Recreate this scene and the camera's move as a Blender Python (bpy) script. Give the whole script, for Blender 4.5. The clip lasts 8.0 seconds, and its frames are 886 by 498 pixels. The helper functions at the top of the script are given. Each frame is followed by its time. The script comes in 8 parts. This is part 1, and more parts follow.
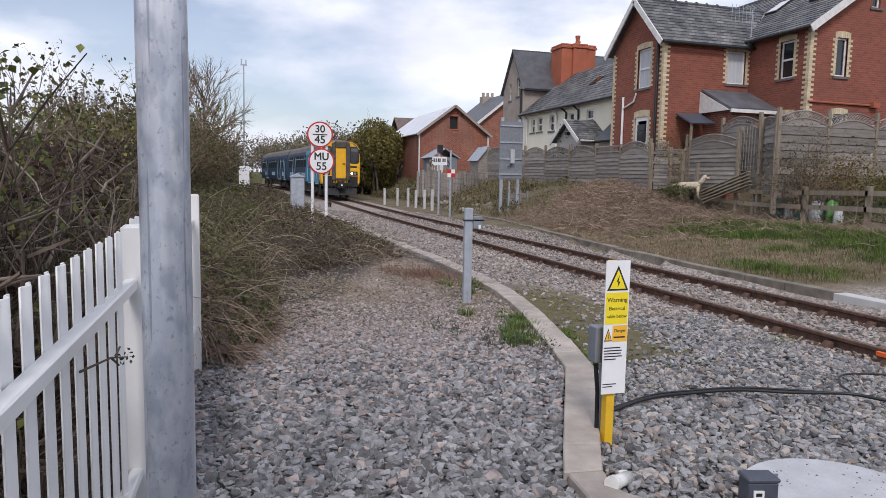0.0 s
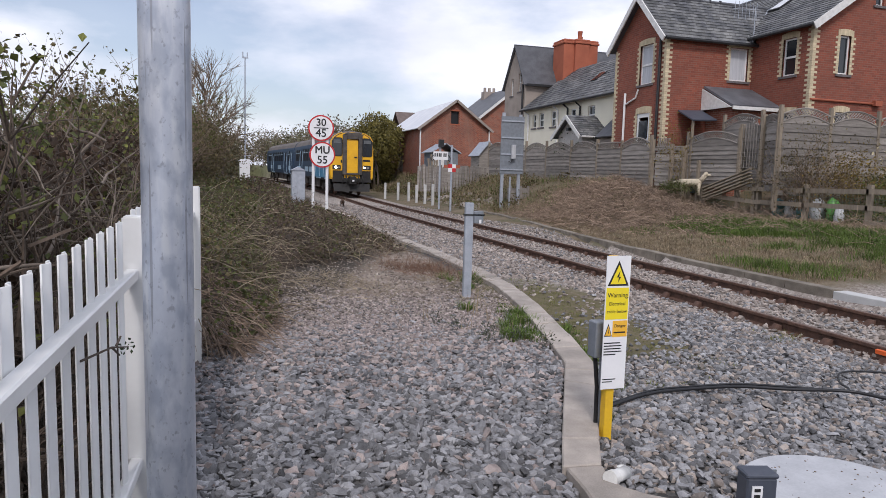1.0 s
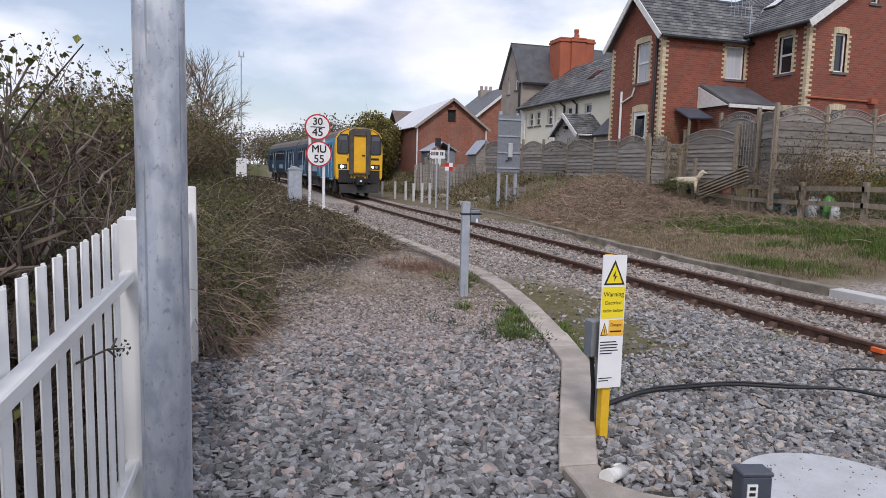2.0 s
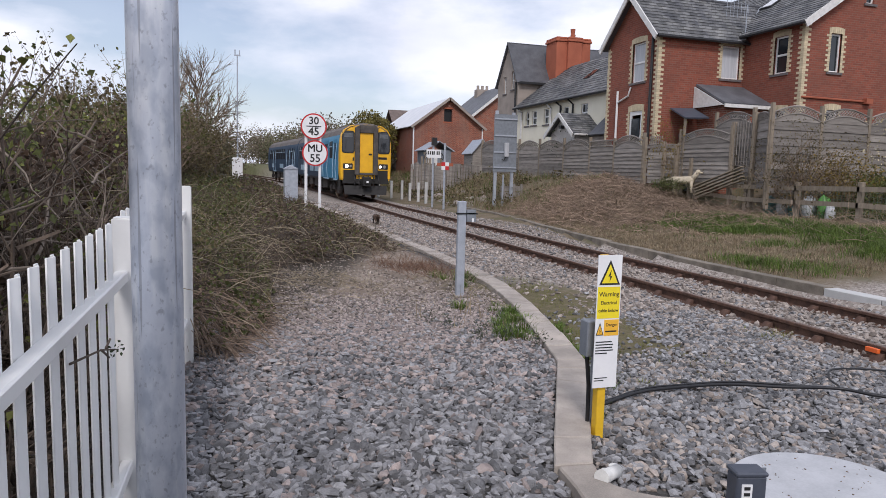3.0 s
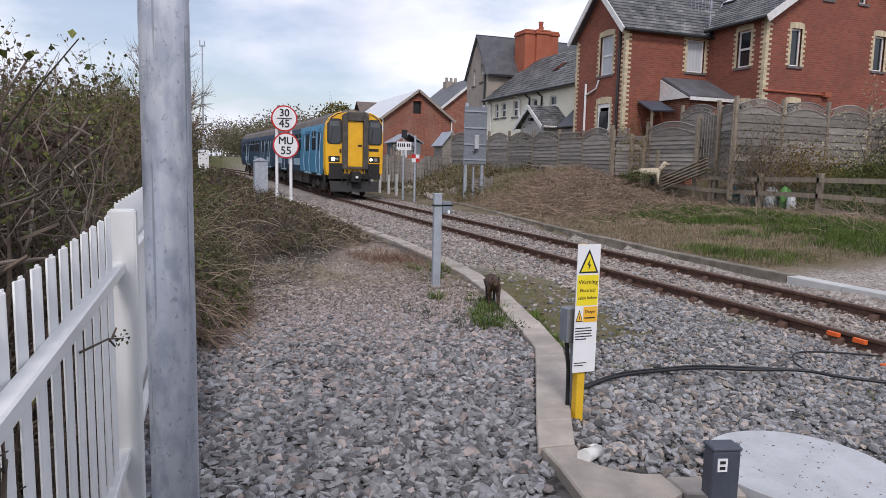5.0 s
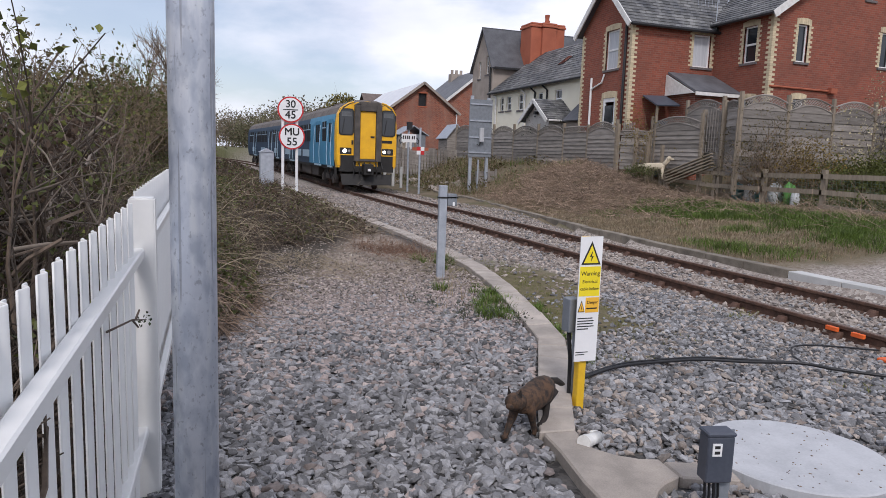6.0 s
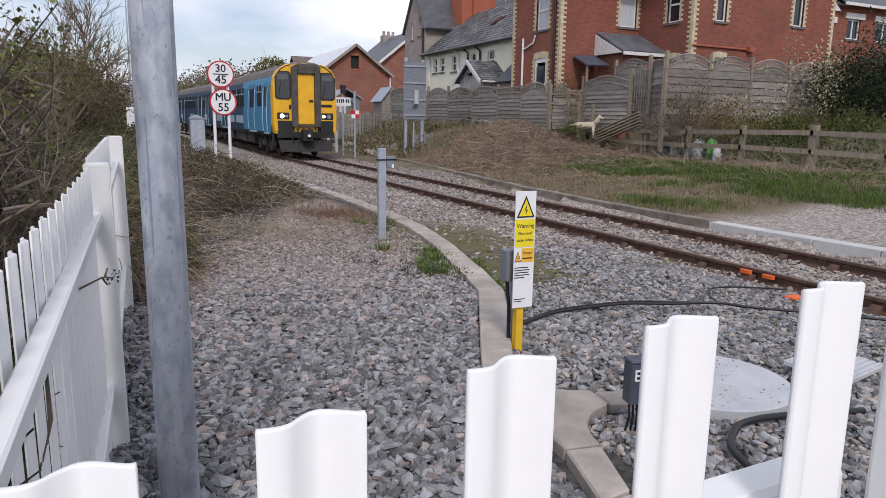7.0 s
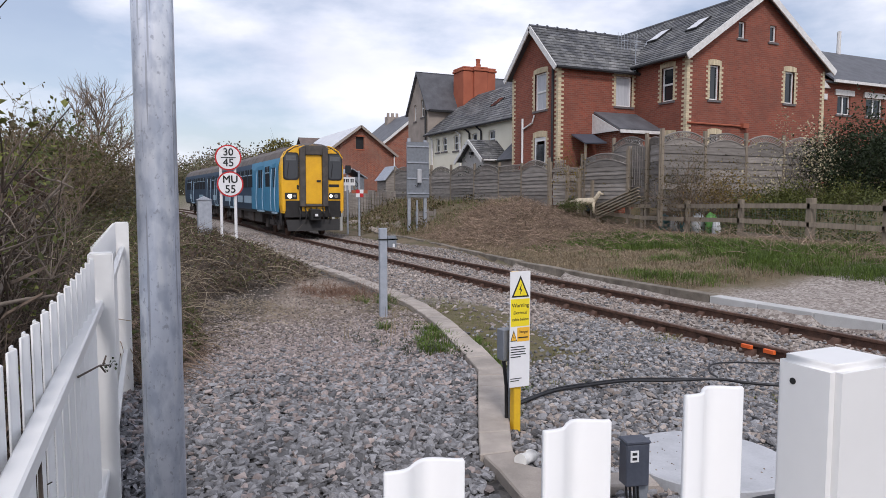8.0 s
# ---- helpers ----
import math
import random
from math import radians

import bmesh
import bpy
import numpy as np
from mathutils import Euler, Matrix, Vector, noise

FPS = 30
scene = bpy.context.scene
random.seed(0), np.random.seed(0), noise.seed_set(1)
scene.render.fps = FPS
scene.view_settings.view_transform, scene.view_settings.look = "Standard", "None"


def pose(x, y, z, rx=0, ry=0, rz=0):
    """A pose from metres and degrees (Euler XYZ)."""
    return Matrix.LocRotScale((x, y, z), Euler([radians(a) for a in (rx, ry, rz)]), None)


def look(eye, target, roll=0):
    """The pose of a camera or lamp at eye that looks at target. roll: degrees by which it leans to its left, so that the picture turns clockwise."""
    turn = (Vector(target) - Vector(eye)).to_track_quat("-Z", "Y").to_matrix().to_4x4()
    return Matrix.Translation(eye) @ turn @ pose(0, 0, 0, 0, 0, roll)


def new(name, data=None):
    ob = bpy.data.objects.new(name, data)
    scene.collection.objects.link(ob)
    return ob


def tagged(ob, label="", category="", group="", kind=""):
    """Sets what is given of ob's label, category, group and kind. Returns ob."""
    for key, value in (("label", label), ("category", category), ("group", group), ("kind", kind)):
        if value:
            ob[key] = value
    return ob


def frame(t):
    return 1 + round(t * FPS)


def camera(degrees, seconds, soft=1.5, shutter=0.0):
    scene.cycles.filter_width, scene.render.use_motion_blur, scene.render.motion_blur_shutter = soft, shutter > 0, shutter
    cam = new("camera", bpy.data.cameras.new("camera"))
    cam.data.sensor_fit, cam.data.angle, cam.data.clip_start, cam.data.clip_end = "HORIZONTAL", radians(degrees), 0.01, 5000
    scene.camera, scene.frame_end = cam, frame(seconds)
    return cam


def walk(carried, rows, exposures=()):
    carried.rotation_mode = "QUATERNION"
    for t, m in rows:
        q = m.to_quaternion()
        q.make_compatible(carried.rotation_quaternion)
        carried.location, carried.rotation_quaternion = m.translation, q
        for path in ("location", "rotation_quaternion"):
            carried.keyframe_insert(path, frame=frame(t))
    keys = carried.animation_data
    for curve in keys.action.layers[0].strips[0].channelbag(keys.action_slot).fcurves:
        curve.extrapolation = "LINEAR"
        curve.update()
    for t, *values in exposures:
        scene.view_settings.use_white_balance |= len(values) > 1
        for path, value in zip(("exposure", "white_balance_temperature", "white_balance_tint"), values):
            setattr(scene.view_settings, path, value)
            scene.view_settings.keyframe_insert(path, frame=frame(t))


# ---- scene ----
cam = camera(66.1, 8.0, soft=0.8)
PATH = [
    (0.0, -0.005, -0.008, 1.639, -17.01, -5.86, -1.07),
    (0.5, -0.015, -0.013, 1.639, -16.99, -6.10, -1.16),
    (1.0, -0.009, -0.006, 1.631, -16.95, -6.28, -1.57),
    (1.5, -0.007, -0.012, 1.635, -17.01, -6.36, -1.46),
    (3.0, 0.001, -0.010, 1.643, -17.50, -6.45, -1.47),
    (3.5, -0.002, -0.031, 1.640, -15.48, -6.30, -1.75),
    (4.0, -0.003, -0.043, 1.638, -15.85, -7.12, -1.90),
    (4.5, -0.063, -0.054, 1.642, -19.98, -6.81, -1.09),
    (6.0, -0.180, -0.178, 1.641, -19.79, -7.66, -1.94),
    (6.5, -0.221, -0.265, 1.650, -16.58, -7.20, -2.19),
    (7.0, -0.310, -0.409, 1.630, -25.21, -10.57, -0.85),
    (7.5, -0.301, -0.486, 1.652, -26.77, -7.96, -1.03),
    (8.0, -0.286, -0.515, 1.681, -24.85, -4.25, -0.06),
]
walk(cam, [(t, pose(x, y, z, 90 + pitch, roll, yaw)) for t, x, y, z, yaw, pitch, roll in PATH],
     exposures=[(0.0, 0.0, 6380, 15), (8.0, 0.0, 6380, 15)])

# ---- sky and sun: bright, thin broken cloud, sun behind the viewer ----
SUN_EL, SUN_AZ = 44.0, 198.0
world = bpy.data.worlds.new("sky")
scene.world = world
world.use_nodes = True
wn, wl = world.node_tree.nodes, world.node_tree.links
wn.clear()
w_out = wn.new("ShaderNodeOutputWorld")
w_bg = wn.new("ShaderNodeBackground")
w_sky = wn.new("ShaderNodeTexSky")
w_sky.sky_type, w_sky.sun_disc = "NISHITA", False
w_sky.sun_elevation, w_sky.sun_rotation = radians(SUN_EL), radians(SUN_AZ)
w_sky.air_density, w_sky.dust_density = 1.0, 1.5
w_co = wn.new("ShaderNodeTexCoord")
w_map = wn.new("ShaderNodeMapping")
w_map.inputs["Scale"].default_value = (1.0, 1.0, 2.5)
w_map.inputs["Location"].default_value = (0.35, 0.1, 0.25)
w_n = wn.new("ShaderNodeTexNoise")
w_n.inputs["Scale"].default_value, w_n.inputs["Detail"].default_value = 2.6, 9.0
w_n.inputs["Roughness"].default_value = 0.52
w_ramp = wn.new("ShaderNodeValToRGB")
w_ramp.color_ramp.elements[0].position, w_ramp.color_ramp.elements[1].position = 0.42, 0.57
w_ramp.color_ramp.elements[0].color, w_ramp.color_ramp.elements[1].color = (0.30, 0.30, 0.30, 1), (1, 1, 1, 1)
w_n2 = wn.new("ShaderNodeTexNoise")
w_n2.inputs["Scale"].default_value, w_n2.inputs["Detail"].default_value = 5.0, 6.0
w_shade = wn.new("ShaderNodeValToRGB")
w_shade.color_ramp.elements[0].position, w_shade.color_ramp.elements[1].position = 0.3, 0.72
w_shade.color_ramp.elements[0].color, w_shade.color_ramp.elements[1].color = (6.9, 7.35, 8.4, 1), (9.3, 9.6, 10.2, 1)
w_mix = wn.new("ShaderNodeMixRGB")
wl.new(w_co.outputs["Generated"], w_map.inputs["Vector"])
wl.new(w_map.outputs["Vector"], w_n.inputs["Vector"])
wl.new(w_map.outputs["Vector"], w_n2.inputs["Vector"])
wl.new(w_n.outputs["Fac"], w_ramp.inputs["Fac"])
wl.new(w_n2.outputs["Fac"], w_shade.inputs["Fac"])
wl.new(w_ramp.outputs["Color"], w_mix.inputs["Fac"])
wl.new(w_sky.outputs["Color"], w_mix.inputs["Color1"])
wl.new(w_shade.outputs["Color"], w_mix.inputs["Color2"])
wl.new(w_mix.outputs["Color"], w_bg.inputs["Color"])
wl.new(w_bg.outputs["Background"], w_out.inputs["Surface"])
w_bg.inputs["Strength"].default_value = 0.115

sun_data = bpy.data.lights.new("sun", "SUN")
sun_data.energy, sun_data.angle, sun_data.color = 1.8, radians(12), (1.0, 0.96, 0.91)
sun = new("sun", sun_data)
a_sun, e_sun = radians(SUN_AZ), radians(SUN_EL)
sun_way = Vector((math.sin(a_sun) * math.cos(e_sun), math.cos(a_sun) * math.cos(e_sun), math.sin(e_sun)))
sun.matrix_world = look(sun_way * 60, (0, 0, 0))

# ---- mesh helpers ----
class Mesh:
    """Collects vertices, faces and material slots of one mesh."""

    def __init__(self):
        self.v, self.f, self.m = [], [], []

    def add(self, vs, fs, mi=0):
        k = len(self.v)
        self.v.extend([tuple(p) for p in vs])
        self.f.extend([tuple(i + k for i in f) for f in fs])
        self.m.extend([mi] * len(fs))
        return self

    def box(self, x0, x1, y0, y1, z0, z1, mi=0, m=None):
        vs = [Vector((x, y, z)) for z in (z0, z1) for x, y in ((x0, y0), (x1, y0), (x1, y1), (x0, y1))]
        if m is not None:
            vs = [m @ p for p in vs]
        return self.add(vs, [(3, 2, 1, 0), (4, 5, 6, 7), (0, 1, 5, 4), (1, 2, 6, 5), (2, 3, 7, 6), (3, 0, 4, 7)], mi)

    def tube(self, pts, radii, n=8, mi=0, caps=True):
        """A tube through the points, with a radius at each."""
        pts = [Vector(p) for p in pts]
        if not isinstance(radii, (list, tuple)):
            radii = [radii] * len(pts)
        k = len(self.v)
        side = None
        for i, p in enumerate(pts):
            d = (pts[min(i + 1, len(pts) - 1)] - pts[max(i - 1, 0)]).normalized()
            if side is None or abs(side.dot(d)) > 0.95:
                side = d.orthogonal().normalized()
            side = (side - d * side.dot(d)).normalized()
            up = d.cross(side)
            for j in range(n):
                a = 2 * math.pi * j / n
                self.v.append(tuple(p + (side * math.cos(a) + up * math.sin(a)) * radii[i]))
        fs = []
        for i in range(len(pts) - 1):
            for j in range(n):
                a, b = k + i * n + j, k + i * n + (j + 1) % n
                fs.append((a, b, b + n, a + n))
        if caps:
            fs.append(tuple(k + j for j in reversed(range(n))))
            fs.append(tuple(k + (len(pts) - 1) * n + j for j in range(n)))
        self.f.extend(fs)
        self.m.extend([mi] * len(fs))
        return self

    def prism(self, outline, a, b, mi=0):
        """The outline (points as functions of the position along) swept between a and b: outline(t) gives 3D points."""
        p, q = outline(a), outline(b)
        n = len(p)
        return self.add(list(p) + list(q), [tuple(reversed(range(n))), tuple(range(n, 2 * n))]
                        + [(i, (i + 1) % n, n + (i + 1) % n, n + i) for i in range(n)], mi)

    def ball(self, c, r, mi=0, seg=10, rings=6, m=None):
        c = Vector(c)
        r = (r, r, r) if not isinstance(r, (list, tuple)) else r
        vs, fs = [], []
        for i in range(rings + 1):
            th = math.pi * i / rings
            for j in range(seg):
                ph = 2 * math.pi * j / seg
                p = Vector((r[0] * math.sin(th) * math.cos(ph), r[1] * math.sin(th) * math.sin(ph), r[2] * math.cos(th)))
                vs.append(c + (m @ p if m is not None else p))
        for i in range(rings):
            for j in range(seg):
                a, b = i * seg + j, i * seg + (j + 1) % seg
                fs.append((a, a + seg, b + seg, b))
        return self.add(vs, fs, mi)


def base(parent):
    p = Vector((0, 0, 0))
    while parent is not None:
        p += parent.location
        parent = parent.parent
    return p


def part(name, mb, mats, parent=None, label="", bevel=0.0, smooth=False, at=None, segs=1):
    """Links a Mesh, given in the world's metres, as one mesh object under parent (which has a place but no turn)."""
    off = base(parent)
    here = Vector(at) if at is not None else off
    me = bpy.data.meshes.new(name)
    me.from_pydata([(x - here.x, y - here.y, z - here.z) for x, y, z in mb.v], [], mb.f)
    mats = mats if isinstance(mats, (list, tuple)) else [mats]
    for mm in mats:
        me.materials.append(mm)
    me.polygons.foreach_set("material_index", mb.m)
    if bevel > 0:
        bm = bmesh.new()
        bm.from_mesh(me)
        bmesh.ops.bevel(bm, geom=bm.edges[:], offset=bevel, segments=segs, affect="EDGES", clamp_overlap=True)
        bm.to_mesh(me)
        bm.free()
    me.update()
    if smooth == "edges":
        most = max(p.area for p in me.polygons)
        me.polygons.foreach_set("use_smooth", [p.area < 0.02 * most for p in me.polygons])
    elif smooth:
        me.polygons.foreach_set("use_smooth", [True] * len(me.polygons))
    ob = new(name, me)
    ob.location = here - off
    if parent is not None:
        ob.parent = parent
    if label:
        ob["label"] = label
    return ob


def thing(name, loc, label, category, group="", kind=""):
    ob = new(name)
    ob.location = loc
    ob.empty_display_size = 0.2
    return tagged(ob, label, category, group, kind)


def share(ob, loc, parent, rz=0.0, scale=None):
    """Another object on the same mesh, at a place in its parent's space."""
    o = new(ob.name.split(".")[0], ob.data)
    o.location = loc
    o.rotation_euler = (0, 0, rz)
    if scale:
        o.scale = scale
    o.parent = parent
    return o


# ---- materials ----
def rgba(c):
    return (c[0], c[1], c[2], 1.0)


def mat(name, col, col2=None, rough=0.7, metal=0.0, scale=8.0, fine=90.0, bump=0.25, depth=0.004, island=0.0, spread=0.5,
        stretch=(1, 1, 1), spec=0.5, rand=0.0):
    """Paint, stone, wood or metal: two colours mixed by noise at two scales, with relief; island or rand: change of value from piece to piece."""
    m = bpy.data.materials.new(name)
    m.use_nodes = True
    n, l = m.node_tree.nodes, m.node_tree.links
    b = n["Principled BSDF"]
    b.inputs["Roughness"].default_value, b.inputs["Metallic"].default_value = rough, metal
    b.inputs["Specular IOR Level"].default_value = spec
    col2 = col2 or tuple(c * 0.72 for c in col)
    co = n.new("ShaderNodeTexCoord")
    mp = n.new("ShaderNodeMapping")
    mp.inputs["Scale"].default_value = stretch
    l.new(co.outputs["Object"], mp.inputs["Vector"])
    n1, n2 = n.new("ShaderNodeTexNoise"), n.new("ShaderNodeTexNoise")
    n1.inputs["Scale"].default_value, n2.inputs["Scale"].default_value = scale, fine
    n1.inputs["Detail"].default_value, n2.inputs["Detail"].default_value = 6, 4
    l.new(mp.outputs["Vector"], n1.inputs["Vector"])
    l.new(mp.outputs["Vector"], n2.inputs["Vector"])
    add = n.new("ShaderNodeMath")
    add.operation = "MULTIPLY_ADD"
    l.new(n2.outputs["Fac"], add.inputs[0])
    add.inputs[1].default_value = 0.45
    sub = n.new("ShaderNodeMath")
    sub.operation = "SUBTRACT"
    l.new(n1.outputs["Fac"], sub.inputs[0])
    sub.inputs[1].default_value = 0.22
    l.new(sub.outputs[0], add.inputs[2])
    ramp = n.new("ShaderNodeValToRGB")
    ramp.color_ramp.elements[0].position, ramp.color_ramp.elements[1].position = 0.5 - spread / 2.5, 0.5 + spread / 2.5
    ramp.color_ramp.elements[0].color, ramp.color_ramp.elements[1].color = rgba(col2), rgba(col)
    l.new(add.outputs[0], ramp.inputs["Fac"])
    last = ramp.outputs["Color"]
    if island or rand:
        src = n.new("ShaderNodeNewGeometry").outputs["Random Per Island"] if island else n.new("ShaderNodeObjectInfo").outputs["Random"]
        amount = island or rand
        rng = n.new("ShaderNodeMapRange")
        rng.inputs["To Min"].default_value, rng.inputs["To Max"].default_value = 1 - amount, 1 + amount
        l.new(src, rng.inputs["Value"])
        hsv = n.new("ShaderNodeHueSaturation")
        l.new(last, hsv.inputs["Color"])
        l.new(rng.outputs["Result"], hsv.inputs["Value"])
        last = hsv.outputs["Color"]
    l.new(last, b.inputs["Base Color"])
    if bump:
        bp = n.new("ShaderNodeBump")
        bp.inputs["Strength"].default_value, bp.inputs["Distance"].default_value = bump, depth
        l.new(add.outputs[0], bp.inputs["Height"])
        l.new(bp.outputs["Normal"], b.inputs["Normal"])
    return m


def brick_mat(name, c1, c2, mortar, scale=1.0, stain=(0.12, 0.06, 0.04)):
    m = bpy.data.materials.new(name)
    m.use_nodes = True
    n, l = m.node_tree.nodes, m.node_tree.links
    b = n["Principled BSDF"]
    b.inputs["Roughness"].default_value = 0.9
    co = n.new("ShaderNodeTexCoord")
    sep, com = n.new("ShaderNodeSeparateXYZ"), n.new("ShaderNodeCombineXYZ")
    l.new(co.outputs["Object"], sep.inputs[0])
    add = n.new("ShaderNodeMath")
    l.new(sep.outputs["X"], add.inputs[0])
    l.new(sep.outputs["Y"], add.inputs[1])
    l.new(add.outputs[0], com.inputs["X"])
    l.new(sep.outputs["Z"], com.inputs["Y"])
    br = n.new("ShaderNodeTexBrick")
    br.inputs["Color1"].default_value, br.inputs["Color2"].default_value, br.inputs["Mortar"].default_value = rgba(c1), rgba(c2), rgba(mortar)
    br.inputs["Scale"].default_value = scale
    br.inputs["Brick Width"].default_value, br.inputs["Row Height"].default_value = 0.225, 0.075
    br.inputs["Mortar Size"].default_value, br.inputs["Bias"].default_value = 0.008, -0.1
    l.new(com.outputs[0], br.inputs["Vector"])
    ns = n.new("ShaderNodeTexNoise")
    ns.inputs["Scale"].default_value, ns.inputs["Detail"].default_value = 0.9, 8
    l.new(co.outputs["Object"], ns.inputs["Vector"])
    rp = n.new("ShaderNodeValToRGB")
    rp.color_ramp.elements[0].position, rp.color_ramp.elements[1].position = 0.35, 0.75
    rp.color_ramp.elements[0].color, rp.color_ramp.elements[1].color = (0, 0, 0, 1), (0.55, 0.55, 0.55, 1)
    l.new(ns.outputs["Fac"], rp.inputs["Fac"])
    mx = n.new("ShaderNodeMixRGB")
    l.new(rp.outputs["Color"], mx.inputs["Fac"])
    l.new(br.outputs["Color"], mx.inputs["Color1"])
    mx.inputs["Color2"].default_value = rgba(stain)
    l.new(mx.outputs["Color"], b.inputs["Base Color"])
    bp = n.new("ShaderNodeBump")
    bp.inputs["Strength"].default_value, bp.inputs["Distance"].default_value, bp.invert = 0.5, 0.01, True
    l.new(br.outputs["Fac"], bp.inputs["Height"])
    l.new(bp.outputs["Normal"], b.inputs["Normal"])
    return m


def glass_mat(name, col=(0.02, 0.025, 0.03), rough=0.05):
    m = bpy.data.materials.new(name)
    m.use_nodes = True
    b = m.node_tree.nodes["Principled BSDF"]
    b.inputs["Base Color"].default_value = rgba(col)
    b.inputs["Roughness"].default_value = rough
    b.inputs["Specular IOR Level"].default_value = 0.6
    return m


def glow_mat(name, col, strength):
    m = bpy.data.materials.new(name)
    m.use_nodes = True
    b = m.node_tree.nodes["Principled BSDF"]
    b.inputs["Base Color"].default_value = rgba(col)
    b.inputs["Emission Color"].default_value = rgba(col)
    b.inputs["Emission Strength"].default_value = strength
    return m


def leaf_mat(name, col, col2, rough=0.6):
    m = mat(name, col, col2, rough, scale=3.0, fine=30, bump=0, island=0.45, spec=0.3)
    n, l = m.node_tree.nodes, m.node_tree.links
    b = n["Principled BSDF"]
    src = b.inputs["Base Color"].links[0].from_socket
    tr = n.new("ShaderNodeBsdfTranslucent")
    mx = n.new("ShaderNodeMixShader")
    mx.inputs["Fac"].default_value = 0.25
    l.new(src, tr.inputs["Color"])
    l.new(b.outputs["BSDF"], mx.inputs[1])
    l.new(tr.outputs["BSDF"], mx.inputs[2])
    l.new(mx.outputs["Shader"], n["Material Output"].inputs["Surface"])
    return m




def galvanised():
    """Weathered zinc: a fine spangle, dull patches, pale runs down the shaft, dark specks and a thin seam."""
    m = mat("galvanised_steel", (0.76, 0.81, 0.90), (0.62, 0.67, 0.77), 0.40, 0.4, scale=11, fine=70, bump=0.06, depth=0.001, stretch=(1, 1, 0.6), spread=0.7)
    n, l = m.node_tree.nodes, m.node_tree.links
    b = n["Principled BSDF"]
    co = n.new("ShaderNodeTexCoord")
    last = b.inputs["Base Color"].links[0].from_socket

    def layer(last, stretch, scale, lo, hi, amount, col, detail=5.0):
        mp, t, r, k, x = n.new("ShaderNodeMapping"), n.new("ShaderNodeTexNoise"), n.new("ShaderNodeMapRange"), n.new("ShaderNodeMath"), n.new("ShaderNodeMixRGB")
        mp.inputs["Scale"].default_value = stretch
        t.inputs["Scale"].default_value, t.inputs["Detail"].default_value = scale, detail
        r.inputs["From Min"].default_value, r.inputs["From Max"].default_value = lo, hi
        k.operation, k.inputs[1].default_value = "MULTIPLY", amount
        l.new(co.outputs["Object"], mp.inputs["Vector"])
        l.new(mp.outputs["Vector"], t.inputs["Vector"])
        l.new(t.outputs["Fac"], r.inputs["Value"])
        l.new(r.outputs["Result"], k.inputs[0])
        l.new(k.outputs[0], x.inputs["Fac"])
        l.new(last, x.inputs["Color1"])
        x.inputs["Color2"].default_value = rgba(col)
        return x.outputs["Color"]
    last = layer(last, (1, 1, 0.12), 26.0, 0.48, 0.62, 0.6, (0.90, 0.93, 0.97))
    last = layer(last, (1, 1, 0.5), 19.0, 0.47, 0.64, 0.7, (0.40, 0.46, 0.57), 9.0)
    last = layer(last, (1, 1, 0.7), 80.0, 0.60, 0.70, 0.55, (0.27, 0.30, 0.37), 4.0)
    last = layer(last, (1, 1, 0.025), 60.0, 0.66, 0.68, 0.55, (0.25, 0.27, 0.32), 1.0)
    l.new(last, b.inputs["Base Color"])
    return m


M_GALV = galvanised()
M_GALV_FAR = mat("galvanised_post", (0.46, 0.49, 0.54), (0.34, 0.37, 0.42), 0.55, 0.4, scale=9, fine=60, bump=0.1)
M_WHITE = mat("white_grp", (0.83, 0.83, 0.815), (0.77, 0.77, 0.755), 0.42, scale=5, fine=40, bump=0.05, depth=0.001, spread=1.0)
M_UPVC = mat("white_paint", (0.80, 0.80, 0.79), (0.70, 0.70, 0.69), 0.4, scale=4, fine=40, bump=0.03)
M_CONC = mat("weathered_concrete", (0.45, 0.395, 0.345), (0.28, 0.25, 0.22), 0.92, scale=5, fine=120, bump=0.5, depth=0.004, rand=0.12)
M_CONC_OLD = mat("stained_concrete", (0.27, 0.235, 0.19), (0.13, 0.112, 0.09), 0.92, scale=4, fine=90, bump=0.5, rand=0.15)
M_CONC_NEW = mat("pale_concrete", (0.55, 0.55, 0.54), (0.44, 0.44, 0.43), 0.9, scale=4, fine=90, bump=0.3, rand=0.06)
M_SLAB = mat("grey_cover", (0.50, 0.51, 0.53), (0.40, 0.41, 0.43), 0.85, scale=6, fine=70, bump=0.25, depth=0.003)
M_STONE = mat("grey_limestone", (0.275, 0.274, 0.282), (0.135, 0.134, 0.138), 0.9, scale=18, fine=150, bump=0.7, depth=0.005, island=0.6)
M_STONE_P = mat("pinkish_stone", (0.37, 0.315, 0.295), (0.23, 0.19, 0.175), 0.9, scale=18, fine=150, bump=0.5, depth=0.003, island=0.4)
M_BALLAST = mat("pale_ballast", (0.37, 0.325, 0.29), (0.20, 0.165, 0.145), 0.92, scale=9, fine=80, bump=0.4, island=0.5)
M_RUST = mat("rusty_rail", (0.15, 0.082, 0.057), (0.07, 0.04, 0.03), 0.85, 0.2, scale=12, fine=90, bump=0.4)
M_RAILTOP = mat("worn_rail_head", (0.24, 0.17, 0.14), (0.15, 0.10, 0.08), 0.5, 0.5, scale=3, fine=60, bump=0.05, stretch=(1, 0.1, 1))
M_SLEEPER = mat("old_sleeper", (0.20, 0.15, 0.12), (0.11, 0.08, 0.065), 0.9, scale=5, fine=60, bump=0.5, stretch=(0.3, 3, 1), rand=0.2)
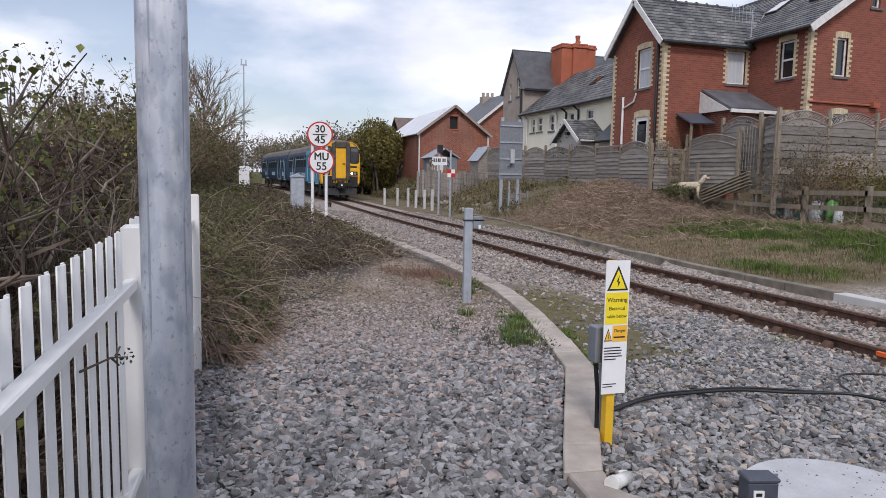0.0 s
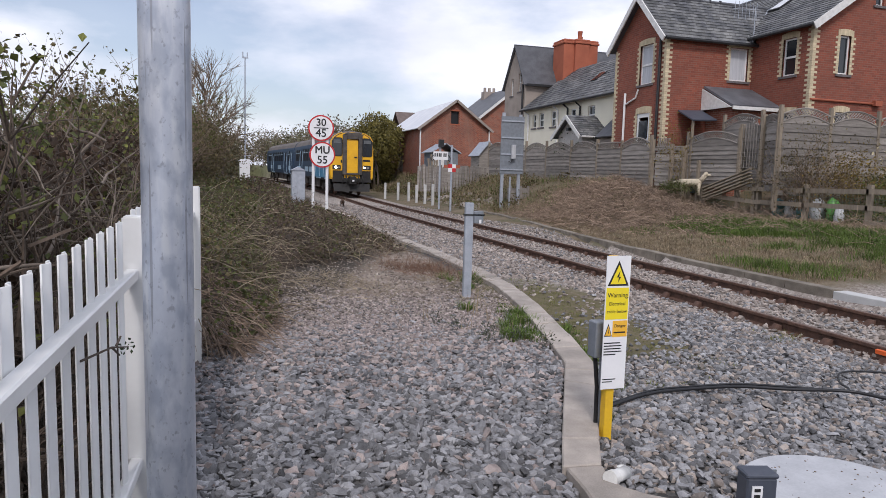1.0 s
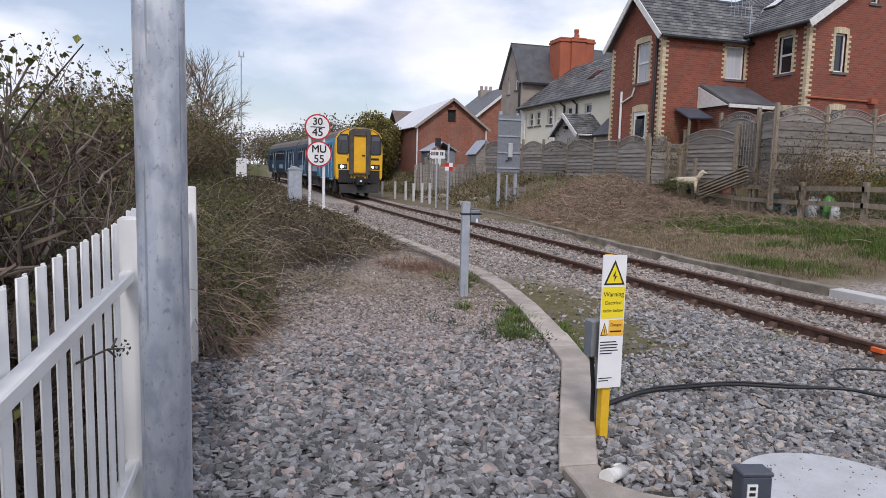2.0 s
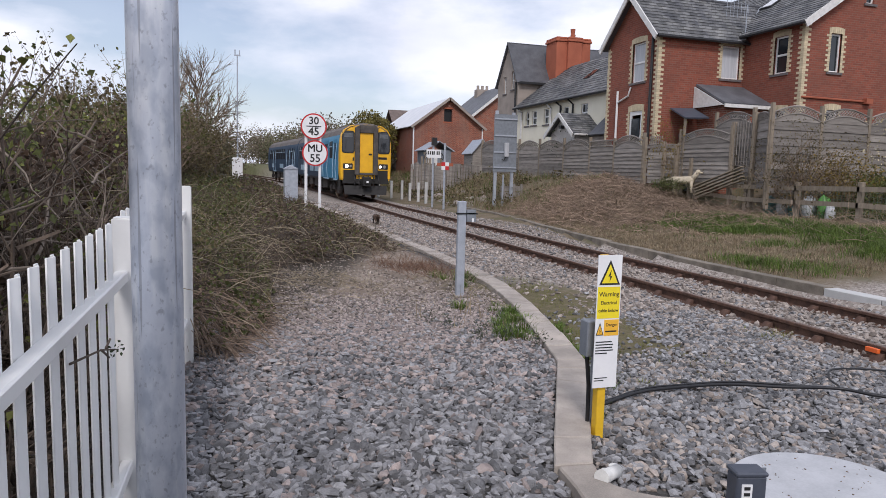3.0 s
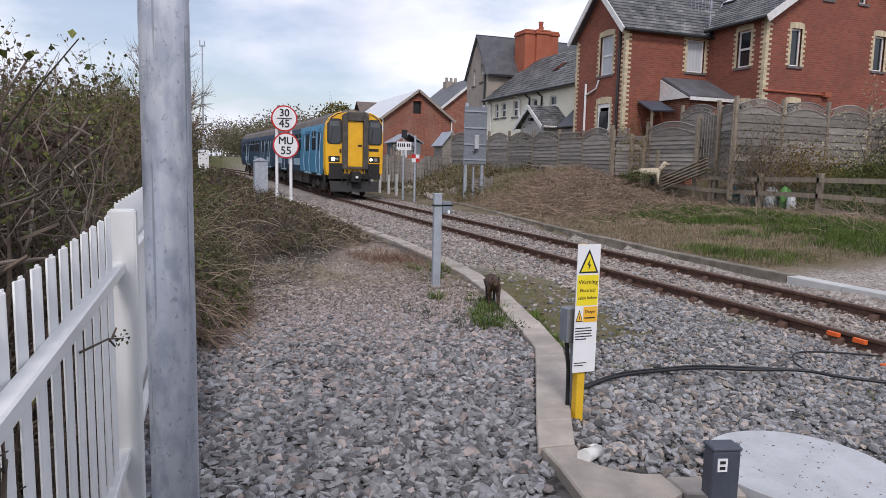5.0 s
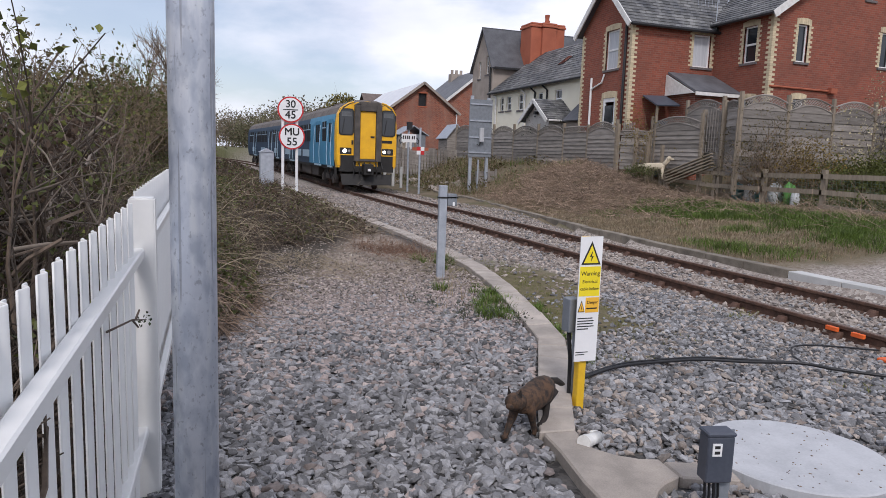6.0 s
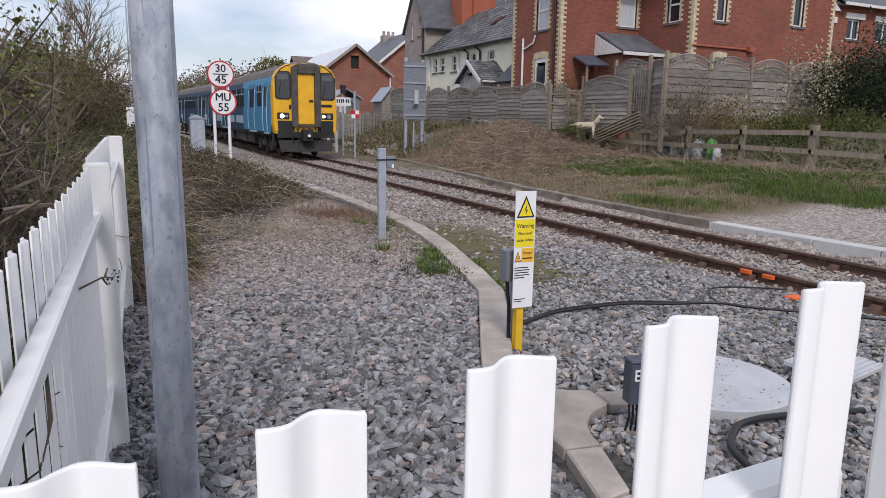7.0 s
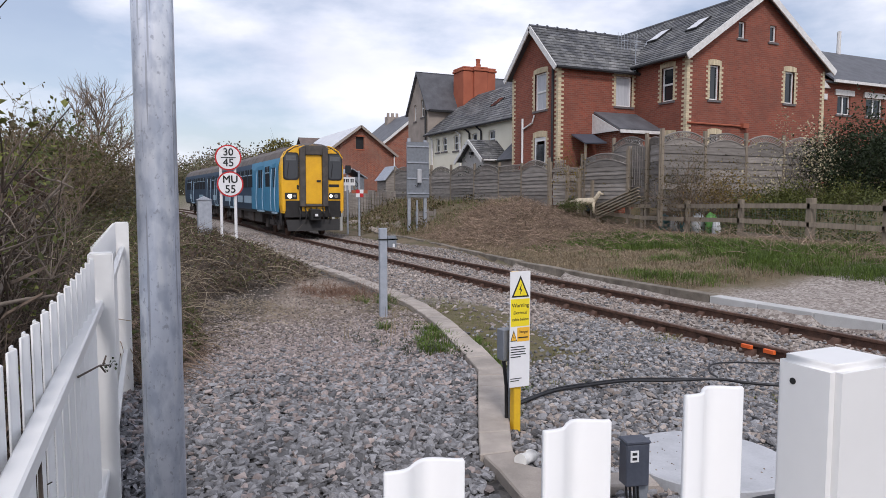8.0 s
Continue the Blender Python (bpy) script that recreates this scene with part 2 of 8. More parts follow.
M_ORANGE = mat("orange_plastic", (0.85, 0.16, 0.03), (0.70, 0.11, 0.02), 0.5, bump=0.05)
M_YPOST = mat("yellow_post", (0.80, 0.50, 0.02), (0.68, 0.40, 0.02), 0.5, scale=6, fine=50, bump=0.1)
M_YELLOW = mat("sign_yellow", (0.86, 0.70, 0.02), (0.80, 0.63, 0.02), 0.45, bump=0.02)
M_AMBER = mat("sign_amber", (0.85, 0.47, 0.04), (0.78, 0.42, 0.04), 0.45, bump=0.02)
M_SIGNW = mat("sign_white", (0.80, 0.80, 0.80), (0.75, 0.75, 0.76), 0.4, bump=0.02)
M_INK = mat("black_print", (0.015, 0.015, 0.015), (0.01, 0.01, 0.01), 0.5, bump=0)
M_SIGNRED = mat("sign_red", (0.55, 0.02, 0.025), (0.45, 0.02, 0.02), 0.45, bump=0.02)
M_DKBOX = mat("dark_grey_enclosure", (0.075, 0.085, 0.11), (0.05, 0.058, 0.08), 0.5, scale=5, fine=60, bump=0.08)
M_GREYBOX = mat("grey_enclosure", (0.22, 0.24, 0.27), (0.16, 0.18, 0.20), 0.5, bump=0.08)
M_CABLE = mat("black_cable", (0.018, 0.018, 0.02), (0.01, 0.01, 0.012), 0.45, bump=0.05)
M_PIPE = mat("white_pipe", (0.78, 0.78, 0.75), (0.62, 0.61, 0.58), 0.45, scale=10, bump=0.05)
M_BRICK = brick_mat("red_brick", (0.285, 0.078, 0.046), (0.19, 0.05, 0.033), (0.23, 0.125, 0.09), stain=(0.15, 0.06, 0.042))
M_BRICK_OLD = brick_mat("old_brick", (0.33, 0.10, 0.055), (0.20, 0.06, 0.04), (0.33, 0.24, 0.19), stain=(0.16, 0.08, 0.06))
M_PALE = mat("cream_brick", (0.62, 0.53, 0.36), (0.48, 0.40, 0.27), 0.88, scale=6, fine=60, bump=0.2, rand=0.12)
M_CREAM = mat("cream_render", (0.82, 0.78, 0.65), (0.74, 0.70, 0.57), 0.9, scale=1.2, fine=40, bump=0.15)
M_PEBBLE = mat("pebbledash", (0.36, 0.31, 0.27), (0.27, 0.23, 0.20), 0.95, scale=1.5, fine=60, bump=0.5)
M_TERRA = mat("terracotta_render", (0.40, 0.12, 0.065), (0.31, 0.09, 0.05), 0.9, scale=1.6, fine=30, bump=0.2)
M_SLATEM = mat("slate", (0.115, 0.118, 0.13), (0.065, 0.067, 0.075), 0.55, scale=2.2, fine=26, bump=0.35, depth=0.01, rand=0.22)
M_METALROOF = mat("pale_metal_roof", (0.72, 0.73, 0.75), (0.62, 0.63, 0.66), 0.4, 0.2, scale=1, fine=12, bump=0.1)
M_DARK = mat("black_gutter", (0.02, 0.02, 0.022), (0.012, 0.012, 0.013), 0.45, bump=0.05)
M_FASCIA = mat("painted_fascia", (0.74, 0.73, 0.71), (0.58, 0.57, 0.55), 0.5, bump=0.08)
M_GLASS = glass_mat("window_glass")
M_GLASS_S = glass_mat("dusty_glass", (0.014, 0.016, 0.02), 0.55)
M_GLASS_S.node_tree.nodes["Principled BSDF"].inputs["Specular IOR Level"].default_value = 0.12
M_CURTAIN = mat("net_curtain", (0.55, 0.57, 0.60), (0.42, 0.44, 0.48), 0.8, scale=4, fine=20, bump=0.1, stretch=(6, 6, 0.3))
M_SILL = mat("stone_sill", (0.16, 0.14, 0.14), (0.10, 0.09, 0.09), 0.85)
M_WOODF = mat("weathered_fence_board", (0.285, 0.26, 0.235), (0.17, 0.152, 0.135), 0.9, scale=3, fine=40, bump=0.4, stretch=(0.6, 0.6, 4), rand=0.3)
M_WOODP = mat("weathered_post", (0.30, 0.25, 0.19), (0.20, 0.165, 0.125), 0.9, scale=4, fine=40, bump=0.4, stretch=(4, 4, 0.5), rand=0.15)
M_LATTICE = mat("trellis_wood", (0.30, 0.275, 0.25), (0.20, 0.18, 0.16), 0.9, scale=5, fine=40, bump=0.2)
M_BARK = mat("bark", (0.13, 0.10, 0.08), (0.07, 0.055, 0.045), 0.95, scale=9, fine=60, bump=0.5, island=0.3)
M_TWIG = mat("dry_twig", (0.25, 0.185, 0.13), (0.13, 0.095, 0.068), 0.95, scale=9, fine=60, bump=0.2, island=0.45)
M_HEDGE = mat("hedge_stem", (0.14, 0.105, 0.08), (0.06, 0.045, 0.034), 0.95, scale=9, fine=60, bump=0.3, island=0.6)
M_CANE = mat("pale_cane", (0.36, 0.30, 0.21), (0.20, 0.16, 0.11), 0.9, scale=9, fine=60, bump=0.2, island=0.4)
M_BOUGH = mat("grey_bough", (0.23, 0.19, 0.155), (0.10, 0.08, 0.065), 0.95, scale=7, fine=50, bump=0.5, island=0.25)
M_DEAD = mat("dead_bracken", (0.36, 0.265, 0.195), (0.12, 0.083, 0.06), 0.95, scale=9, fine=60, bump=0.2, island=0.45)
M_STRAW = mat("dry_grass", (0.34, 0.27, 0.175), (0.17, 0.13, 0.085), 0.9, scale=6, bump=0, island=0.35)
M_LEAF = leaf_mat("hedge_leaf", (0.13, 0.145, 0.05), (0.06, 0.07, 0.025))
M_LEAFY = leaf_mat("young_leaf", (0.20, 0.21, 0.055), (0.12, 0.13, 0.035))
M_LEAFD = leaf_mat("dark_leaf", (0.035, 0.05, 0.022), (0.018, 0.028, 0.012))
# dark brown that puts the hedge's inner shade into leaf colour
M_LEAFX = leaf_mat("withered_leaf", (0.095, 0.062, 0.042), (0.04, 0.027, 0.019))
M_LEAFO = leaf_mat("olive_leaf", (0.155, 0.125, 0.06), (0.075, 0.06, 0.03))
M_BLOSSOM = leaf_mat("pale_blossom", (0.55, 0.50, 0.36), (0.36, 0.30, 0.16))
M_IVY = leaf_mat("ivy_leaf", (0.12, 0.13, 0.03), (0.055, 0.065, 0.018))
M_GRASS = leaf_mat("grass_blade", (0.14, 0.205, 0.042), (0.06, 0.095, 0.024))
M_REDTWIG = mat("reddish_bramble", (0.22, 0.13, 0.085), (0.11, 0.06, 0.042), 0.9, bump=0, island=0.4)

# ---- ground ----
def ramp01(v, a, b):
    t = min(1.0, max(0.0, (v - a) / (b - a)))
    return t * t * (3 - 2 * t)


def table(v, pairs):
    if v <= pairs[0][0]:
        return pairs[0][1]
    for (a, p), (b, q) in zip(pairs, pairs[1:]):
        if v <= b:
            return p + (q - p) * (v - a) / (b - a)
    return pairs[-1][1]


def bend(y):
    """How far the line swings to the west beyond the straight."""
    if y < 40:
        return 0.0
    if y < 130:
        return -0.0011 * (y - 40) ** 2
    return -8.91 - 0.198 * (y - 130)


KERB_L = [(1.70, 3.21), (1.885, 3.58), (2.44, 4.64), (2.70, 5.14), (2.98, 6.15), (3.33, 7.58), (3.60, 9.04), (3.74, 10.9), (3.76, 13.0), (3.72, 17.0), (3.70, 26.0), (3.72, 36.0)]
KERB_R = [(1.93, 3.19), (2.105, 3.52), (2.64, 4.48), (2.95, 5.09), (3.27, 6.20), (3.61, 7.66), (3.88, 9.10), (4.02, 10.9), (4.03, 13.0), (3.98, 17.0), (3.96, 26.0), (3.98, 36.0)]
FAR_KERB = [(8.95, -6.0), (8.75, 3.0), (8.47, 6.4), (8.42, 8.2), (8.45, 11.0), (8.62, 14.0), (9.15, 18.5), (9.75, 22.5), (10.1, 26.0), (10.2, 30.0)]
RAIL_X, RAIL_Z = 6.156, 0.047
TRACK_X = RAIL_X + 0.7175


def kerb_right(y):
    return table(y, [(b, a) for a, b in KERB_R]) if y > 3.19 else 1.93 - (3.19 - y) * 0.2


def far_kerb(y):
    return table(y, [(b, a) for a, b in FAR_KERB]) if y < 30 else 10.2 + bend(y)


def rise(y):
    return 0.007 * max(0.0, min(y, 200.0) - 30.0)


def height(x, y):
    return level(x, y) + rise(y)


def level(x, y):
    xs = x - bend(y)
    kr = kerb_right(y)
    rough = 0.035 * noise.noise((x * 0.9, y * 0.9, 0.0)) + 0.02 * noise.noise((x * 3.1, y * 3.1, 4.0))
    if xs < kr:
        verge = 0.34 * ramp01(y, 11, 19) * ramp01(kr - 0.25 - xs, 0.2, 1.4) + 0.5 * ramp01(-0.6 - xs, 0, 3)
        return verge + rough * (0.2 + ramp01(y, 6, 9)) - (0.015 if xs > kr - 0.3 else 0.0)
    if xs < 8.25:
        z = -0.015 - 0.085 * ramp01(xs - kr, 0.4, 2.0) * ramp01(y, 2.0, 5.0) - 0.08 * ramp01(xs, 5.0, 5.7) * (1 - ramp01(y, 2.0, 5.0))
        return z + rough * 0.25
    fk = far_kerb(y)
    if xs < fk:
        return -0.10 + 0.12 * ramp01(xs, fk - 1.2, fk) * ramp01(y, 14, 19) + rough * 0.4
    s = xs - fk
    low = 0.04 + 0.10 * ramp01(s, 0.2, 1.2) * ramp01(y, 8.0, 9.5) + 0.42 * ramp01(s, 0.6, 6.5)
    high = 0.06 + 1.46 * ramp01(s, 0.3, 4.6)
    k = ramp01(y, 18.0, 24.0)
    z = low * (1 - k) + high * k
    plateau = 1.0 * ramp01(x, 16.2, 18.4) + 0.22 * ramp01(x, 18, 24)
    z = z + plateau * (1 - k) + 0.25 * ramp01(x, 15.5, 19) * k
    heap = 0.46 * math.exp(-((x - 12.5) / 1.8) ** 2 - ((y - 20.6) / 2.7) ** 2)
    return z + heap + rough * 1.6


def spaced(stops):
    out = []
    for a, b, step in stops:
        n = max(1, round((b - a) / step))
        out += [a + (b - a) * i / n for i in range(n)]
    return out + [stops[-1][1]]


def ground_mat():
    m = bpy.data.materials.new("ground")
    m.use_nodes = True
    n, l = m.node_tree.nodes, m.node_tree.links
    b = n["Principled BSDF"]
    b.inputs["Roughness"].default_value = 0.95
    co = n.new("ShaderNodeTexCoord")
    sep = n.new("ShaderNodeSeparateXYZ")
    l.new(co.outputs["Object"], sep.inputs[0])

    def noise_of(scale, detail=6.0, rough=0.6):
        t = n.new("ShaderNodeTexNoise")
        t.inputs["Scale"].default_value, t.inputs["Detail"].default_value, t.inputs["Roughness"].default_value = scale, detail, rough
        l.new(co.outputs["Object"], t.inputs["Vector"])
        return t.outputs["Fac"]

    def colours(fac, stops):
        r = n.new("ShaderNodeValToRGB")
        while len(r.color_ramp.elements) < len(stops):
            r.color_ramp.elements.new(0.5)
        for e, (p, c) in zip(r.color_ramp.elements, stops):
            e.position, e.color = p, rgba(c)
        l.new(fac, r.inputs["Fac"])
        return r.outputs["Color"]

    def step(sock, a, b2, wob=0.0):
        """0 below a, 1 above b2, on an edge that wanders by wob metres."""
        src = sock
        if wob:
            k = n.new("ShaderNodeMath")
            k.operation = "MULTIPLY_ADD"
            l.new(noise_of(1.3), k.inputs[0])
            k.inputs[1].default_value = wob
            l.new(sock, k.inputs[2])
            src = k.outputs[0]
        r = n.new("ShaderNodeMapRange")
        r.interpolation_type = "SMOOTHSTEP"
        r.inputs["From Min"].default_value, r.inputs["From Max"].default_value = a + wob / 2, b2 + wob / 2
        l.new(src, r.inputs["Value"])
        return r.outputs["Result"]

    def both(a, c):
        k = n.new("ShaderNodeMath")
        k.operation = "MULTIPLY"
        l.new(a, k.inputs[0])
        l.new(c, k.inputs[1])
        return k.outputs[0]

    def inv(a):
        k = n.new("ShaderNodeMath")
        k.operation = "SUBTRACT"
        k.inputs[0].default_value = 1.0
        l.new(a, k.inputs[1])
        return k.outputs[0]

    def over(below, fac, above):
        k = n.new("ShaderNodeMixRGB")
        l.new(fac, k.inputs["Fac"])
        l.new(below, k.inputs["Color1"])
        l.new(above, k.inputs["Color2"])
        return k.outputs["Color"]

    vor = n.new("ShaderNodeTexVoronoi")
    vor.inputs["Scale"].default_value = 26.0
    l.new(co.outputs["Object"], vor.inputs["Vector"])
    cell = n.new("ShaderNodeSeparateColor")
    l.new(vor.outputs["Color"], cell.inputs[0])
    # gravel: ground painted near-black as the shade in gaps between loose stones
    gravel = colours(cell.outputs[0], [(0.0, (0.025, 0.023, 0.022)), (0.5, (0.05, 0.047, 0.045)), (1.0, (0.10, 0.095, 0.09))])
    dirt = colours(noise_of(2.2), [(0.3, (0.13, 0.10, 0.075)), (0.5, (0.24, 0.19, 0.15)), (0.7, (0.36, 0.31, 0.26))])
    bed = colours(cell.outputs[1], [(0.0, (0.17, 0.14, 0.12)), (0.5, (0.30, 0.26, 0.23)), (1.0, (0.45, 0.41, 0.37))])
    moss = colours(noise_of(5.2, 9.0, 0.75), [(0.3, (0.10, 0.075, 0.045)), (0.5, (0.115, 0.10, 0.042)), (0.62, (0.16, 0.125, 0.08)), (0.8, (0.30, 0.25, 0.19))])
    green = colours(noise_of(1.1), [(0.3, (0.20, 0.155, 0.105)), (0.5, (0.14, 0.11, 0.065)), (0.72, (0.08, 0.085, 0.032))])
    fields = colours(noise_of(0.08), [(0.3, (0.07, 0.075, 0.03)), (0.6, (0.11, 0.11, 0.045)), (0.8, (0.13, 0.10, 0.055))])
    x, y = sep.outputs["X"], sep.outputs["Y"]
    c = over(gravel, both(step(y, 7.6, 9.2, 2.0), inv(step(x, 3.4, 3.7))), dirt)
    c = over(c, both(step(x, 3.75, 4.6, 0.5), step(y, 5.2, 7.5, 1.5)), bed)
    c = over(c, step(x, 5.4, 6.0, 0.3), bed)
    c = over(c, both(both(step(x, 2.7, 3.1, 0.5), inv(step(x, 4.6, 5.3, 1.0))), both(step(y, 4.9, 5.8, 0.8), inv(step(y, 8.6, 10.4, 1.2)))), moss)
    c = over(c, both(step(x, 8.55, 8.8, 0.2), step(y, 7.6, 8.6, 0.6)), green)
    c = over(c, inv(step(x, -1.6, -0.5, 0.6)), dirt)
    line = n.new("ShaderNodeMath")
    line.operation = "MULTIPLY_ADD"
    l.new(y, line.inputs[0])
    line.inputs[1].default_value = -0.36
    l.new(x, line.inputs[2])
    # ground under the brambles, darkened to paint the shade in their hollows
    bramble_shade = colours(noise_of(4.0), [(0.3, (0.03, 0.024, 0.018)), (0.6, (0.06, 0.048, 0.035)), (0.8, (0.11, 0.09, 0.06))])
    c = over(c, both(both(inv(step(line.outputs[0], -2.3, -1.7, 0.5)), step(y, 5.8, 6.4, 0.4)), inv(step(x, 2.4, 3.1, 0.4))), bramble_shade)
    c = over(c, step(y, 70.0, 110.0), fields)
    c = over(c, step(x, 40.0, 60.0), fields)
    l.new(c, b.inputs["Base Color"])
    bp = n.new("ShaderNodeBump")
    bp.inputs["Strength"].default_value, bp.inputs["Distance"].default_value = 0.7, 0.02
    l.new(vor.outputs["Distance"], bp.inputs["Height"])
    l.new(bp.outputs["Normal"], b.inputs["Normal"])
    return m


gx = spaced([(-1800, -200, 400), (-200, -30, 17), (-30, -3, 1.5), (-3, 16.5, 0.16), (16.5, 40, 1.2), (40, 200, 16), (200, 1800, 400)])
gy = spaced([(-1500, -100, 350), (-100, -4, 8), (-4, 34, 0.2), (34, 130, 2.0), (130, 400, 18), (400, 2400, 400)])
gm = Mesh()
gm.v = [(x, y, height(x, y)) for y in gy for x in gx]
nx = len(gx)
gm.f = [(j * nx + i, j * nx + i + 1, (j + 1) * nx + i + 1, (j + 1) * nx + i) for j in range(len(gy) - 1) for i in range(nx - 1)]
gm.m = [0] * len(gm.f)
tagged(part("ground", gm, ground_mat(), smooth=True), "gravel, dirt and rough grass on both sides of the line", "ground", kind="structure")


# ---- loose stone ----
def stones(name, spots, sizes, mats, label, seed, shades, shrink=False):
    """One mesh of many angular stones resting on the ground; shades: the share of the second material; shrink: finer with the distance from the fence."""
    rng = np.random.default_rng(seed)
    g = (1 + 5 ** 0.5) / 2
    ico = np.array([(-1, g, 0), (1, g, 0), (-1, -g, 0), (1, -g, 0), (0, -1, g), (0, 1, g), (0, -1, -g), (0, 1, -g), (g, 0, -1), (g, 0, 1), (-g, 0, -1), (-g, 0, 1)]) / 1.9
    tri = np.array([(0, 11, 5), (0, 5, 1), (0, 1, 7), (0, 7, 10), (0, 10, 11), (1, 5, 9), (5, 11, 4), (11, 10, 2), (10, 7, 6), (7, 1, 8),
                    (3, 9, 4), (3, 4, 2), (3, 2, 6), (3, 6, 8), (3, 8, 9), (4, 9, 5), (2, 4, 11), (6, 2, 10), (8, 6, 7), (9, 8, 1)])
    n = len(spots)
    spots = np.array(spots)
    shape = ico[None] * (1 + 0.20 * rng.standard_normal((n, 12, 1)).clip(-1.2, 1.2))
    for k in range(5):
        cut = rng.standard_normal((n, 3))
        cut /= np.linalg.norm(cut, axis=1, keepdims=True)
        over = (np.einsum("nkj,nj->nk", shape, cut) - rng.uniform(0.42, 0.70, n)[:, None]).clip(0, None)
        shape = shape - over[:, :, None] * cut[:, None, :]
    shape = shape * rng.uniform((0.9, 0.62, 0.38), (1.35, 1.0, 0.62), (n, 3))[:, None]
    q = rng.standard_normal((n, 4)) * np.array((1.6, 0.38, 0.38, 1.6))
    q /= np.linalg.norm(q, axis=1, keepdims=True)
    w, a, b, c = q.T
    rot = np.stack([1 - 2 * (b * b + c * c), 2 * (a * b - c * w), 2 * (a * c + b * w), 2 * (a * b + c * w), 1 - 2 * (a * a + c * c), 2 * (b * c - a * w),
                    2 * (a * c - b * w), 2 * (b * c + a * w), 1 - 2 * (a * a + b * b)], 1).reshape(n, 3, 3)
    size = rng.uniform(*sizes, n) * rng.choice([0.7, 1.0, 1.0, 1.25], n) * (1 - 0.45 * ((spots[:, 1] - 4.5) / 4).clip(0, 1) if shrink else 1)
    pts = np.einsum("nij,nkj->nki", rot, shape) * size[:, None, None]
    pts[:, :, 0] += spots[:, None, 0]
    pts[:, :, 1] += spots[:, None, 1]
    pts[:, :, 2] += (spots[:, 2] + size * rng.uniform(0.0, 0.55, n))[:, None]
    me = bpy.data.meshes.new(name)
    me.vertices.add(n * 12)
    me.vertices.foreach_set("co", pts.astype(np.float32).ravel())
    faces = (tri[None] + 12 * np.arange(n)[:, None, None]).reshape(-1, 3)
    me.loops.add(faces.size)
    me.loops.foreach_set("vertex_index", faces.ravel().astype(np.int32))
    me.polygons.add(len(faces))
    me.polygons.foreach_set("loop_start", np.arange(0, faces.size, 3, dtype=np.int32))
    for mm in mats:
        me.materials.append(mm)
    me.polygons.foreach_set("material_index", np.repeat((rng.random(n) < (shades(spots[:, 0], spots[:, 1]) if callable(shades) else shades)).astype(np.int32), 20))
    me.polygons.foreach_set("use_smooth", [False] * len(faces))
    me.update(calc_edges=True)
    return tagged(new(name, me), label, "gravel", kind="stuff")


def scatter(n, x0, x1, y0, y1, seed, keep):
    rng = random.Random(seed)
    out = []
    while len(out) < n:
        x, y = rng.uniform(x0, x1), rng.uniform(y0, y1)
        if keep(x, y, rng.random()):
            out.append((x, y, height(x, y)))
    return out


COVER = (2.99, 2.58, 0.5)


def kerb_left(y):
    return table(y, [(b, a) for a, b in KERB_L]) if y > 3.21 else 1.70 - max(0.0, 2.9 - y) * 0.12


def clear_of_slabs(x, y):
    return not (1.45 < x < 2.2 and y < 2.95 and x > 1.45 + 0.1 * (y - 1.7) and (x < 1.85 or y > 2.45)) and math.hypot(x - COVER[0], y - COVER[1]) > COVER[2] + 0.02


stones("loose_gravel", scatter(25000, -0.6, 3.3, 1.0, 8.6, 1, lambda x, y, r: x < kerb_left(y) - 0.01 and clear_of_slabs(x, y) and r < 1.15 - 1.0 * ramp01(y, 5.5, 8.2)),
       (0.025, 0.044), [M_STONE, M_STONE_P], "angular grey and pinkish gravel spread over the path", 11, lambda x, y: 0.06 + 0.6 * ((y - 3.6) / 3.5).clip(0, 1), True)
stones("fine_gravel", scatter(15000, -0.2, 3.5, 5.0, 10.0, 6, lambda x, y, r: x < kerb_left(y) - 0.02 and r < ramp01(y, 5.0, 6.5) * (1 - 0.93 * ramp01(y, 7.4, 9.2))),
       (0.012, 0.026), [M_STONE_P, M_BALLAST], "fine pinkish gravel and chippings on the path", 15, 0.45)
stones("track_gravel", scatter(22000, 1.6, 5.9, 1.0, 7.4, 2, lambda x, y, r: x > kerb_right(y) + 0.01 and clear_of_slabs(x, y) and r < 1.1 - 1.04 * ramp01(y, 4.5, 5.8) * (1 - ramp01(x - kerb_right(y), 0.9, 1.7))),
       (0.022, 0.040), [M_STONE, M_BALLAST], "angular grey gravel beside the track", 12, 0.25)
stones("ballast", scatter(36000, 3.9, 9.2, 3.5, 34.0, 3, lambda x, y, r: x > kerb_right(y) + 0.05 and x < far_kerb(y) - 0.1 and (x > kerb_right(y) + 1.1 or y > 10.0 or r < 0.16) and (x > 5.3 or y > 7.2) and r < 1.0 - 0.55 * ramp01(y, 16, 34)),
       (0.022, 0.042), [M_BALLAST, M_STONE], "pale dusty railway ballast round the sleepers", 13, 0.2)
M_DIRTSTONE = mat("dusty_stone", (0.29, 0.25, 0.215), (0.16, 0.135, 0.115), 0.92, scale=9, fine=80, bump=0.4, island=0.55)
stones("broken_stone", scatter(5000, -0.2, 3.5, 7.5, 14.5, 4, lambda x, y, r: x < kerb_left(y) and r < 1 - 0.6 * ramp01(y, 9, 14)),
       (0.010, 0.028), [M_DIRTSTONE, M_BALLAST], "pale broken stone trodden into dirt", 14, 0.3)


# ---- kerbs ----
def edge_point(line, s):
    i = min(int(s), len(line) - 2)
    f = s - i
    return Vector((line[i][0] + (line[i + 1][0] - line[i][0]) * f, line[i][1] + (line[i + 1][1] - line[i][1]) * f))


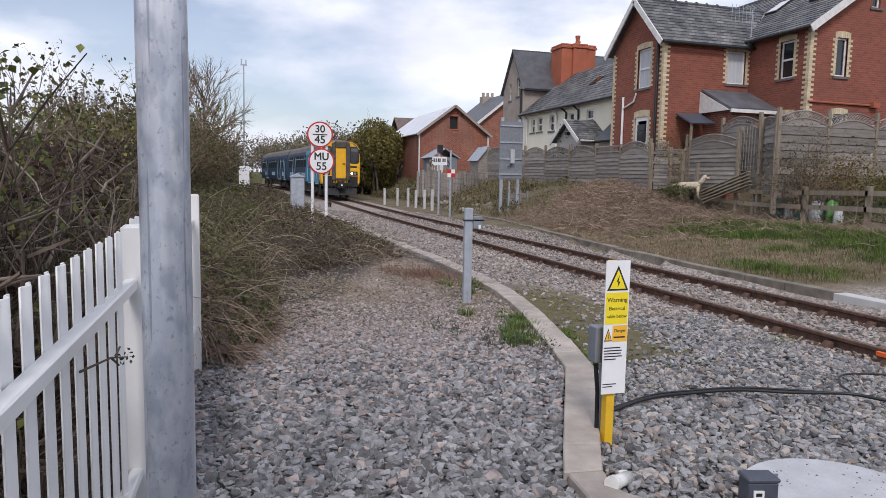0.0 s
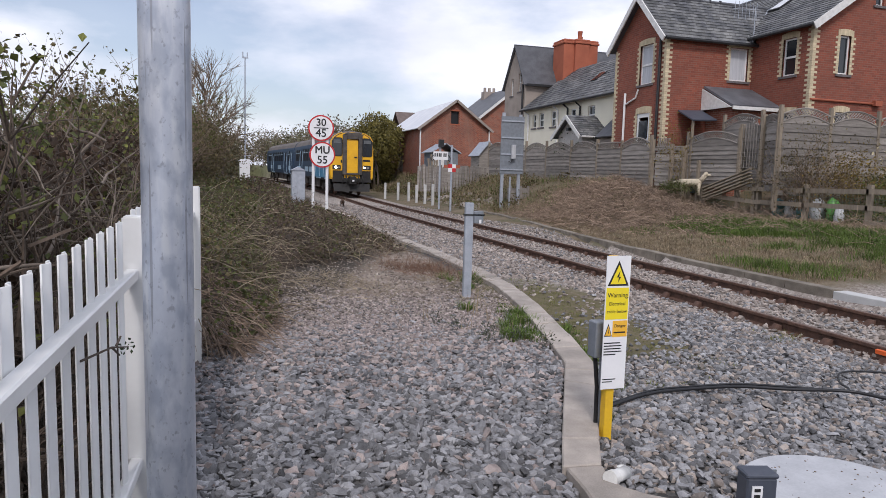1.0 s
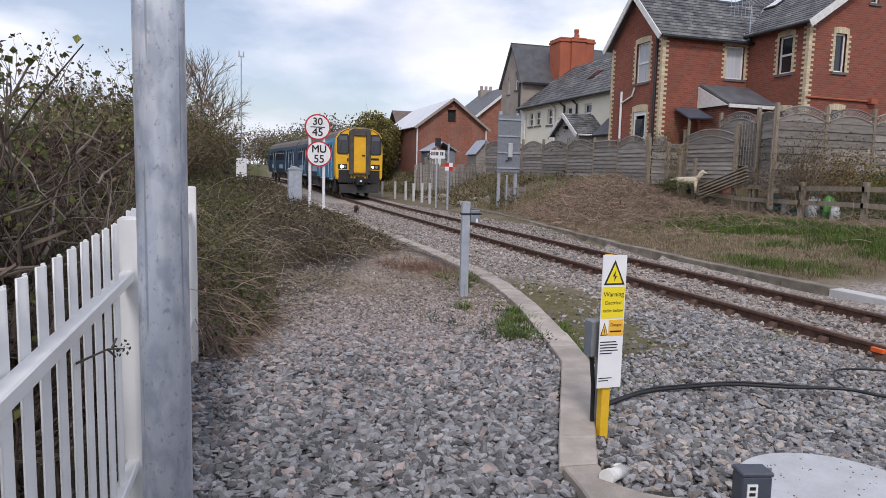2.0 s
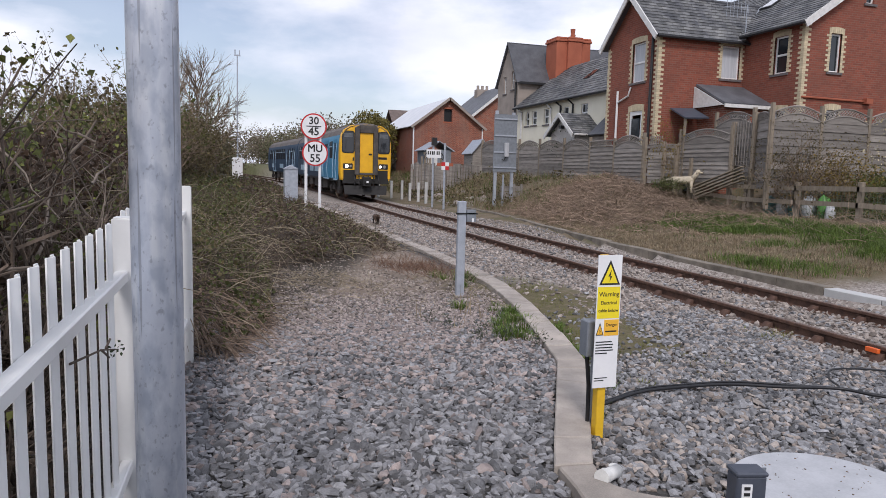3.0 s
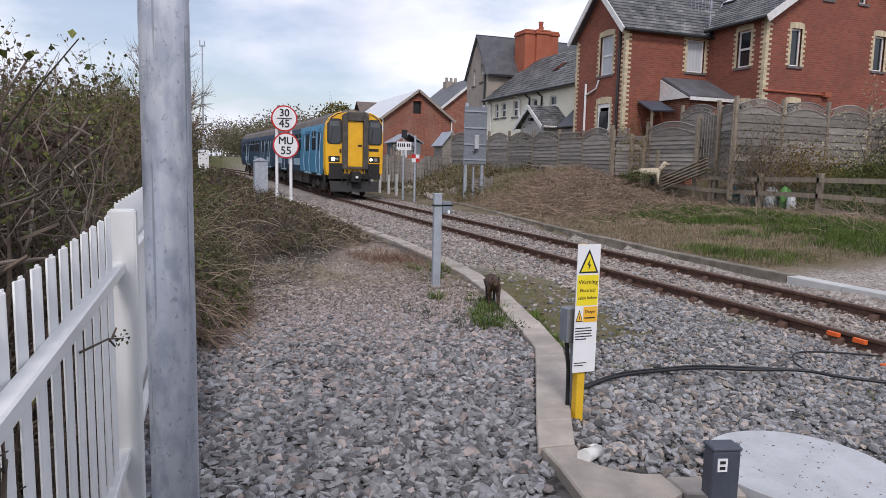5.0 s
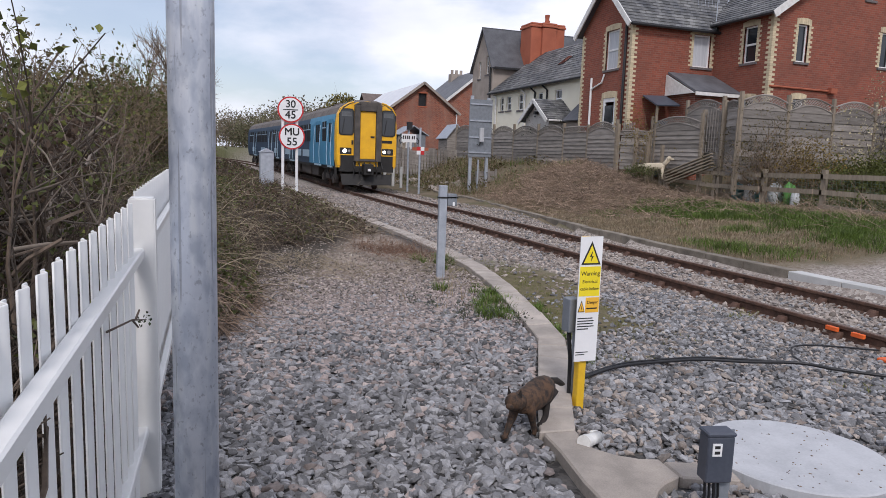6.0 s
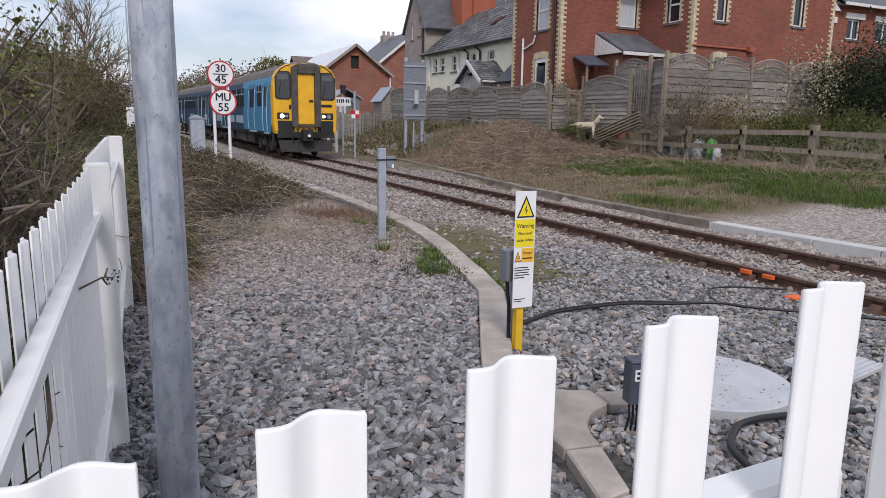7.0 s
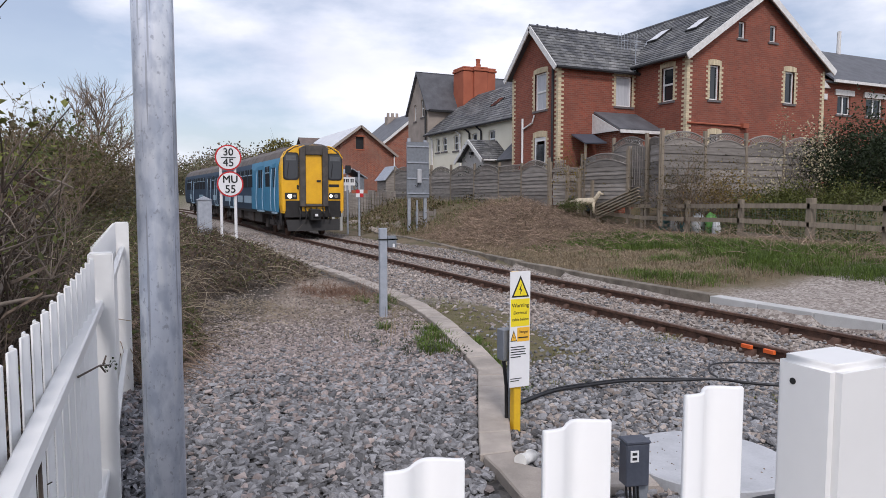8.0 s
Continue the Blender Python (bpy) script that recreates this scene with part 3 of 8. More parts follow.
def slab_mesh(outline, z0, z1):
    mb = Mesh()
    n = len(outline)
    mb.add([(x, y, z0) for x, y in outline] + [(x, y, z1) for x, y in outline],
           [tuple(reversed(range(n))), tuple(range(n, 2 * n))] + [(i, (i + 1) % n, n + (i + 1) % n, n + i) for i in range(n)])
    return mb


kerb = thing("kerb", (2.0, 3.0, 0.0), "weathered buff concrete edging slabs curving beside the track", "kerb", kind="structure")
cuts = [0.0, 1.0, 2.0, 2.6, 3.0, 3.45, 3.9, 4.3, 4.65, 5.0, 5.3, 5.6, 5.85, 6.1, 6.4, 6.7, 7.0, 7.4, 7.7, 8.0, 8.25, 8.5, 8.75, 9.0] + [9 + i / 9 for i in range(1, 10)] + [10 + i / 10 for i in range(1, 11)]
rk = random.Random(5)
for a, b in zip(cuts, cuts[1:]):
    e = 0.006 / max(0.3, (edge_point(KERB_L, b) - edge_point(KERB_L, a)).length) * (b - a)
    ring = [edge_point(KERB_L, a + e), edge_point(KERB_R, a + e), edge_point(KERB_R, b - e), edge_point(KERB_L, b - e)]
    part("kerb_slab", slab_mesh([(p.x, p.y) for p in ring], -0.14, 0.058 + rk.uniform(-0.008, 0.006)), M_CONC, kerb, bevel=0.008)
corner = [(1.715, 3.195), (1.69, 2.95), (1.625, 2.60), (1.585, 2.15), (1.78, 2.12), (1.81, 2.24), (1.87, 2.35), (1.94, 2.42), (2.02, 2.47), (2.14, 2.51), (2.165, 2.71), (2.06, 2.75), (1.97, 2.82), (1.90, 2.92), (1.88, 3.02), (1.93, 3.175)]
part("kerb_slab", slab_mesh(list(reversed(corner)), -0.14, 0.06), M_CONC, kerb, bevel=0.01)
part("kerb_slab", slab_mesh([(1.45, 1.70), (1.63, 1.72), (1.775, 2.105), (1.582, 2.135)], -0.14, 0.055), M_CONC, kerb, bevel=0.01)
part("kerb_slab", slab_mesh([(1.22, 1.05), (1.42, 1.05), (1.62, 1.70), (1.44, 1.685)], -0.14, 0.05), M_CONC, kerb, bevel=0.01)
part("kerb_slab", slab_mesh([(2.155, 2.515), (2.44, 2.40), (2.50, 2.58), (2.18, 2.70)], -0.14, 0.05), M_CONC, kerb, bevel=0.01)

far_edge = thing("kerb_far", (8.5, 8.0, 0.0), "low concrete retaining kerb along the far side of the track", "kerb", kind="structure")
ys = [-6.0 + 0.92 * i for i in range(40)]
for y0, y1 in zip(ys, ys[1:]):
    x0, x1 = far_kerb(y0), far_kerb(y1 - 0.012)
    new_part = y1 < 8.3
    w = 0.26 if new_part else 0.2
    top = 0.075 if new_part else 0.10 + rk.uniform(-0.012, 0.012)
    part("kerb_slab", slab_mesh([(x0, y0), (x0 + w, y0), (x1 + w, y1 - 0.012), (x1, y1 - 0.012)], -0.25, top), M_CONC_NEW if new_part else M_CONC_OLD, far_edge, bevel=0.008)


# ---- track ----
track = thing("railway_track", (TRACK_X, 10.0, 0.0), "single track of rusty rails in iron chairs on old sleepers", "railway track", kind="structure")


def rail_run(name, x):
    prof = [(-0.068, 0.0), (0.068, 0.0), (0.068, 0.012), (0.012, 0.03), (0.010, 0.10), (0.036, 0.115), (0.036, 0.143), (0.028, 0.15), (-0.028, 0.15), (-0.036, 0.143), (-0.036, 0.115), (-0.010, 0.10), (-0.012, 0.03), (-0.068, 0.012)]
    mb = Mesh()
    stations = [-8, 0, 10, 20, 30, 40, 46, 52, 58, 64, 70, 78, 86, 94, 102, 112, 122, 132, 150, 200]
    n = len(prof)
    for y in stations:
        c, d = bend(y), (bend(y + 0.5) - bend(y - 0.5))
        for px, pz in prof:
            mb.v.append((x + c + px, y - px * d, RAIL_Z + rise(y) - 0.15 + pz))
    for k in range(len(stations) - 1):
        for i in range(n):
            j = (i + 1) % n
            mb.f.append((k * n + i, k * n + j, (k + 1) * n + j, (k + 1) * n + i))
            mb.m.append(1 if i in (7,) else 0)
    part(name, mb, [M_RUST, M_RAILTOP], track)


rail_run("rail", RAIL_X)
rail_run("rail", RAIL_X + 1.435)
sl = Mesh().box(-1.28, 1.28, -0.125, 0.125, -0.10, 0.0)
ch = Mesh()
ch.box(-0.16, 0.16, -0.09, 0.09, 0.0, 0.035)
ch.add([(-0.15, -0.07, 0.03), (-0.04, -0.055, 0.03), (-0.04, 0.055, 0.03), (-0.15, 0.07, 0.03), (-0.07, -0.05, 0.12), (-0.04, -0.05, 0.12), (-0.04, 0.05, 0.12), (-0.07, 0.05, 0.12)],
       [(3, 2, 1, 0), (4, 5, 6, 7), (0, 1, 5, 4), (1, 2, 6, 5), (2, 3, 7, 6), (3, 0, 4, 7)])
ch.add([(0.04, -0.055, 0.03), (0.15, -0.07, 0.03), (0.15, 0.07, 0.03), (0.04, 0.055, 0.03), (0.04, -0.05, 0.12), (0.07, -0.05, 0.12), (0.07, 0.05, 0.12), (0.04, 0.05, 0.12)],
       [(3, 2, 1, 0), (4, 5, 6, 7), (0, 1, 5, 4), (1, 2, 6, 5), (2, 3, 7, 6), (3, 0, 4, 7)])
first_sleeper = first_chair = None
for i in range(105):
    y = 0.6 + i * 0.72
    if i == 0:
        first_sleeper = part("sleeper", sl, M_SLEEPER, None, bevel=0.008)
        first_chair = part("rail_chair", ch, M_RUST, None)
        for o in (first_sleeper, first_chair):
            o.parent = track
        first_sleeper.location = (0, y - 10.0, RAIL_Z - 0.185)
        first_chair.location = (-0.7175, y - 10.0, RAIL_Z - 0.185)
        share(first_chair, (0.7175, y - 10.0, RAIL_Z - 0.185), track)
        continue
    c, turn = bend(y), math.atan2(bend(y) - bend(y + 0.5), 0.5)
    share(first_sleeper, (c, y - 10.0, RAIL_Z + rise(y) - 0.185), track, turn)
    if y < 46:
        for s in (-0.7175, 0.7175):
            share(first_chair, (s + c, y - 10.0, RAIL_Z + rise(y) - 0.185), track, turn)

# ---- walls with openings ----
def wall(mb, axis, plane, a0, a1, z0, z1, thick, holes, mi=0):
    """A wall in the plane axis = plane (0: x, 1: y), from a0 to a1 along the other; thick to the inside. holes: (a0, a1, z0, z1)."""
    av = sorted({a0, a1, *[v for h in holes for v in h[:2]]})
    zv = sorted({z0, z1, *[v for h in holes for v in h[2:]]})
    for p, q in zip(av, av[1:]):
        run = None
        for r, s in zip(zv, zv[1:]):
            if any(h[0] <= p and q <= h[1] and h[2] <= r and s <= h[3] for h in holes):
                continue
            if axis == 0:
                mb.box(plane, plane + thick, p, q, r, s, mi)
            else:
                mb.box(p, q, plane, plane + thick, r, s, mi)
    return mb


def window(house, axis, plane, a0, a1, z0, z1, style="sash", curtain=False, inset=0.08, wallpart=None, jambs=True, arch=0.22):
    """A white framed window in a wall's opening, with its sill, and cream brick dressings round it."""
    def pt(a, d, z):
        return (plane + d, a, z) if axis == 0 else (a, plane + d, z)

    def bx(mb, p, q, d0, d1, r, s, mi=0):
        if axis == 0:
            mb.box(plane + d0, plane + d1, p, q, r, s, mi)
        else:
            mb.box(p, q, plane + d0, plane + d1, r, s, mi)

    f = 0.055
    fm = Mesh()
    bx(fm, a0, a0 + f, inset, inset + 0.06, z0, z1)
    bx(fm, a1 - f, a1, inset, inset + 0.06, z0, z1)
    bx(fm, a0 + f, a1 - f, inset, inset + 0.06, z1 - f, z1)
    bx(fm, a0 + f, a1 - f, inset, inset + 0.06, z0, z0 + f)
    if style == "sash":
        zm = (z0 + z1) / 2
        bx(fm, a0 + f, a1 - f, inset - 0.012, inset + 0.05, zm - 0.035, zm + 0.035)
    if style == "pair":
        am = (a0 + a1) / 2
        bx(fm, am - 0.035, am + 0.035, inset - 0.008, inset + 0.05, z0 + f, z1 - f)
    g = Mesh()
    bx(g, a0 + f, a1 - f, inset + 0.03, inset + 0.036, z0 + f, z1 - f)
    win = part("window", g, M_GLASS, house)
    part("frame", fm, M_UPVC, win)
    if curtain:
        cm = Mesh()
        bx(cm, a0 + f + 0.004, a1 - f - 0.004, inset + 0.022, inset + 0.028, z0 + f + 0.004, z1 - f - 0.004)
        part("net_curtain", cm, M_CURTAIN, win, "pale net curtain behind the pane")
    sm = Mesh()
    bx(sm, a0 - 0.1, a1 + 0.1, -0.05, inset, z0 - 0.085, z0 - 0.005)
    part("sill", sm, M_SILL, win)
    if jambs:
        host = wallpart or house
        k = 0
        z = z0 + 0.01
        while z < z1 - 0.02:
            w = 0.19 if k % 2 == 0 else 0.1
            for p, q in ((a0 - w, a0), (a1, a1 + w)):
                bmb = Mesh()
                bx(bmb, p, q, -0.014, 0.05, z, z + 0.076)
                part("dressing_brick", bmb, M_PALE, host)
            z += 0.083
            k += 1
        if arch:
            n = max(5, round((a1 - a0 + 0.2) / 0.085))
            for i in range(n):
                p = a0 - 0.1 + (a1 - a0 + 0.2) * i / n
                q = a0 - 0.1 + (a1 - a0 + 0.2) * (i + 1) / n - 0.008
                rise = 0.05 * (1 - ((i + 0.5) / n * 2 - 1) ** 2)
                bmb = Mesh()
                bx(bmb, p, q, -0.016, 0.05, z1 + 0.004, z1 + arch - 0.05 + rise)
                part("dressing_brick", bmb, M_PALE, host)
    return win


def quoins(host, x, y, sx, sy, z0, z1):
    """Cream bricks up an outside corner at (x, y); sx, sy: to which side the two walls run."""
    z, k = z0, 0
    while z < z1 - 0.05:
        a, b = (0.24, 0.12) if k % 2 == 0 else (0.12, 0.24)
        xs, ys = sorted((x - sx * 0.014, x + sx * a)), sorted((y - sy * 0.014, y + sy * b))
        mb = Mesh().box(xs[0], xs[1], ys[0], ys[1], z, z + 0.078)
        part("quoin_brick", mb, M_PALE, host)
        z += 0.084
        k += 1


def slates(mb, p00, p10, p01, p11, rows, cols, lift=0.012, mi=0, seed=1):
    """Overlapping slates over a roof slope with its eave from p00 to p10 and its ridge from p01 to p11."""
    rng = random.Random(seed)
    p00, p10, p01, p11 = map(Vector, (p00, p10, p01, p11))
    nrm = (p10 - p00).cross(p01 - p00).normalized()
    if nrm.z < 0:
        nrm = -nrm
    for r in range(rows):
        v0, v1 = r / rows, (r + 1.12) / rows
        off = 0.5 if r % 2 else 0.0
        for c in range(-1, cols):
            u0, u1 = max(0.0, (c + off) / cols), min(1.0, (c + 1 + off) / cols)
            if u1 <= u0:
                continue
            e = 0.02 / cols
            up = lift * rng.uniform(0.8, 1.5)

            def at(u, v, h):
                v = min(v, 1.0)
                return (p00 * (1 - u) + p10 * u) * (1 - v) + (p01 * (1 - u) + p11 * u) * v + nrm * h
            q = [at(u0 + e, v0, up + 0.012), at(u1 - e, v0, up + 0.012), at(u1 - e, v1, 0.004), at(u0 + e, v1, 0.004), at(u0 + e, v0, 0.0), at(u1 - e, v0, 0.0)]
            mb.add(q, [(0, 1, 2, 3), (4, 5, 1, 0)], mi)
    return mb


M_SLATEI = mat("slate_pieces", (0.17, 0.17, 0.165), (0.065, 0.067, 0.075), 0.6, scale=1.6, fine=9, bump=0.2, depth=0.006, island=0.42, spread=0.4)


def roof_slab(mb, pts, t=0.07):
    """A thick roof plane from its four corners."""
    pts = [Vector(p) for p in pts]
    nrm = (pts[1] - pts[0]).cross(pts[3] - pts[0]).normalized()
    if nrm.z < 0:
        nrm = -nrm
    low = [p - nrm * t for p in pts]
    return mb.add(pts + low, [(0, 1, 2, 3), (7, 6, 5, 4), (0, 4, 5, 1), (1, 5, 6, 2), (2, 6, 7, 3), (3, 7, 4, 0)])


def beam(mb, a, b, w, h, mi=0):
    """A board from a to b, w wide sideways and h high."""
    a, b = Vector(a), Vector(b)
    d = (b - a).normalized()
    side = d.cross(Vector((0, 0, 1)))
    side = (side.normalized() if side.length > 1e-4 else Vector((1, 0, 0))) * (w / 2)
    up = side.cross(d).normalized() * (h / 2)
    vs = [a - side - up, a + side - up, a + side + up, a - side + up, b - side - up, b + side - up, b + side + up, b - side + up]
    return mb.add(vs, [(0, 1, 2, 3), (7, 6, 5, 4), (0, 4, 5, 1), (1, 5, 6, 2), (2, 6, 7, 3), (3, 7, 4, 0)], mi)


# ---- the red-brick house ----
G0 = 0.6
hx0, hx1, hy0, hy1 = 18.6, 26.1, 18.85, 30.0
wx0, wy0, wy1 = 14.87, 21.68, 25.1
EZ, AZ, HX = 7.05, 9.62, 22.35
WEZ, WAZ, WMY = 6.85, 8.5, 23.35
house = thing("brick_house", (20.0, 22.0, G0), "red brick house with cream brick quoins and slate roofs", "house")
south = Mesh()
g_holes = [(19.72, 20.2, 5.4, 6.69), (23.76, 24.3, 5.5, 6.76), (19.78, 20.3, 2.9, 4.12)]
wall(south, 1, hy0, hx0, hx1, G0, EZ, 0.3, g_holes)
a_holes = [(21.13, 21.49, 7.81, 8.45), (22.82, 23.18, 7.83, 8.47)]
steps = 26
zs = sorted({EZ + (AZ - EZ) * i / steps for i in range(steps + 1)} | {h for q in a_holes for h in q[2:]})
for z0, z1 in zip(zs, zs[1:]):
    fa, fb = (z0 - EZ) / (AZ - EZ), (z1 - EZ) / (AZ - EZ)
    l0, l1, r0, r1 = hx0 + (HX - hx0) * fa, hx0 + (HX - hx0) * fb, hx1 + (HX - hx1) * fa, hx1 + (HX - hx1) * fb
    cut = [(h[0], h[1]) for h in a_holes if h[2] <= z0 + 1e-6 and z1 <= h[3] + 1e-6]
    spans, lo = [], None
    edges = [(l0, l1)] + [(c[0], c[0]) for c in cut] + [(c[1], c[1]) for c in cut] + [(r0, r1)]
    edges = sorted(edges)
    for (p0, p1), (q0, q1) in zip(edges[0::2], edges[1::2]):
        south.add([(p0, hy0, z0), (q0, hy0, z0), (q1, hy0, z1), (p1, hy0, z1), (p0, hy0 + 0.3, z0), (q0, hy0 + 0.3, z0), (q1, hy0 + 0.3, z1), (p1, hy0 + 0.3, z1)],
                  [(0, 1, 2, 3), (7, 6, 5, 4), (0, 4, 5, 1), (1, 5, 6, 2), (2, 6, 7, 3), (3, 7, 4, 0)])
south_wall = part("wall", south, M_BRICK, house, "plain red brick gable wall")
west = Mesh()
wall(west, 0, hx0, hy0 + 0.3, wy0, G0, EZ, 0.3, [(19.55, 20.17, 5.39, 6.67), (19.45, 20.5, 2.6, 4.08)])
west_wall = part("wall", west, M_BRICK, house)
part("wall", wall(Mesh(), 0, hx0, wy1, hy1, G0, EZ, 0.3, []), M_BRICK, house)
rest = Mesh()
wall(rest, 0, hx1 - 0.3, hy0 + 0.3, hy1 - 0.3, G0, EZ, 0.3, [])
wall(rest, 1, hy1 - 0.3, hx0 + 0.3, hx1, G0, EZ, 0.3, [])
part("wall", rest, M_BRICK, house)
wing_s = Mesh()
wall(wing_s, 1, wy0, wx0, hx0 + 0.1, G0, WEZ, 0.28, [(17.62, 18.42, 5.38, 6.58)])
wing_s_wall = part("wall", wing_s, M_BRICK, house)
wing_w = Mesh()
wall(wing_w, 0, wx0, wy0 + 0.28, wy1, G0, WEZ, 0.28, [(22.5, 23.35, 5.21, 6.67), (22.5, 23.35, 2.0, 4.13)])
wing_w.add([(wx0, wy0, WEZ), (wx0, wy1, WEZ), (wx0, WMY, WAZ), (wx0 + 0.28, wy0, WEZ), (wx0 + 0.28, wy1, WEZ), (wx0 + 0.28, WMY, WAZ)],
           [(0, 2, 1), (3, 4, 5), (0, 3, 5, 2), (1, 2, 5, 4), (0, 1, 4, 3)])
wall(wing_w, 1, wy1 - 0.28, wx0 + 0.28, hx0, G0, WEZ, 0.28, [])
wing_w_wall = part("wall", wing_w, M_BRICK, house)
quoins(south_wall, hx0, hy0, 1, 1, 2.5, EZ - 0.05)
quoins(south_wall, hx1, hy0, -1, 1, 3.4, EZ - 0.1)
quoins(wing_s_wall, wx0, wy0, 1, 1, 2.3, WEZ - 0.1)
quoins(wing_w_wall, wx0, wy1, 1, -1, 2.3, WEZ - 0.1)
window(house, 1, hy0, *g_holes[0], style="plain", wallpart=south_wall)
window(house, 1, hy0, *g_holes[1], style="plain", wallpart=south_wall)
window(house, 1, hy0, *g_holes[2], style="plain", wallpart=south_wall)
window(house, 1, hy0, *a_holes[0], style="plain", jambs=False)
window(house, 1, hy0, *a_holes[1], style="plain", jambs=False)
window(house, 0, hx0, 19.55, 20.17, 5.39, 6.67, wallpart=west_wall)
window(house, 0, hx0, 19.45, 20.5, 2.6, 4.08, style="pair", wallpart=west_wall)
window(house, 1, wy0, 17.62, 18.42, 5.38, 6.58, style="plain", curtain=True, wallpart=wing_s_wall)
window(house, 0, wx0, 22.5, 23.35, 5.21, 6.67, curtain=True, wallpart=wing_w_wall)
back_door = part("door", Mesh().box(wx0 + 0.02, wx0 + 0.07, 22.5, 23.35, 2.0, 3.2), M_UPVC, house, "white half-glazed back door")
part("pane", Mesh().box(wx0 + 0.006, wx0 + 0.019, 22.66, 23.2, 3.0, 3.85), M_GLASS, back_door)
part("frame", Mesh().box(wx0 + 0.02, wx0 + 0.08, 22.5, 22.62, 3.2, 4.13).box(wx0 + 0.02, wx0 + 0.08, 23.23, 23.35, 3.2, 4.13).box(wx0 + 0.02, wx0 + 0.08, 22.62, 23.23, 3.98, 4.13), M_UPVC, back_door)
for s in (0, 1):
    k = 0
    z = 2.0
    while z < 4.1:
        w = 0.19 if k % 2 == 0 else 0.1
        p, q = ((22.5 - w, 22.5), (23.35, 23.35 + w))[s]
        part("dressing_brick", Mesh().box(wx0 - 0.014, wx0 + 0.05, p, q, z, z + 0.076), M_PALE, wing_w_wall)
        z += 0.083
        k += 1
for i in range(12):
    p = 22.4 + 1.05 * i / 12
    part("dressing_brick", Mesh().box(wx0 - 0.016, wx0 + 0.05, p, p + 0.08, 4.135, 4.33 + 0.06 * (1 - ((i + 0.5) / 6 - 1) ** 2)), M_PALE, wing_w_wall)

# roofs
ov = 0.28
slope = (AZ - EZ) / (HX - hx0)
mr = Mesh()
w_eave = (hx0 - ov, EZ - ov * slope + 0.1)
e_eave = (hx1 + ov, EZ - ov * (AZ - EZ) / (hx1 - HX) + 0.1)
top = AZ + 0.1
roof_slab(mr, [(w_eave[0], hy0 - ov, w_eave[1]), (w_eave[0], hy1, w_eave[1]), (HX, hy1, top), (HX, hy0 - ov, top)])
roof_slab(mr, [(e_eave[0], hy0 - ov, e_eave[1]), (e_eave[0], hy1, e_eave[1]), (HX, hy1, top), (HX, hy0 - ov, top)])
roof = part("roof", mr, M_SLATEM, house, "dark slate roof")
sm = Mesh()
slates(sm, (w_eave[0], hy0 - ov, w_eave[1]), (w_eave[0], hy1, w_eave[1]), (HX, hy0 - ov, top), (HX, hy1, top), 22, 34, seed=2)
tagged(part("slates", sm, M_SLATEI, roof), kind="stuff")
wr = Mesh()
wslope = (WAZ - WEZ) / (WMY - wy0)
s_eave = (wy0 - 0.22, WEZ - 0.22 * wslope + 0.09)
n_eave = (wy1 + 0.22, WEZ - 0.22 * (WAZ - WEZ) / (wy1 - WMY) + 0.09)
wtop = WAZ + 0.09
roof_slab(wr, [(wx0 - 0.3, s_eave[0], s_eave[1]), (hx0 + 0.2, s_eave[0], s_eave[1]), (hx0 + 2.6, WMY, wtop), (wx0 - 0.3, WMY, wtop)])
roof_slab(wr, [(wx0 - 0.3, n_eave[0], n_eave[1]), (hx0 + 0.2, n_eave[0], n_eave[1]), (hx0 + 2.6, WMY, wtop), (wx0 - 0.3, WMY, wtop)])
wroof = part("roof", wr, M_SLATEM, house, "mottled slate roof of the back wing")
sm = Mesh()
slates(sm, (wx0 - 0.3, s_eave[0], s_eave[1]), (hx0 + 0.2, s_eave[0], s_eave[1]), (wx0 - 0.3, WMY, wtop), (hx0 + 2.6, WMY, wtop), 13, 17, seed=3)
tagged(part("slates", sm, M_SLATEI, wroof), kind="stuff")
rid = Mesh().tube([(wx0 - 0.3, WMY, wtop), (hx0 + 2.4, WMY, wtop)], 0.07, 8)
part("ridge_tiles", rid, M_SLATEM, wroof)
for i in range(8):
    x = wx0 + 0.05 + i * 0.48
    part("ridge_tile", Mesh().tube([(x, WMY, wtop + 0.01), (x + 0.04, WMY, wtop + 0.01)], 0.1, 8), M_SLATEM, wroof)
part("ridge_tiles", Mesh().tube([(HX, hy0 - ov, top), (HX, hy1, top)], 0.08, 8), M_SLATEM, roof)
part("valley", beam(Mesh(), (hx0 - 0.26, wy0 - 0.2, s_eave[1] + 0.08), (hx0 + 2.1, WMY - 0.05, wtop + 0.02), 0.16, 0.03), M_GALV_FAR, wroof, "pale lead valley")
brd = Mesh()
beam(brd, (w_eave[0], hy0 - ov, w_eave[1] - 0.12), (HX, hy0 - ov, top - 0.12), 0.05, 0.24)
part("bargeboard", brd, M_FASCIA, roof, "white painted bargeboard")
part("bargeboard", beam(Mesh(), (e_eave[0], hy0 - ov, e_eave[1] - 0.12), (HX, hy0 - ov, top - 0.12), 0.05, 0.24), M_FASCIA, roof, "white painted bargeboard")
part("bargeboard", beam(Mesh(), (wx0 - 0.3, s_eave[0], s_eave[1] - 0.1), (wx0 - 0.3, WMY, wtop - 0.1), 0.05, 0.2), M_FASCIA, wroof, "white painted bargeboard")
part("bargeboard", beam(Mesh(), (wx0 - 0.3, n_eave[0], n_eave[1] - 0.1), (wx0 - 0.3, WMY, wtop - 0.1), 0.05, 0.2), M_FASCIA, wroof, "white painted bargeboard")
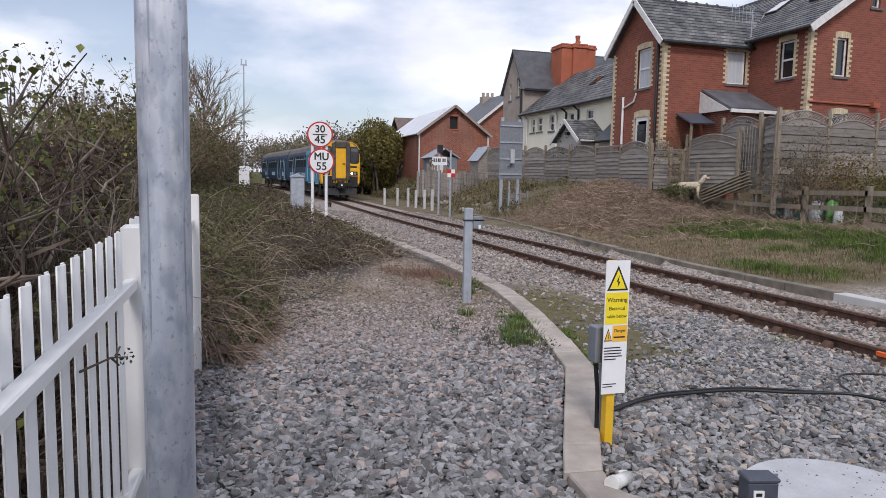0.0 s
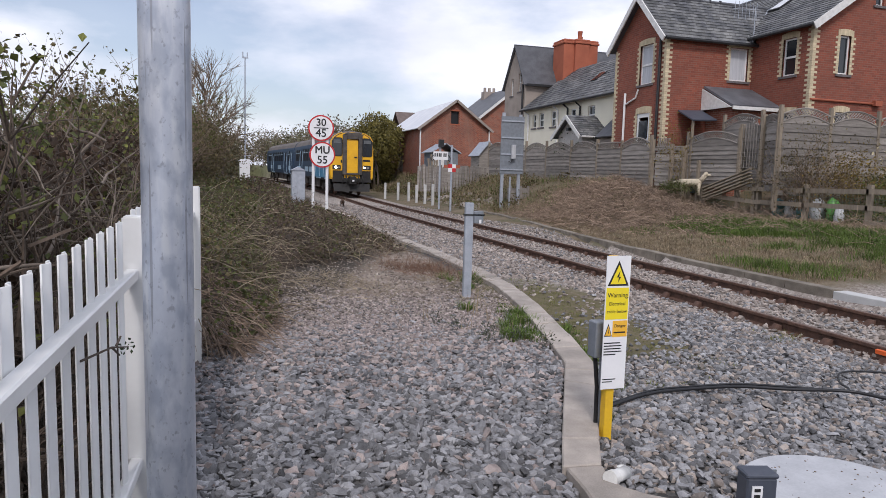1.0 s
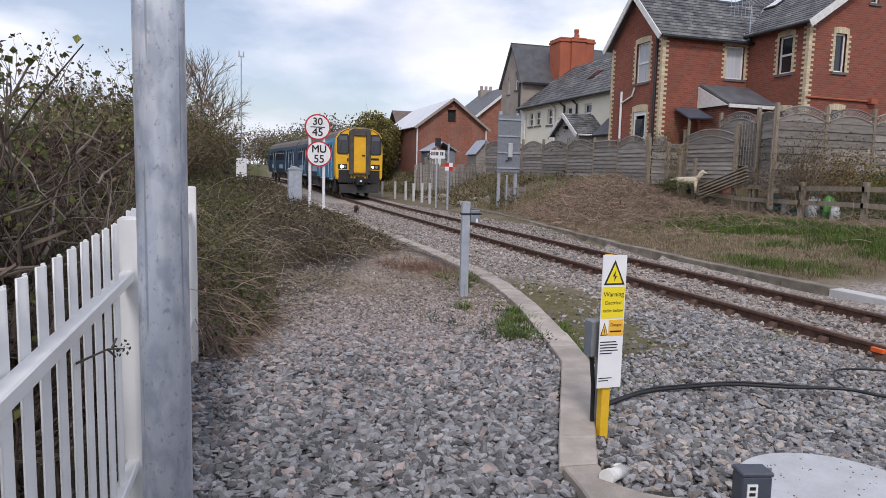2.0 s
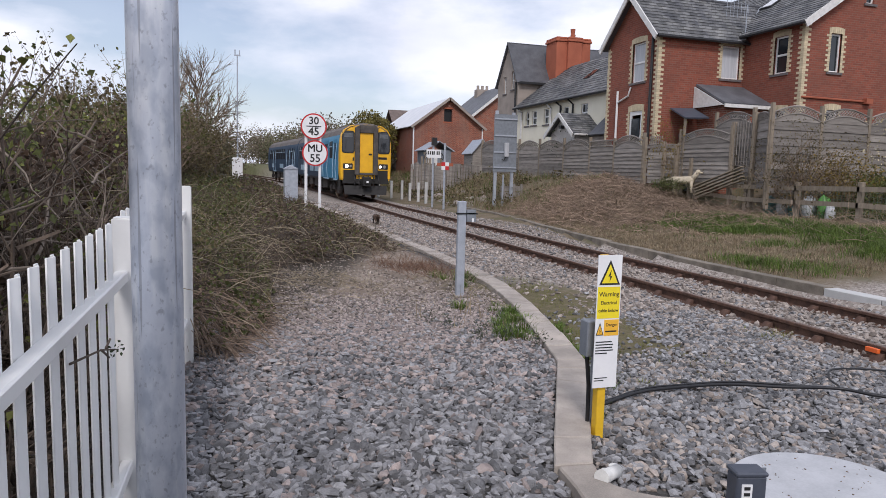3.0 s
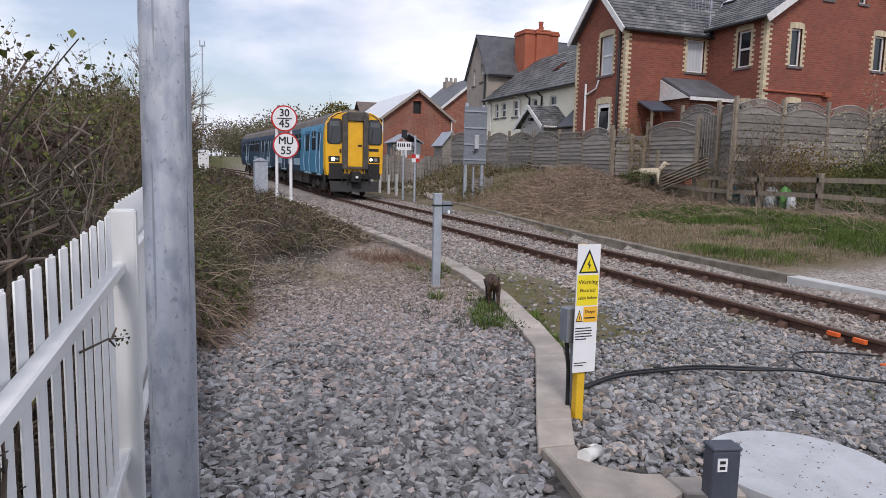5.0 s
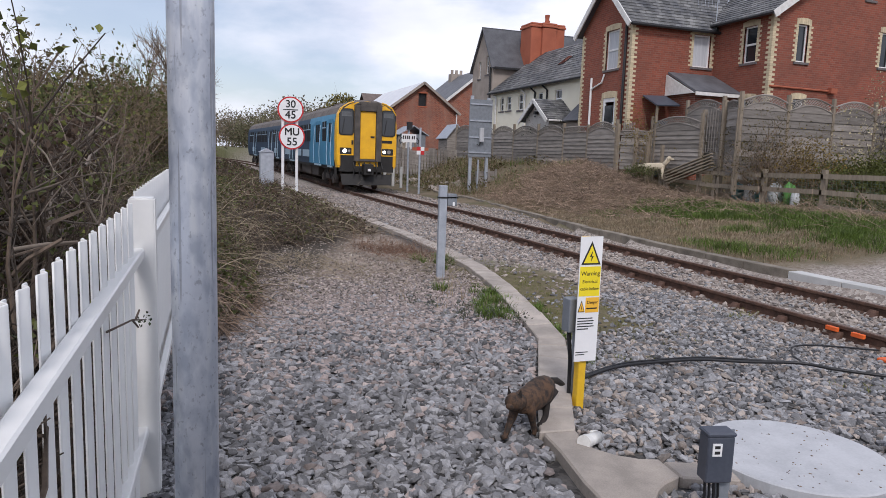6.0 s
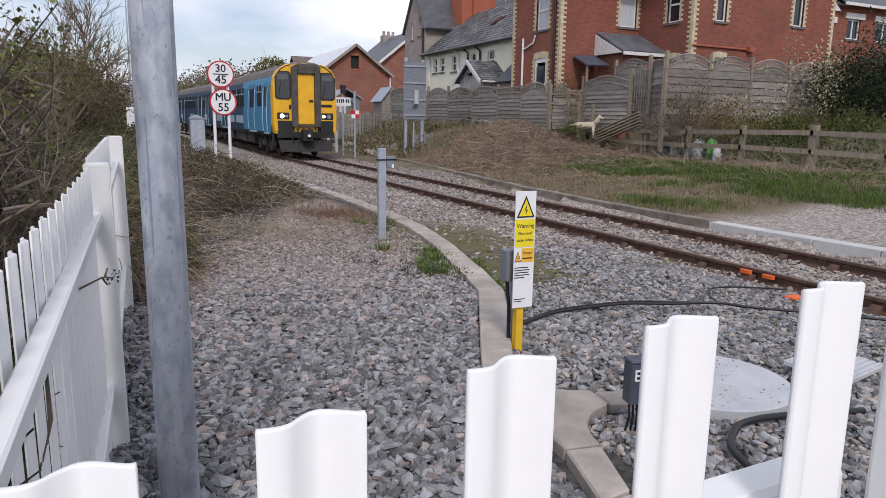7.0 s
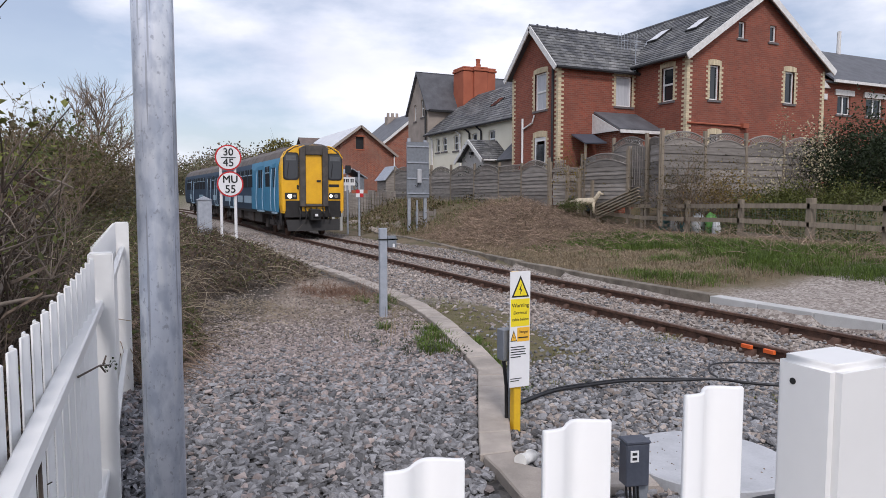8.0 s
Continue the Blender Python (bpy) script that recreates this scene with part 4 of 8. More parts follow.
part("gutter", Mesh().tube([(w_eave[0] - 0.04, hy0 - ov, w_eave[1] - 0.06), (w_eave[0] - 0.04, wy0 - 0.1, w_eave[1] - 0.06)], 0.055, 8), M_DARK, roof, "black gutter")
part("gutter", Mesh().tube([(wx0 - 0.25, s_eave[0] - 0.04, s_eave[1] - 0.06), (hx0, s_eave[0] - 0.04, s_eave[1] - 0.06)], 0.055, 8), M_DARK, wroof, "black gutter")
part("downpipe", Mesh().tube([(wx0 - 0.05, 22.0, 7.0), (wx0 - 0.05, 22.0, 2.0)], 0.05, 8), M_DARK, house, "black downpipe")
part("waste_pipe", Mesh().tube([(wx0 - 0.05, 24.2, 1.9), (wx0 - 0.05, 24.2, 5.0)], 0.045, 8).tube([(wx0 - 0.05, 24.2, 4.55), (wx0 - 0.05, 23.45, 4.75), (wx0 - 0.05, 23.3, 5.05)], 0.035, 8), M_UPVC, house, "pale plastic waste pipe")
for y0, z0 in ((20.2, 8.9), (22.4, 8.9), (24.4, 8.9)):
    f0 = (z0 - w_eave[1]) / (top - w_eave[1])
    f1 = f0 - 0.2
    q = [(w_eave[0] + (HX - w_eave[0]) * f, y, w_eave[1] + (top - w_eave[1]) * f) for f, y in ((f1, y0), (f1, y0 + 0.62), (f0, y0 + 0.62), (f0, y0))]
    up = Vector((-slope, 0, 1)).normalized() * 0.09
    sk = Mesh()
    roof_slab(sk, [Vector(p) + up for p in q], 0.1)
    sky_light = part("rooflight", sk, M_DARK, roof)
    gq = [Vector(p) + up * 1.06 for p in q]
    mid = sum(gq, Vector()) / 4
    part("pane", roof_slab(Mesh(), [mid + (p - mid) * 0.84 for p in gq], 0.01), M_METALROOF if y0 < 24 else M_GLASS, sky_light)
part("aerial", Mesh().tube([(hx0 - 0.1, wy0 - 0.1, 6.9), (hx0 - 0.1, wy0 - 0.1, 8.1)], 0.02, 6).tube([(hx0 - 1.1, wy0 - 0.1, 7.95), (hx0 + 0.15, wy0 - 0.1, 8.0)], 0.012, 5), M_GALV_FAR, house)
for i in range(7):
    x = hx0 - 1.0 + 0.16 * i
    part("aerial_rod", Mesh().tube([(x, wy0 - 0.1, 7.6), (x, wy0 - 0.1, 8.25)], 0.008, 4), M_GALV_FAR, house)
# slate-roofed porch in the corner
po = Mesh()
wall(po, 1, 20.25, 16.7, hx0, G0, 4.3, 0.2, [(16.95, 17.75, 2.2, 3.95)])
wall(po, 0, 16.7, 20.45, wy0, G0, 4.3, 0.2, [])
porch = part("porch", po, M_BRICK_OLD, house, "small brick back porch with a slate roof")
pr = Mesh()
roof_slab(pr, [(16.5, 20.0, 4.3), (18.59, 20.0, 4.3), (18.59, 21.6, 5.1), (16.5, 21.6, 5.1)])
part("porch_roof", pr, M_SLATEM, porch)
part("verge", Mesh().add([(16.52, 20.05, 4.22), (16.52, 21.66, 4.22), (16.52, 21.66, 5.0), (16.46, 20.05, 4.22), (16.46, 21.66, 4.22), (16.46, 21.66, 5.0)], [(0, 1, 2), (5, 4, 3), (0, 3, 4, 1), (1, 4, 5, 2), (2, 5, 3, 0)]), M_FASCIA, porch)
part("fascia", Mesh().box(16.5, 18.55, 19.97, 20.02, 4.14, 4.26), M_FASCIA, porch)
window(porch, 1, 20.25, 16.95, 17.75, 2.6, 3.95, style="pair", jambs=False)
# lean-to with a dark sheet roof
part("lean_to_roof", roof_slab(Mesh(), [(15.45, 20.7, 3.78), (16.45, 20.7, 3.82), (16.45, 21.6, 4.22), (15.45, 21.6, 4.18)], 0.05), M_DKBOX, house, "dark sheet roof over a garden store")
part("lean_to_post", Mesh().box(15.5, 15.57, 20.78, 20.85, 1.0, 3.78), M_WOODP, house)
part("pipe_run", Mesh().tube([(18.62, hy0 - 0.05, 4.5), (21.4, hy0 - 0.05, 4.48)], 0.035, 6).box(21.35, 21.65, hy0 - 0.18, hy0 - 0.02, 4.4, 4.58), M_TERRA, house)

# ---- houses beyond to the east ----
east = thing("east_house", (30.0, 22.0, G0), "red brick house with white window heads, seen past the gable", "house")
em = Mesh()
e_h = [(27.25, 28.05, 5.35, 6.1), (29.0, 29.9, 5.5, 6.35), (31.0, 32.2, 5.5, 6.35)]
wall(em, 1, 20.3, 26.9, 38.0, G0, 7.0, 0.3, e_h)
wall(em, 0, 26.9, 20.6, 26.0, G0, 7.0, 0.3, [])
wall(em, 0, 37.7, 20.6, 26.0, G0, 7.0, 0.3, [])
wall(em, 1, 25.7, 27.2, 37.7, G0, 7.0, 0.3, [])
ew = part("wall", em, M_BRICK, east)
for h in e_h:
    window(east, 1, 20.3, *h, style="pair", jambs=False)
    part("lintel", Mesh().box(h[0] - 0.2, h[1] + 0.2, 20.24, 20.32, h[3] + 0.004, h[3] + 0.25), M_FASCIA, east)
er = Mesh()
roof_slab(er, [(28.2, 19.9, 6.95), (38.2, 19.9, 6.95), (38.2, 23.2, 9.1), (29.6, 23.2, 9.1)])
roof_slab(er, [(28.2, 26.4, 6.95), (38.2, 26.4, 6.95), (38.2, 23.2, 9.1), (29.6, 23.2, 9.1)])
roof_slab(er, [(26.6, 22.9, 8.0), (29.4, 22.9, 8.0), (28.6, 20.0, 6.85), (28.3, 20.0, 6.85)])
part("roof", er, M_SLATEM, east)
part("gable_infill", Mesh().add([(26.6, 20.2, 6.6), (28.4, 20.2, 6.6), (26.6, 20.2, 7.9), (26.6, 20.28, 6.6), (28.4, 20.28, 6.6), (26.6, 20.28, 7.9)], [(0, 1, 2), (5, 4, 3), (0, 3, 4, 1), (1, 4, 5, 2), (2, 5, 3, 0)]), M_FASCIA, east)
part("gutter", Mesh().box(28.2, 38.2, 19.84, 19.92, 6.82, 6.94), M_FASCIA, east)
part("flue", Mesh().tube([(33.0, 23.2, 9.0), (33.0, 23.2, 10.2)], 0.1, 8), M_FASCIA, east)

# ---- cream terrace ----
terrace = thing("cream_terrace", (17.0, 32.0, G0), "cream rendered terrace with a slate roof and black pipes", "house")
c_holes = [(35.56, 36.04, 4.35, 5.12), (34.57, 35.18, 4.35, 5.12), (33.1, 33.69, 4.3, 5.12), (30.9, 31.5, 4.25, 5.05), (29.0, 29.67, 4.2, 5.05), (26.6, 27.2, 4.0, 5.1)]
tm = Mesh()
wall(tm, 0, 16.2, 25.2, 37.3, G0, 5.45, 0.3, c_holes)
wall(tm, 0, 22.0, 25.2, 37.3, G0, 5.45, 0.3, [])
wall(tm, 1, 25.2, 16.5, 22.0, G0, 5.45, 0.3, [])
tw = part("wall", tm, M_CREAM, terrace)
for h in c_holes:
    window(terrace, 0, 16.2, *h, jambs=False)
tr = Mesh()
roof_slab(tr, [(15.95, 25.2, 5.42), (15.95, 37.3, 5.42), (19.2, 37.3, 7.95), (19.2, 25.2, 7.95)])
roof_slab(tr, [(22.5, 25.2, 5.42), (22.5, 37.3, 5.42), (19.2, 37.3, 7.95), (19.2, 25.2, 7.95)])
tro = part("roof", tr, M_SLATEM, terrace)
sm = Mesh()
slates(sm, (15.95, 25.2, 5.42), (15.95, 37.3, 5.42), (19.2, 25.2, 7.95), (19.2, 37.3, 7.95), 16, 34, seed=6)
tagged(part("slates", sm, M_SLATEI, tro), kind="stuff")
part("gutter", Mesh().tube([(15.9, 25.4, 5.38), (15.9, 37.2, 5.38)], 0.06, 6), M_DARK, tro)
for y in (30.6, 31.9, 33.0, 36.7):
    part("downpipe", Mesh().tube([(15.9, y, 5.4), (16.13, y - 0.25, 5.1), (16.13, y - 0.25, 1.8)], 0.05, 6), M_DARK if y < 32.5 else M_FASCIA, terrace)
for y in (28.0, 31.0):
    part("rooflight", roof_slab(Mesh(), [(17.3, y, 6.55), (17.3, y + 0.6, 6.55), (17.9, y + 0.6, 7.02), (17.9, y, 7.02)], 0.03), M_GLASS, tro)
part("chimney", Mesh().box(18.9, 19.9, 31.0, 31.9, 7.6, 8.6).box(18.85, 19.95, 30.95, 31.95, 8.6, 8.72), M_TERRA, terrace)
lean = thing("rear_extension", (16.0, 30.0, G0), "small rendered rear extension with a pitched slate roof", "outbuilding")
lm = Mesh()
wall(lm, 1, 27.7, 15.05, 16.19, G0, 3.6, 0.15, [])
wall(lm, 1, 29.9, 15.05, 16.19, G0, 3.6, 0.15, [])
wall(lm, 0, 14.9, 27.7, 30.05, G0, 3.6, 0.15, [])
lm.add([(14.9, 27.7, 3.6), (14.9, 30.05, 3.6), (14.9, 28.85, 4.36), (15.05, 27.7, 3.6), (15.05, 30.05, 3.6), (15.05, 28.85, 4.36)], [(0, 2, 1), (3, 4, 5), (0, 3, 5, 2), (1, 2, 5, 4), (0, 1, 4, 3)])
part("wall", lm, mat("grey_render", (0.52, 0.50, 0.47), (0.40, 0.38, 0.36), 0.9, scale=2, fine=40, bump=0.2), lean, "pale grey rendered gable")
lr = Mesh()
roof_slab(lr, [(14.65, 27.45, 3.52), (16.19, 27.45, 3.52), (16.19, 28.85, 4.5), (14.65, 28.85, 4.5)])
roof_slab(lr, [(14.65, 30.3, 3.52), (16.19, 30.3, 3.52), (16.19, 28.85, 4.5), (14.65, 28.85, 4.5)])
lean_roof = part("roof", lr, M_SLATEM, lean)
sm = Mesh()
slates(sm, (14.65, 27.45, 3.52), (16.19, 27.45, 3.52), (14.65, 28.85, 4.5), (16.19, 28.85, 4.5), 9, 7, seed=9)
tagged(part("slates", sm, M_SLATEI, lean_roof), kind="stuff")
part("bargeboard", beam(Mesh(), (14.62, 27.42, 3.42), (14.62, 28.85, 4.42), 0.05, 0.17), M_FASCIA, lean)
part("bargeboard", beam(Mesh(), (14.62, 30.33, 3.42), (14.62, 28.85, 4.42), 0.05, 0.17), M_FASCIA, lean)
part("gutter", Mesh().tube([(14.7, 27.38, 3.46), (16.18, 27.38, 3.46)], 0.045, 6), M_FASCIA, lean)
part("wall_lamp", Mesh().box(14.72, 14.9, 28.75, 28.95, 3.78, 3.92), M_DARK, lean)
ext2 = thing("slate_extension", (15.9, 26.4, G0), "low extension with a long slate lean-to roof", "outbuilding")
part("wall", Mesh().box(15.5, 16.18, 25.3, 27.2, G0, 3.5), M_PEBBLE, ext2)
part("roof", roof_slab(Mesh(), [(15.3, 25.25, 3.45), (15.3, 27.3, 3.45), (16.18, 27.3, 4.3), (16.18, 25.25, 4.3)]), M_SLATEM, ext2)

# ---- pebbledash house with the big red chimney ----
pebble = thing("pebbledash_house", (18.0, 39.0, G0), "tall grey-brown pebbledash house with a slate roof", "house")
pm = Mesh()
p_h = [(39.3, 39.65, 6.5, 7.5), (38.1, 38.5, 6.65, 7.7), (39.3, 39.65, 3.9, 5.0), (37.9, 38.4, 3.9, 5.0)]
wall(pm, 0, 16.3, 37.5, 40.6, G0, 6.4, 0.3, p_h[2:])
zs = sorted({7.1 + 0.15 * i for i in range(16)} | {6.4, 6.5, 6.65, 7.5, 7.7})
for z0, z1 in zip(zs, zs[1:]):
    fa, fb = max(0.0, (z0 - 7.1) / 2.25), max(0.0, (z1 - 7.1) / 2.25)
    cuts = [(37.5 + 1.5 * fa, 37.5 + 1.5 * fb)]
    for h in sorted(p_h[:2]):
        if h[2] - 0.001 <= z0 and z1 <= h[3] + 0.001:
            cuts += [(h[0], h[0]), (h[1], h[1])]
    cuts.append((40.6 - 1.6 * fa, 40.6 - 1.6 * fb))
    for (p0, p1), (q0, q1) in zip(cuts[0::2], cuts[1::2]):
        pm.add([(16.3, p0, z0), (16.3, q0, z0), (16.3, q1, z1), (16.3, p1, z1), (16.6, p0, z0), (16.6, q0, z0), (16.6, q1, z1), (16.6, p1, z1)],
               [(3, 2, 1, 0), (4, 5, 6, 7), (1, 5, 4, 0), (2, 6, 5, 1), (3, 7, 6, 2), (0, 4, 7, 3)])
wall(pm, 1, 37.5, 16.6, 24.0, G0, 7.1, 0.3, [])
part("wall", pm, M_PEBBLE, pebble)
for h in p_h:
    window(pebble, 0, 16.3, *h, jambs=False)
pr = Mesh()
roof_slab(pr, [(16.15, 37.3, 6.95), (24.0, 37.3, 6.95), (24.0, 39.0, 9.5), (16.15, 39.0, 9.5)])
roof_slab(pr, [(16.15, 40.8, 6.95), (24.0, 40.8, 6.95), (24.0, 39.0, 9.5), (16.15, 39.0, 9.5)])
part("roof", pr, M_SLATEM, pebble)
part("gutter", Mesh().box(16.3, 24.0, 37.2, 37.32, 6.88, 7.0), M_DARK, pebble)
part("downpipe", Mesh().tube([(16.24, 37.7, 7.0), (16.24, 37.7, 2.0)], 0.06, 6), M_DARK, pebble)
for x0, x1, y0 in ((18.3, 19.15, 36.7), (18.95, 19.85, 36.5), (19.65, 20.5, 36.7)):
    ck = Mesh().box(x0, x1, y0, y0 + 1.4, 6.2, 9.35)
    ck.box(x0 - 0.06, x1 + 0.06, y0 - 0.06, y0 + 1.46, 9.35, 9.5)
    ck.box(x0 - 0.02, x1 + 0.02, y0 - 0.02, y0 + 1.42, 9.5, 9.62)
    chim = part("chimney", ck, M_TERRA, pebble, "broad red rendered chimney stack", bevel=0.03)
part("chimney_pot", Mesh().tube([(19.55, 37.2, 9.6), (19.55, 37.2, 9.95), (19.55, 37.2, 10.2)], [0.16, 0.12, 0.15], 10), M_TERRA, chim)
part("chimney_pot", Mesh().tube([(19.75, 37.5, 9.6), (19.75, 37.5, 9.8), (19.75, 37.5, 9.95)], [0.15, 0.12, 0.14], 10), M_TERRA, chim)

# ---- brick outbuilding with the pale roof ----
shed = thing("brick_outbuilding", (16.0, 54.0, 1.4), "old red brick outbuilding with a pale metal roof", "outbuilding")
sm = Mesh()
wall(sm, 1, 50.0, 13.4, 18.8, 1.2, 5.2, 0.3, [])
s_hole = (15.75, 16.4, 5.45, 6.4)
zs = sorted({5.2 + 1.95 * i / 14 for i in range(15)} | {5.45, 6.4})
for z0, z1 in zip(zs, zs[1:]):
    fa, fb = (z0 - 5.2) / 1.95, (z1 - 5.2) / 1.95
    edges = [(13.4 + 2.7 * fa, 13.4 + 2.7 * fb), (18.8 - 2.7 * fa, 18.8 - 2.7 * fb)]
    if z0 >= 5.449 and z1 <= 6.401:
        edges = [edges[0], (15.75, 15.75), (16.4, 16.4), edges[1]]
    for (p0, p1), (q0, q1) in zip(edges[0::2], edges[1::2]):
        sm.add([(p0, 50, z0), (q0, 50, z0), (q1, 50, z1), (p1, 50, z1), (p0, 50.3, z0), (q0, 50.3, z0), (q1, 50.3, z1), (p1, 50.3, z1)],
               [(0, 1, 2, 3), (7, 6, 5, 4), (0, 4, 5, 1), (1, 5, 6, 2), (2, 6, 7, 3), (3, 7, 4, 0)])
wall(sm, 0, 13.4, 50.3, 61.5, 1.2, 5.2, 0.3, [(55.5, 57.5, 1.2, 3.4)])
wall(sm, 0, 18.5, 50.3, 61.5, 1.2, 5.2, 0.3, [])
wall(sm, 1, 61.2, 13.7, 18.5, 1.2, 5.2, 0.3, [])
part("wall", sm, M_BRICK_OLD, shed)
# black panel set in the loft opening, painting the shade inside
part("loft_opening", Mesh().box(15.75, 16.4, 50.2, 50.25, 5.45, 6.4), M_DARK, shed, "black panel standing for the shade in the loft opening")
part("lintel", Mesh().box(15.68, 16.47, 49.97, 50.1, 6.4, 6.5), M_TERRA, shed)
part("sill", Mesh().box(15.68, 16.47, 49.97, 50.1, 5.36, 5.45), M_TERRA, shed)
part("door", Mesh().box(13.5, 13.56, 55.5, 57.5, 1.2, 3.4), M_WOODF, shed)
sr = Mesh()
roof_slab(sr, [(13.1, 49.7, 5.0), (13.1, 61.7, 5.0), (16.1, 61.7, 7.25), (16.1, 49.7, 7.25)])
part("roof", sr, M_METALROOF, shed, "pale metal roof slope")
sr = Mesh()
roof_slab(sr, [(19.1, 49.7, 5.0), (19.1, 61.7, 5.0), (16.1, 61.7, 7.25), (16.1, 49.7, 7.25)])
part("roof", sr, M_SLATEM, shed)
part("bargeboard", beam(Mesh(), (13.1, 49.66, 4.92), (16.1, 49.66, 7.17), 0.05, 0.18), M_PEBBLE, shed)
part("bargeboard", beam(Mesh(), (19.1, 49.66, 4.92), (16.1, 49.66, 7.17), 0.05, 0.18), M_PEBBLE, shed)
part("downpipe", Mesh().tube([(13.35, 49.9, 5.0), (13.35, 49.9, 1.8)], 0.05, 6), M_UPVC, shed)
part("downpipe", Mesh().tube([(18.85, 49.9, 5.0), (18.85, 49.9, 1.8)], 0.05, 6), M_UPVC, shed)

far1 = thing("gabled_house", (22.0, 57.0, 1.4), "brick house with a slate roof and chimney pots", "house")
fm = Mesh()
wall(fm, 1, 55.0, 19.4, 27.0, 1.2, 6.2, 0.3, [])
fm.add([(19.4, 55, 6.2), (27.0, 55, 6.2), (23.2, 55, 9.2), (19.4, 55.3, 6.2), (27.0, 55.3, 6.2), (23.2, 55.3, 9.2)], [(0, 1, 2), (5, 4, 3), (0, 3, 4, 1), (1, 4, 5, 2), (2, 5, 3, 0)])
wall(fm, 0, 19.4, 55.3, 63.0, 1.2, 6.2, 0.3, [])
part("wall", fm, M_BRICK_OLD, far1)
fr = Mesh()
roof_slab(fr, [(19.1, 54.7, 6.0), (19.1, 63.3, 6.0), (23.2, 63.3, 9.3), (23.2, 54.7, 9.3)])
roof_slab(fr, [(27.3, 54.7, 6.0), (27.3, 63.3, 6.0), (23.2, 63.3, 9.3), (23.2, 54.7, 9.3)])
part("roof", fr, M_SLATEM, far1)
part("bargeboard", beam(Mesh(), (19.1, 54.66, 5.9), (23.2, 54.66, 9.2), 0.05, 0.2), M_FASCIA, far1)
chs = part("chimney", Mesh().box(22.4, 23.7, 61.0, 61.8, 8.0, 9.42), M_PEBBLE, far1)
for x in (22.6, 23.05, 23.5):
    part("chimney_pot", Mesh().tube([(x, 61.4, 9.42), (x, 61.4, 9.8)], 0.14, 8), M_PEBBLE, chs)
far2 = thing("distant_house", (27.0, 95.0, 1.0), "low house with a brown tiled roof behind the outbuilding", "house")
part("wall", Mesh().box(22.0, 32.0, 92.0, 99.0, 0.5, 7.5), M_BRICK_OLD, far2)
fr = Mesh()
roof_slab(fr, [(21.8, 91.7, 7.3), (32.2, 91.7, 7.3), (32.2, 95.5, 10.2), (21.8, 95.5, 10.2)])
roof_slab(fr, [(21.8, 99.3, 7.3), (32.2, 99.3, 7.3), (32.2, 95.5, 10.2), (21.8, 95.5, 10.2)])
part("roof", fr, mat("brown_tile", (0.17, 0.13, 0.115), (0.11, 0.085, 0.075), 0.8, scale=2, fine=20), far2)
part("chimney", Mesh().box(27.2, 28.0, 95.0, 95.8, 9.5, 10.9), M_PEBBLE, far2)

# ---- white picket fences ----
PROFILE = [(-0.034, 0.000), (-0.022, 0.000), (-0.014, 0.003), (-0.006, 0.012), (0.002, 0.018), (0.010, 0.018), (0.020, 0.014), (0.029, 0.010), (0.034, 0.010)]


def smooth_line(pts, k=4):
    """The same line with k spans between two points, bent softly through them."""
    out = []
    for i in range(len(pts) - 1):
        a, b, c, d = (Vector(pts[j]) for j in (max(i - 1, 0), i, i + 1, min(i + 2, len(pts) - 1)))
        for j in range(k):
            t = j / k
            out.append(0.5 * ((2 * b) + (c - a) * t + (2 * a - 5 * b + 4 * c - d) * t * t + (3 * b - a - 3 * c + d) * t ** 3))
    return out + [Vector(pts[-1])]


def picket(host, z0, z1):
    """A moulded picket with a softly S-shaped section, seen from its front at -y; its top edge is a little rounded."""
    t = 0.006
    front_line = [(p.x, p.y) for p in smooth_line(PROFILE)]
    ring = front_line + [(x, y + t) for x, y in reversed(front_line)]
    n, k = len(ring), len(front_line)
    mid = [(x, y + t / 2) for x, y in front_line]
    inner = [(x * 0.985, y + (my - y) * 0.45) for (x, y), my in zip(ring, [m[1] for m in mid] + [m[1] for m in reversed(mid)])]
    mb = Mesh()
    mb.v = [(x, y, z0) for x, y in ring] + [(x, y, z1 - 0.0015) for x, y in ring] + [(x, y, z1) for x, y in inner]
    mb.f = [(i, (i + 1) % n, n + (i + 1) % n, n + i) for i in range(n)] + [(n + i, n + (i + 1) % n, 2 * n + (i + 1) % n, 2 * n + i) for i in range(n)]
    for i in range(k - 1):
        mb.f.append((2 * n + i, 2 * n + i + 1, 2 * n + n - 2 - i, 2 * n + n - 1 - i))
    mb.m = [0] * len(mb.f)
    return part("picket", mb, M_WHITE, host, at=(0, 0, 0), smooth=True)


side_fence = thing("picket_fence", (-0.43, 3.0, 0.0), "white moulded picket fence with box rails beside the hedge", "fence")
first = picket(side_fence, 0.0, 1.30)
WIDE = (1.42, 1.05, 1.0)
y = 0.080
while y < 3.0:
    x, z = -0.646 + 0.066 * y, 1.253 + 0.0536 * y
    if y < 0.1:
        first.location, first.rotation_euler, first.scale = (x + 0.43, y - 3.0, z - 1.30), (0, 0, radians(-94.5)), WIDE
    else:
        share(first, (x + 0.43, y - 3.0, z - 1.30), side_fence, radians(-94.5), WIDE)
    y += 0.1415
y = 3.36
while y < 5.75:
    f = (y - 3.2) / 2.65
    share(first, (-0.038 + 0.07 * f, y - 3.0, 0.13 + 0.05 * f), side_fence, radians(-91.5), WIDE)
    y += 0.1415


def rail_box(host, a, b, w=0.055, h=0.05):
    part("fence_rail", beam(Mesh(), a, b, w, h), M_WHITE, host, bevel=0.006)


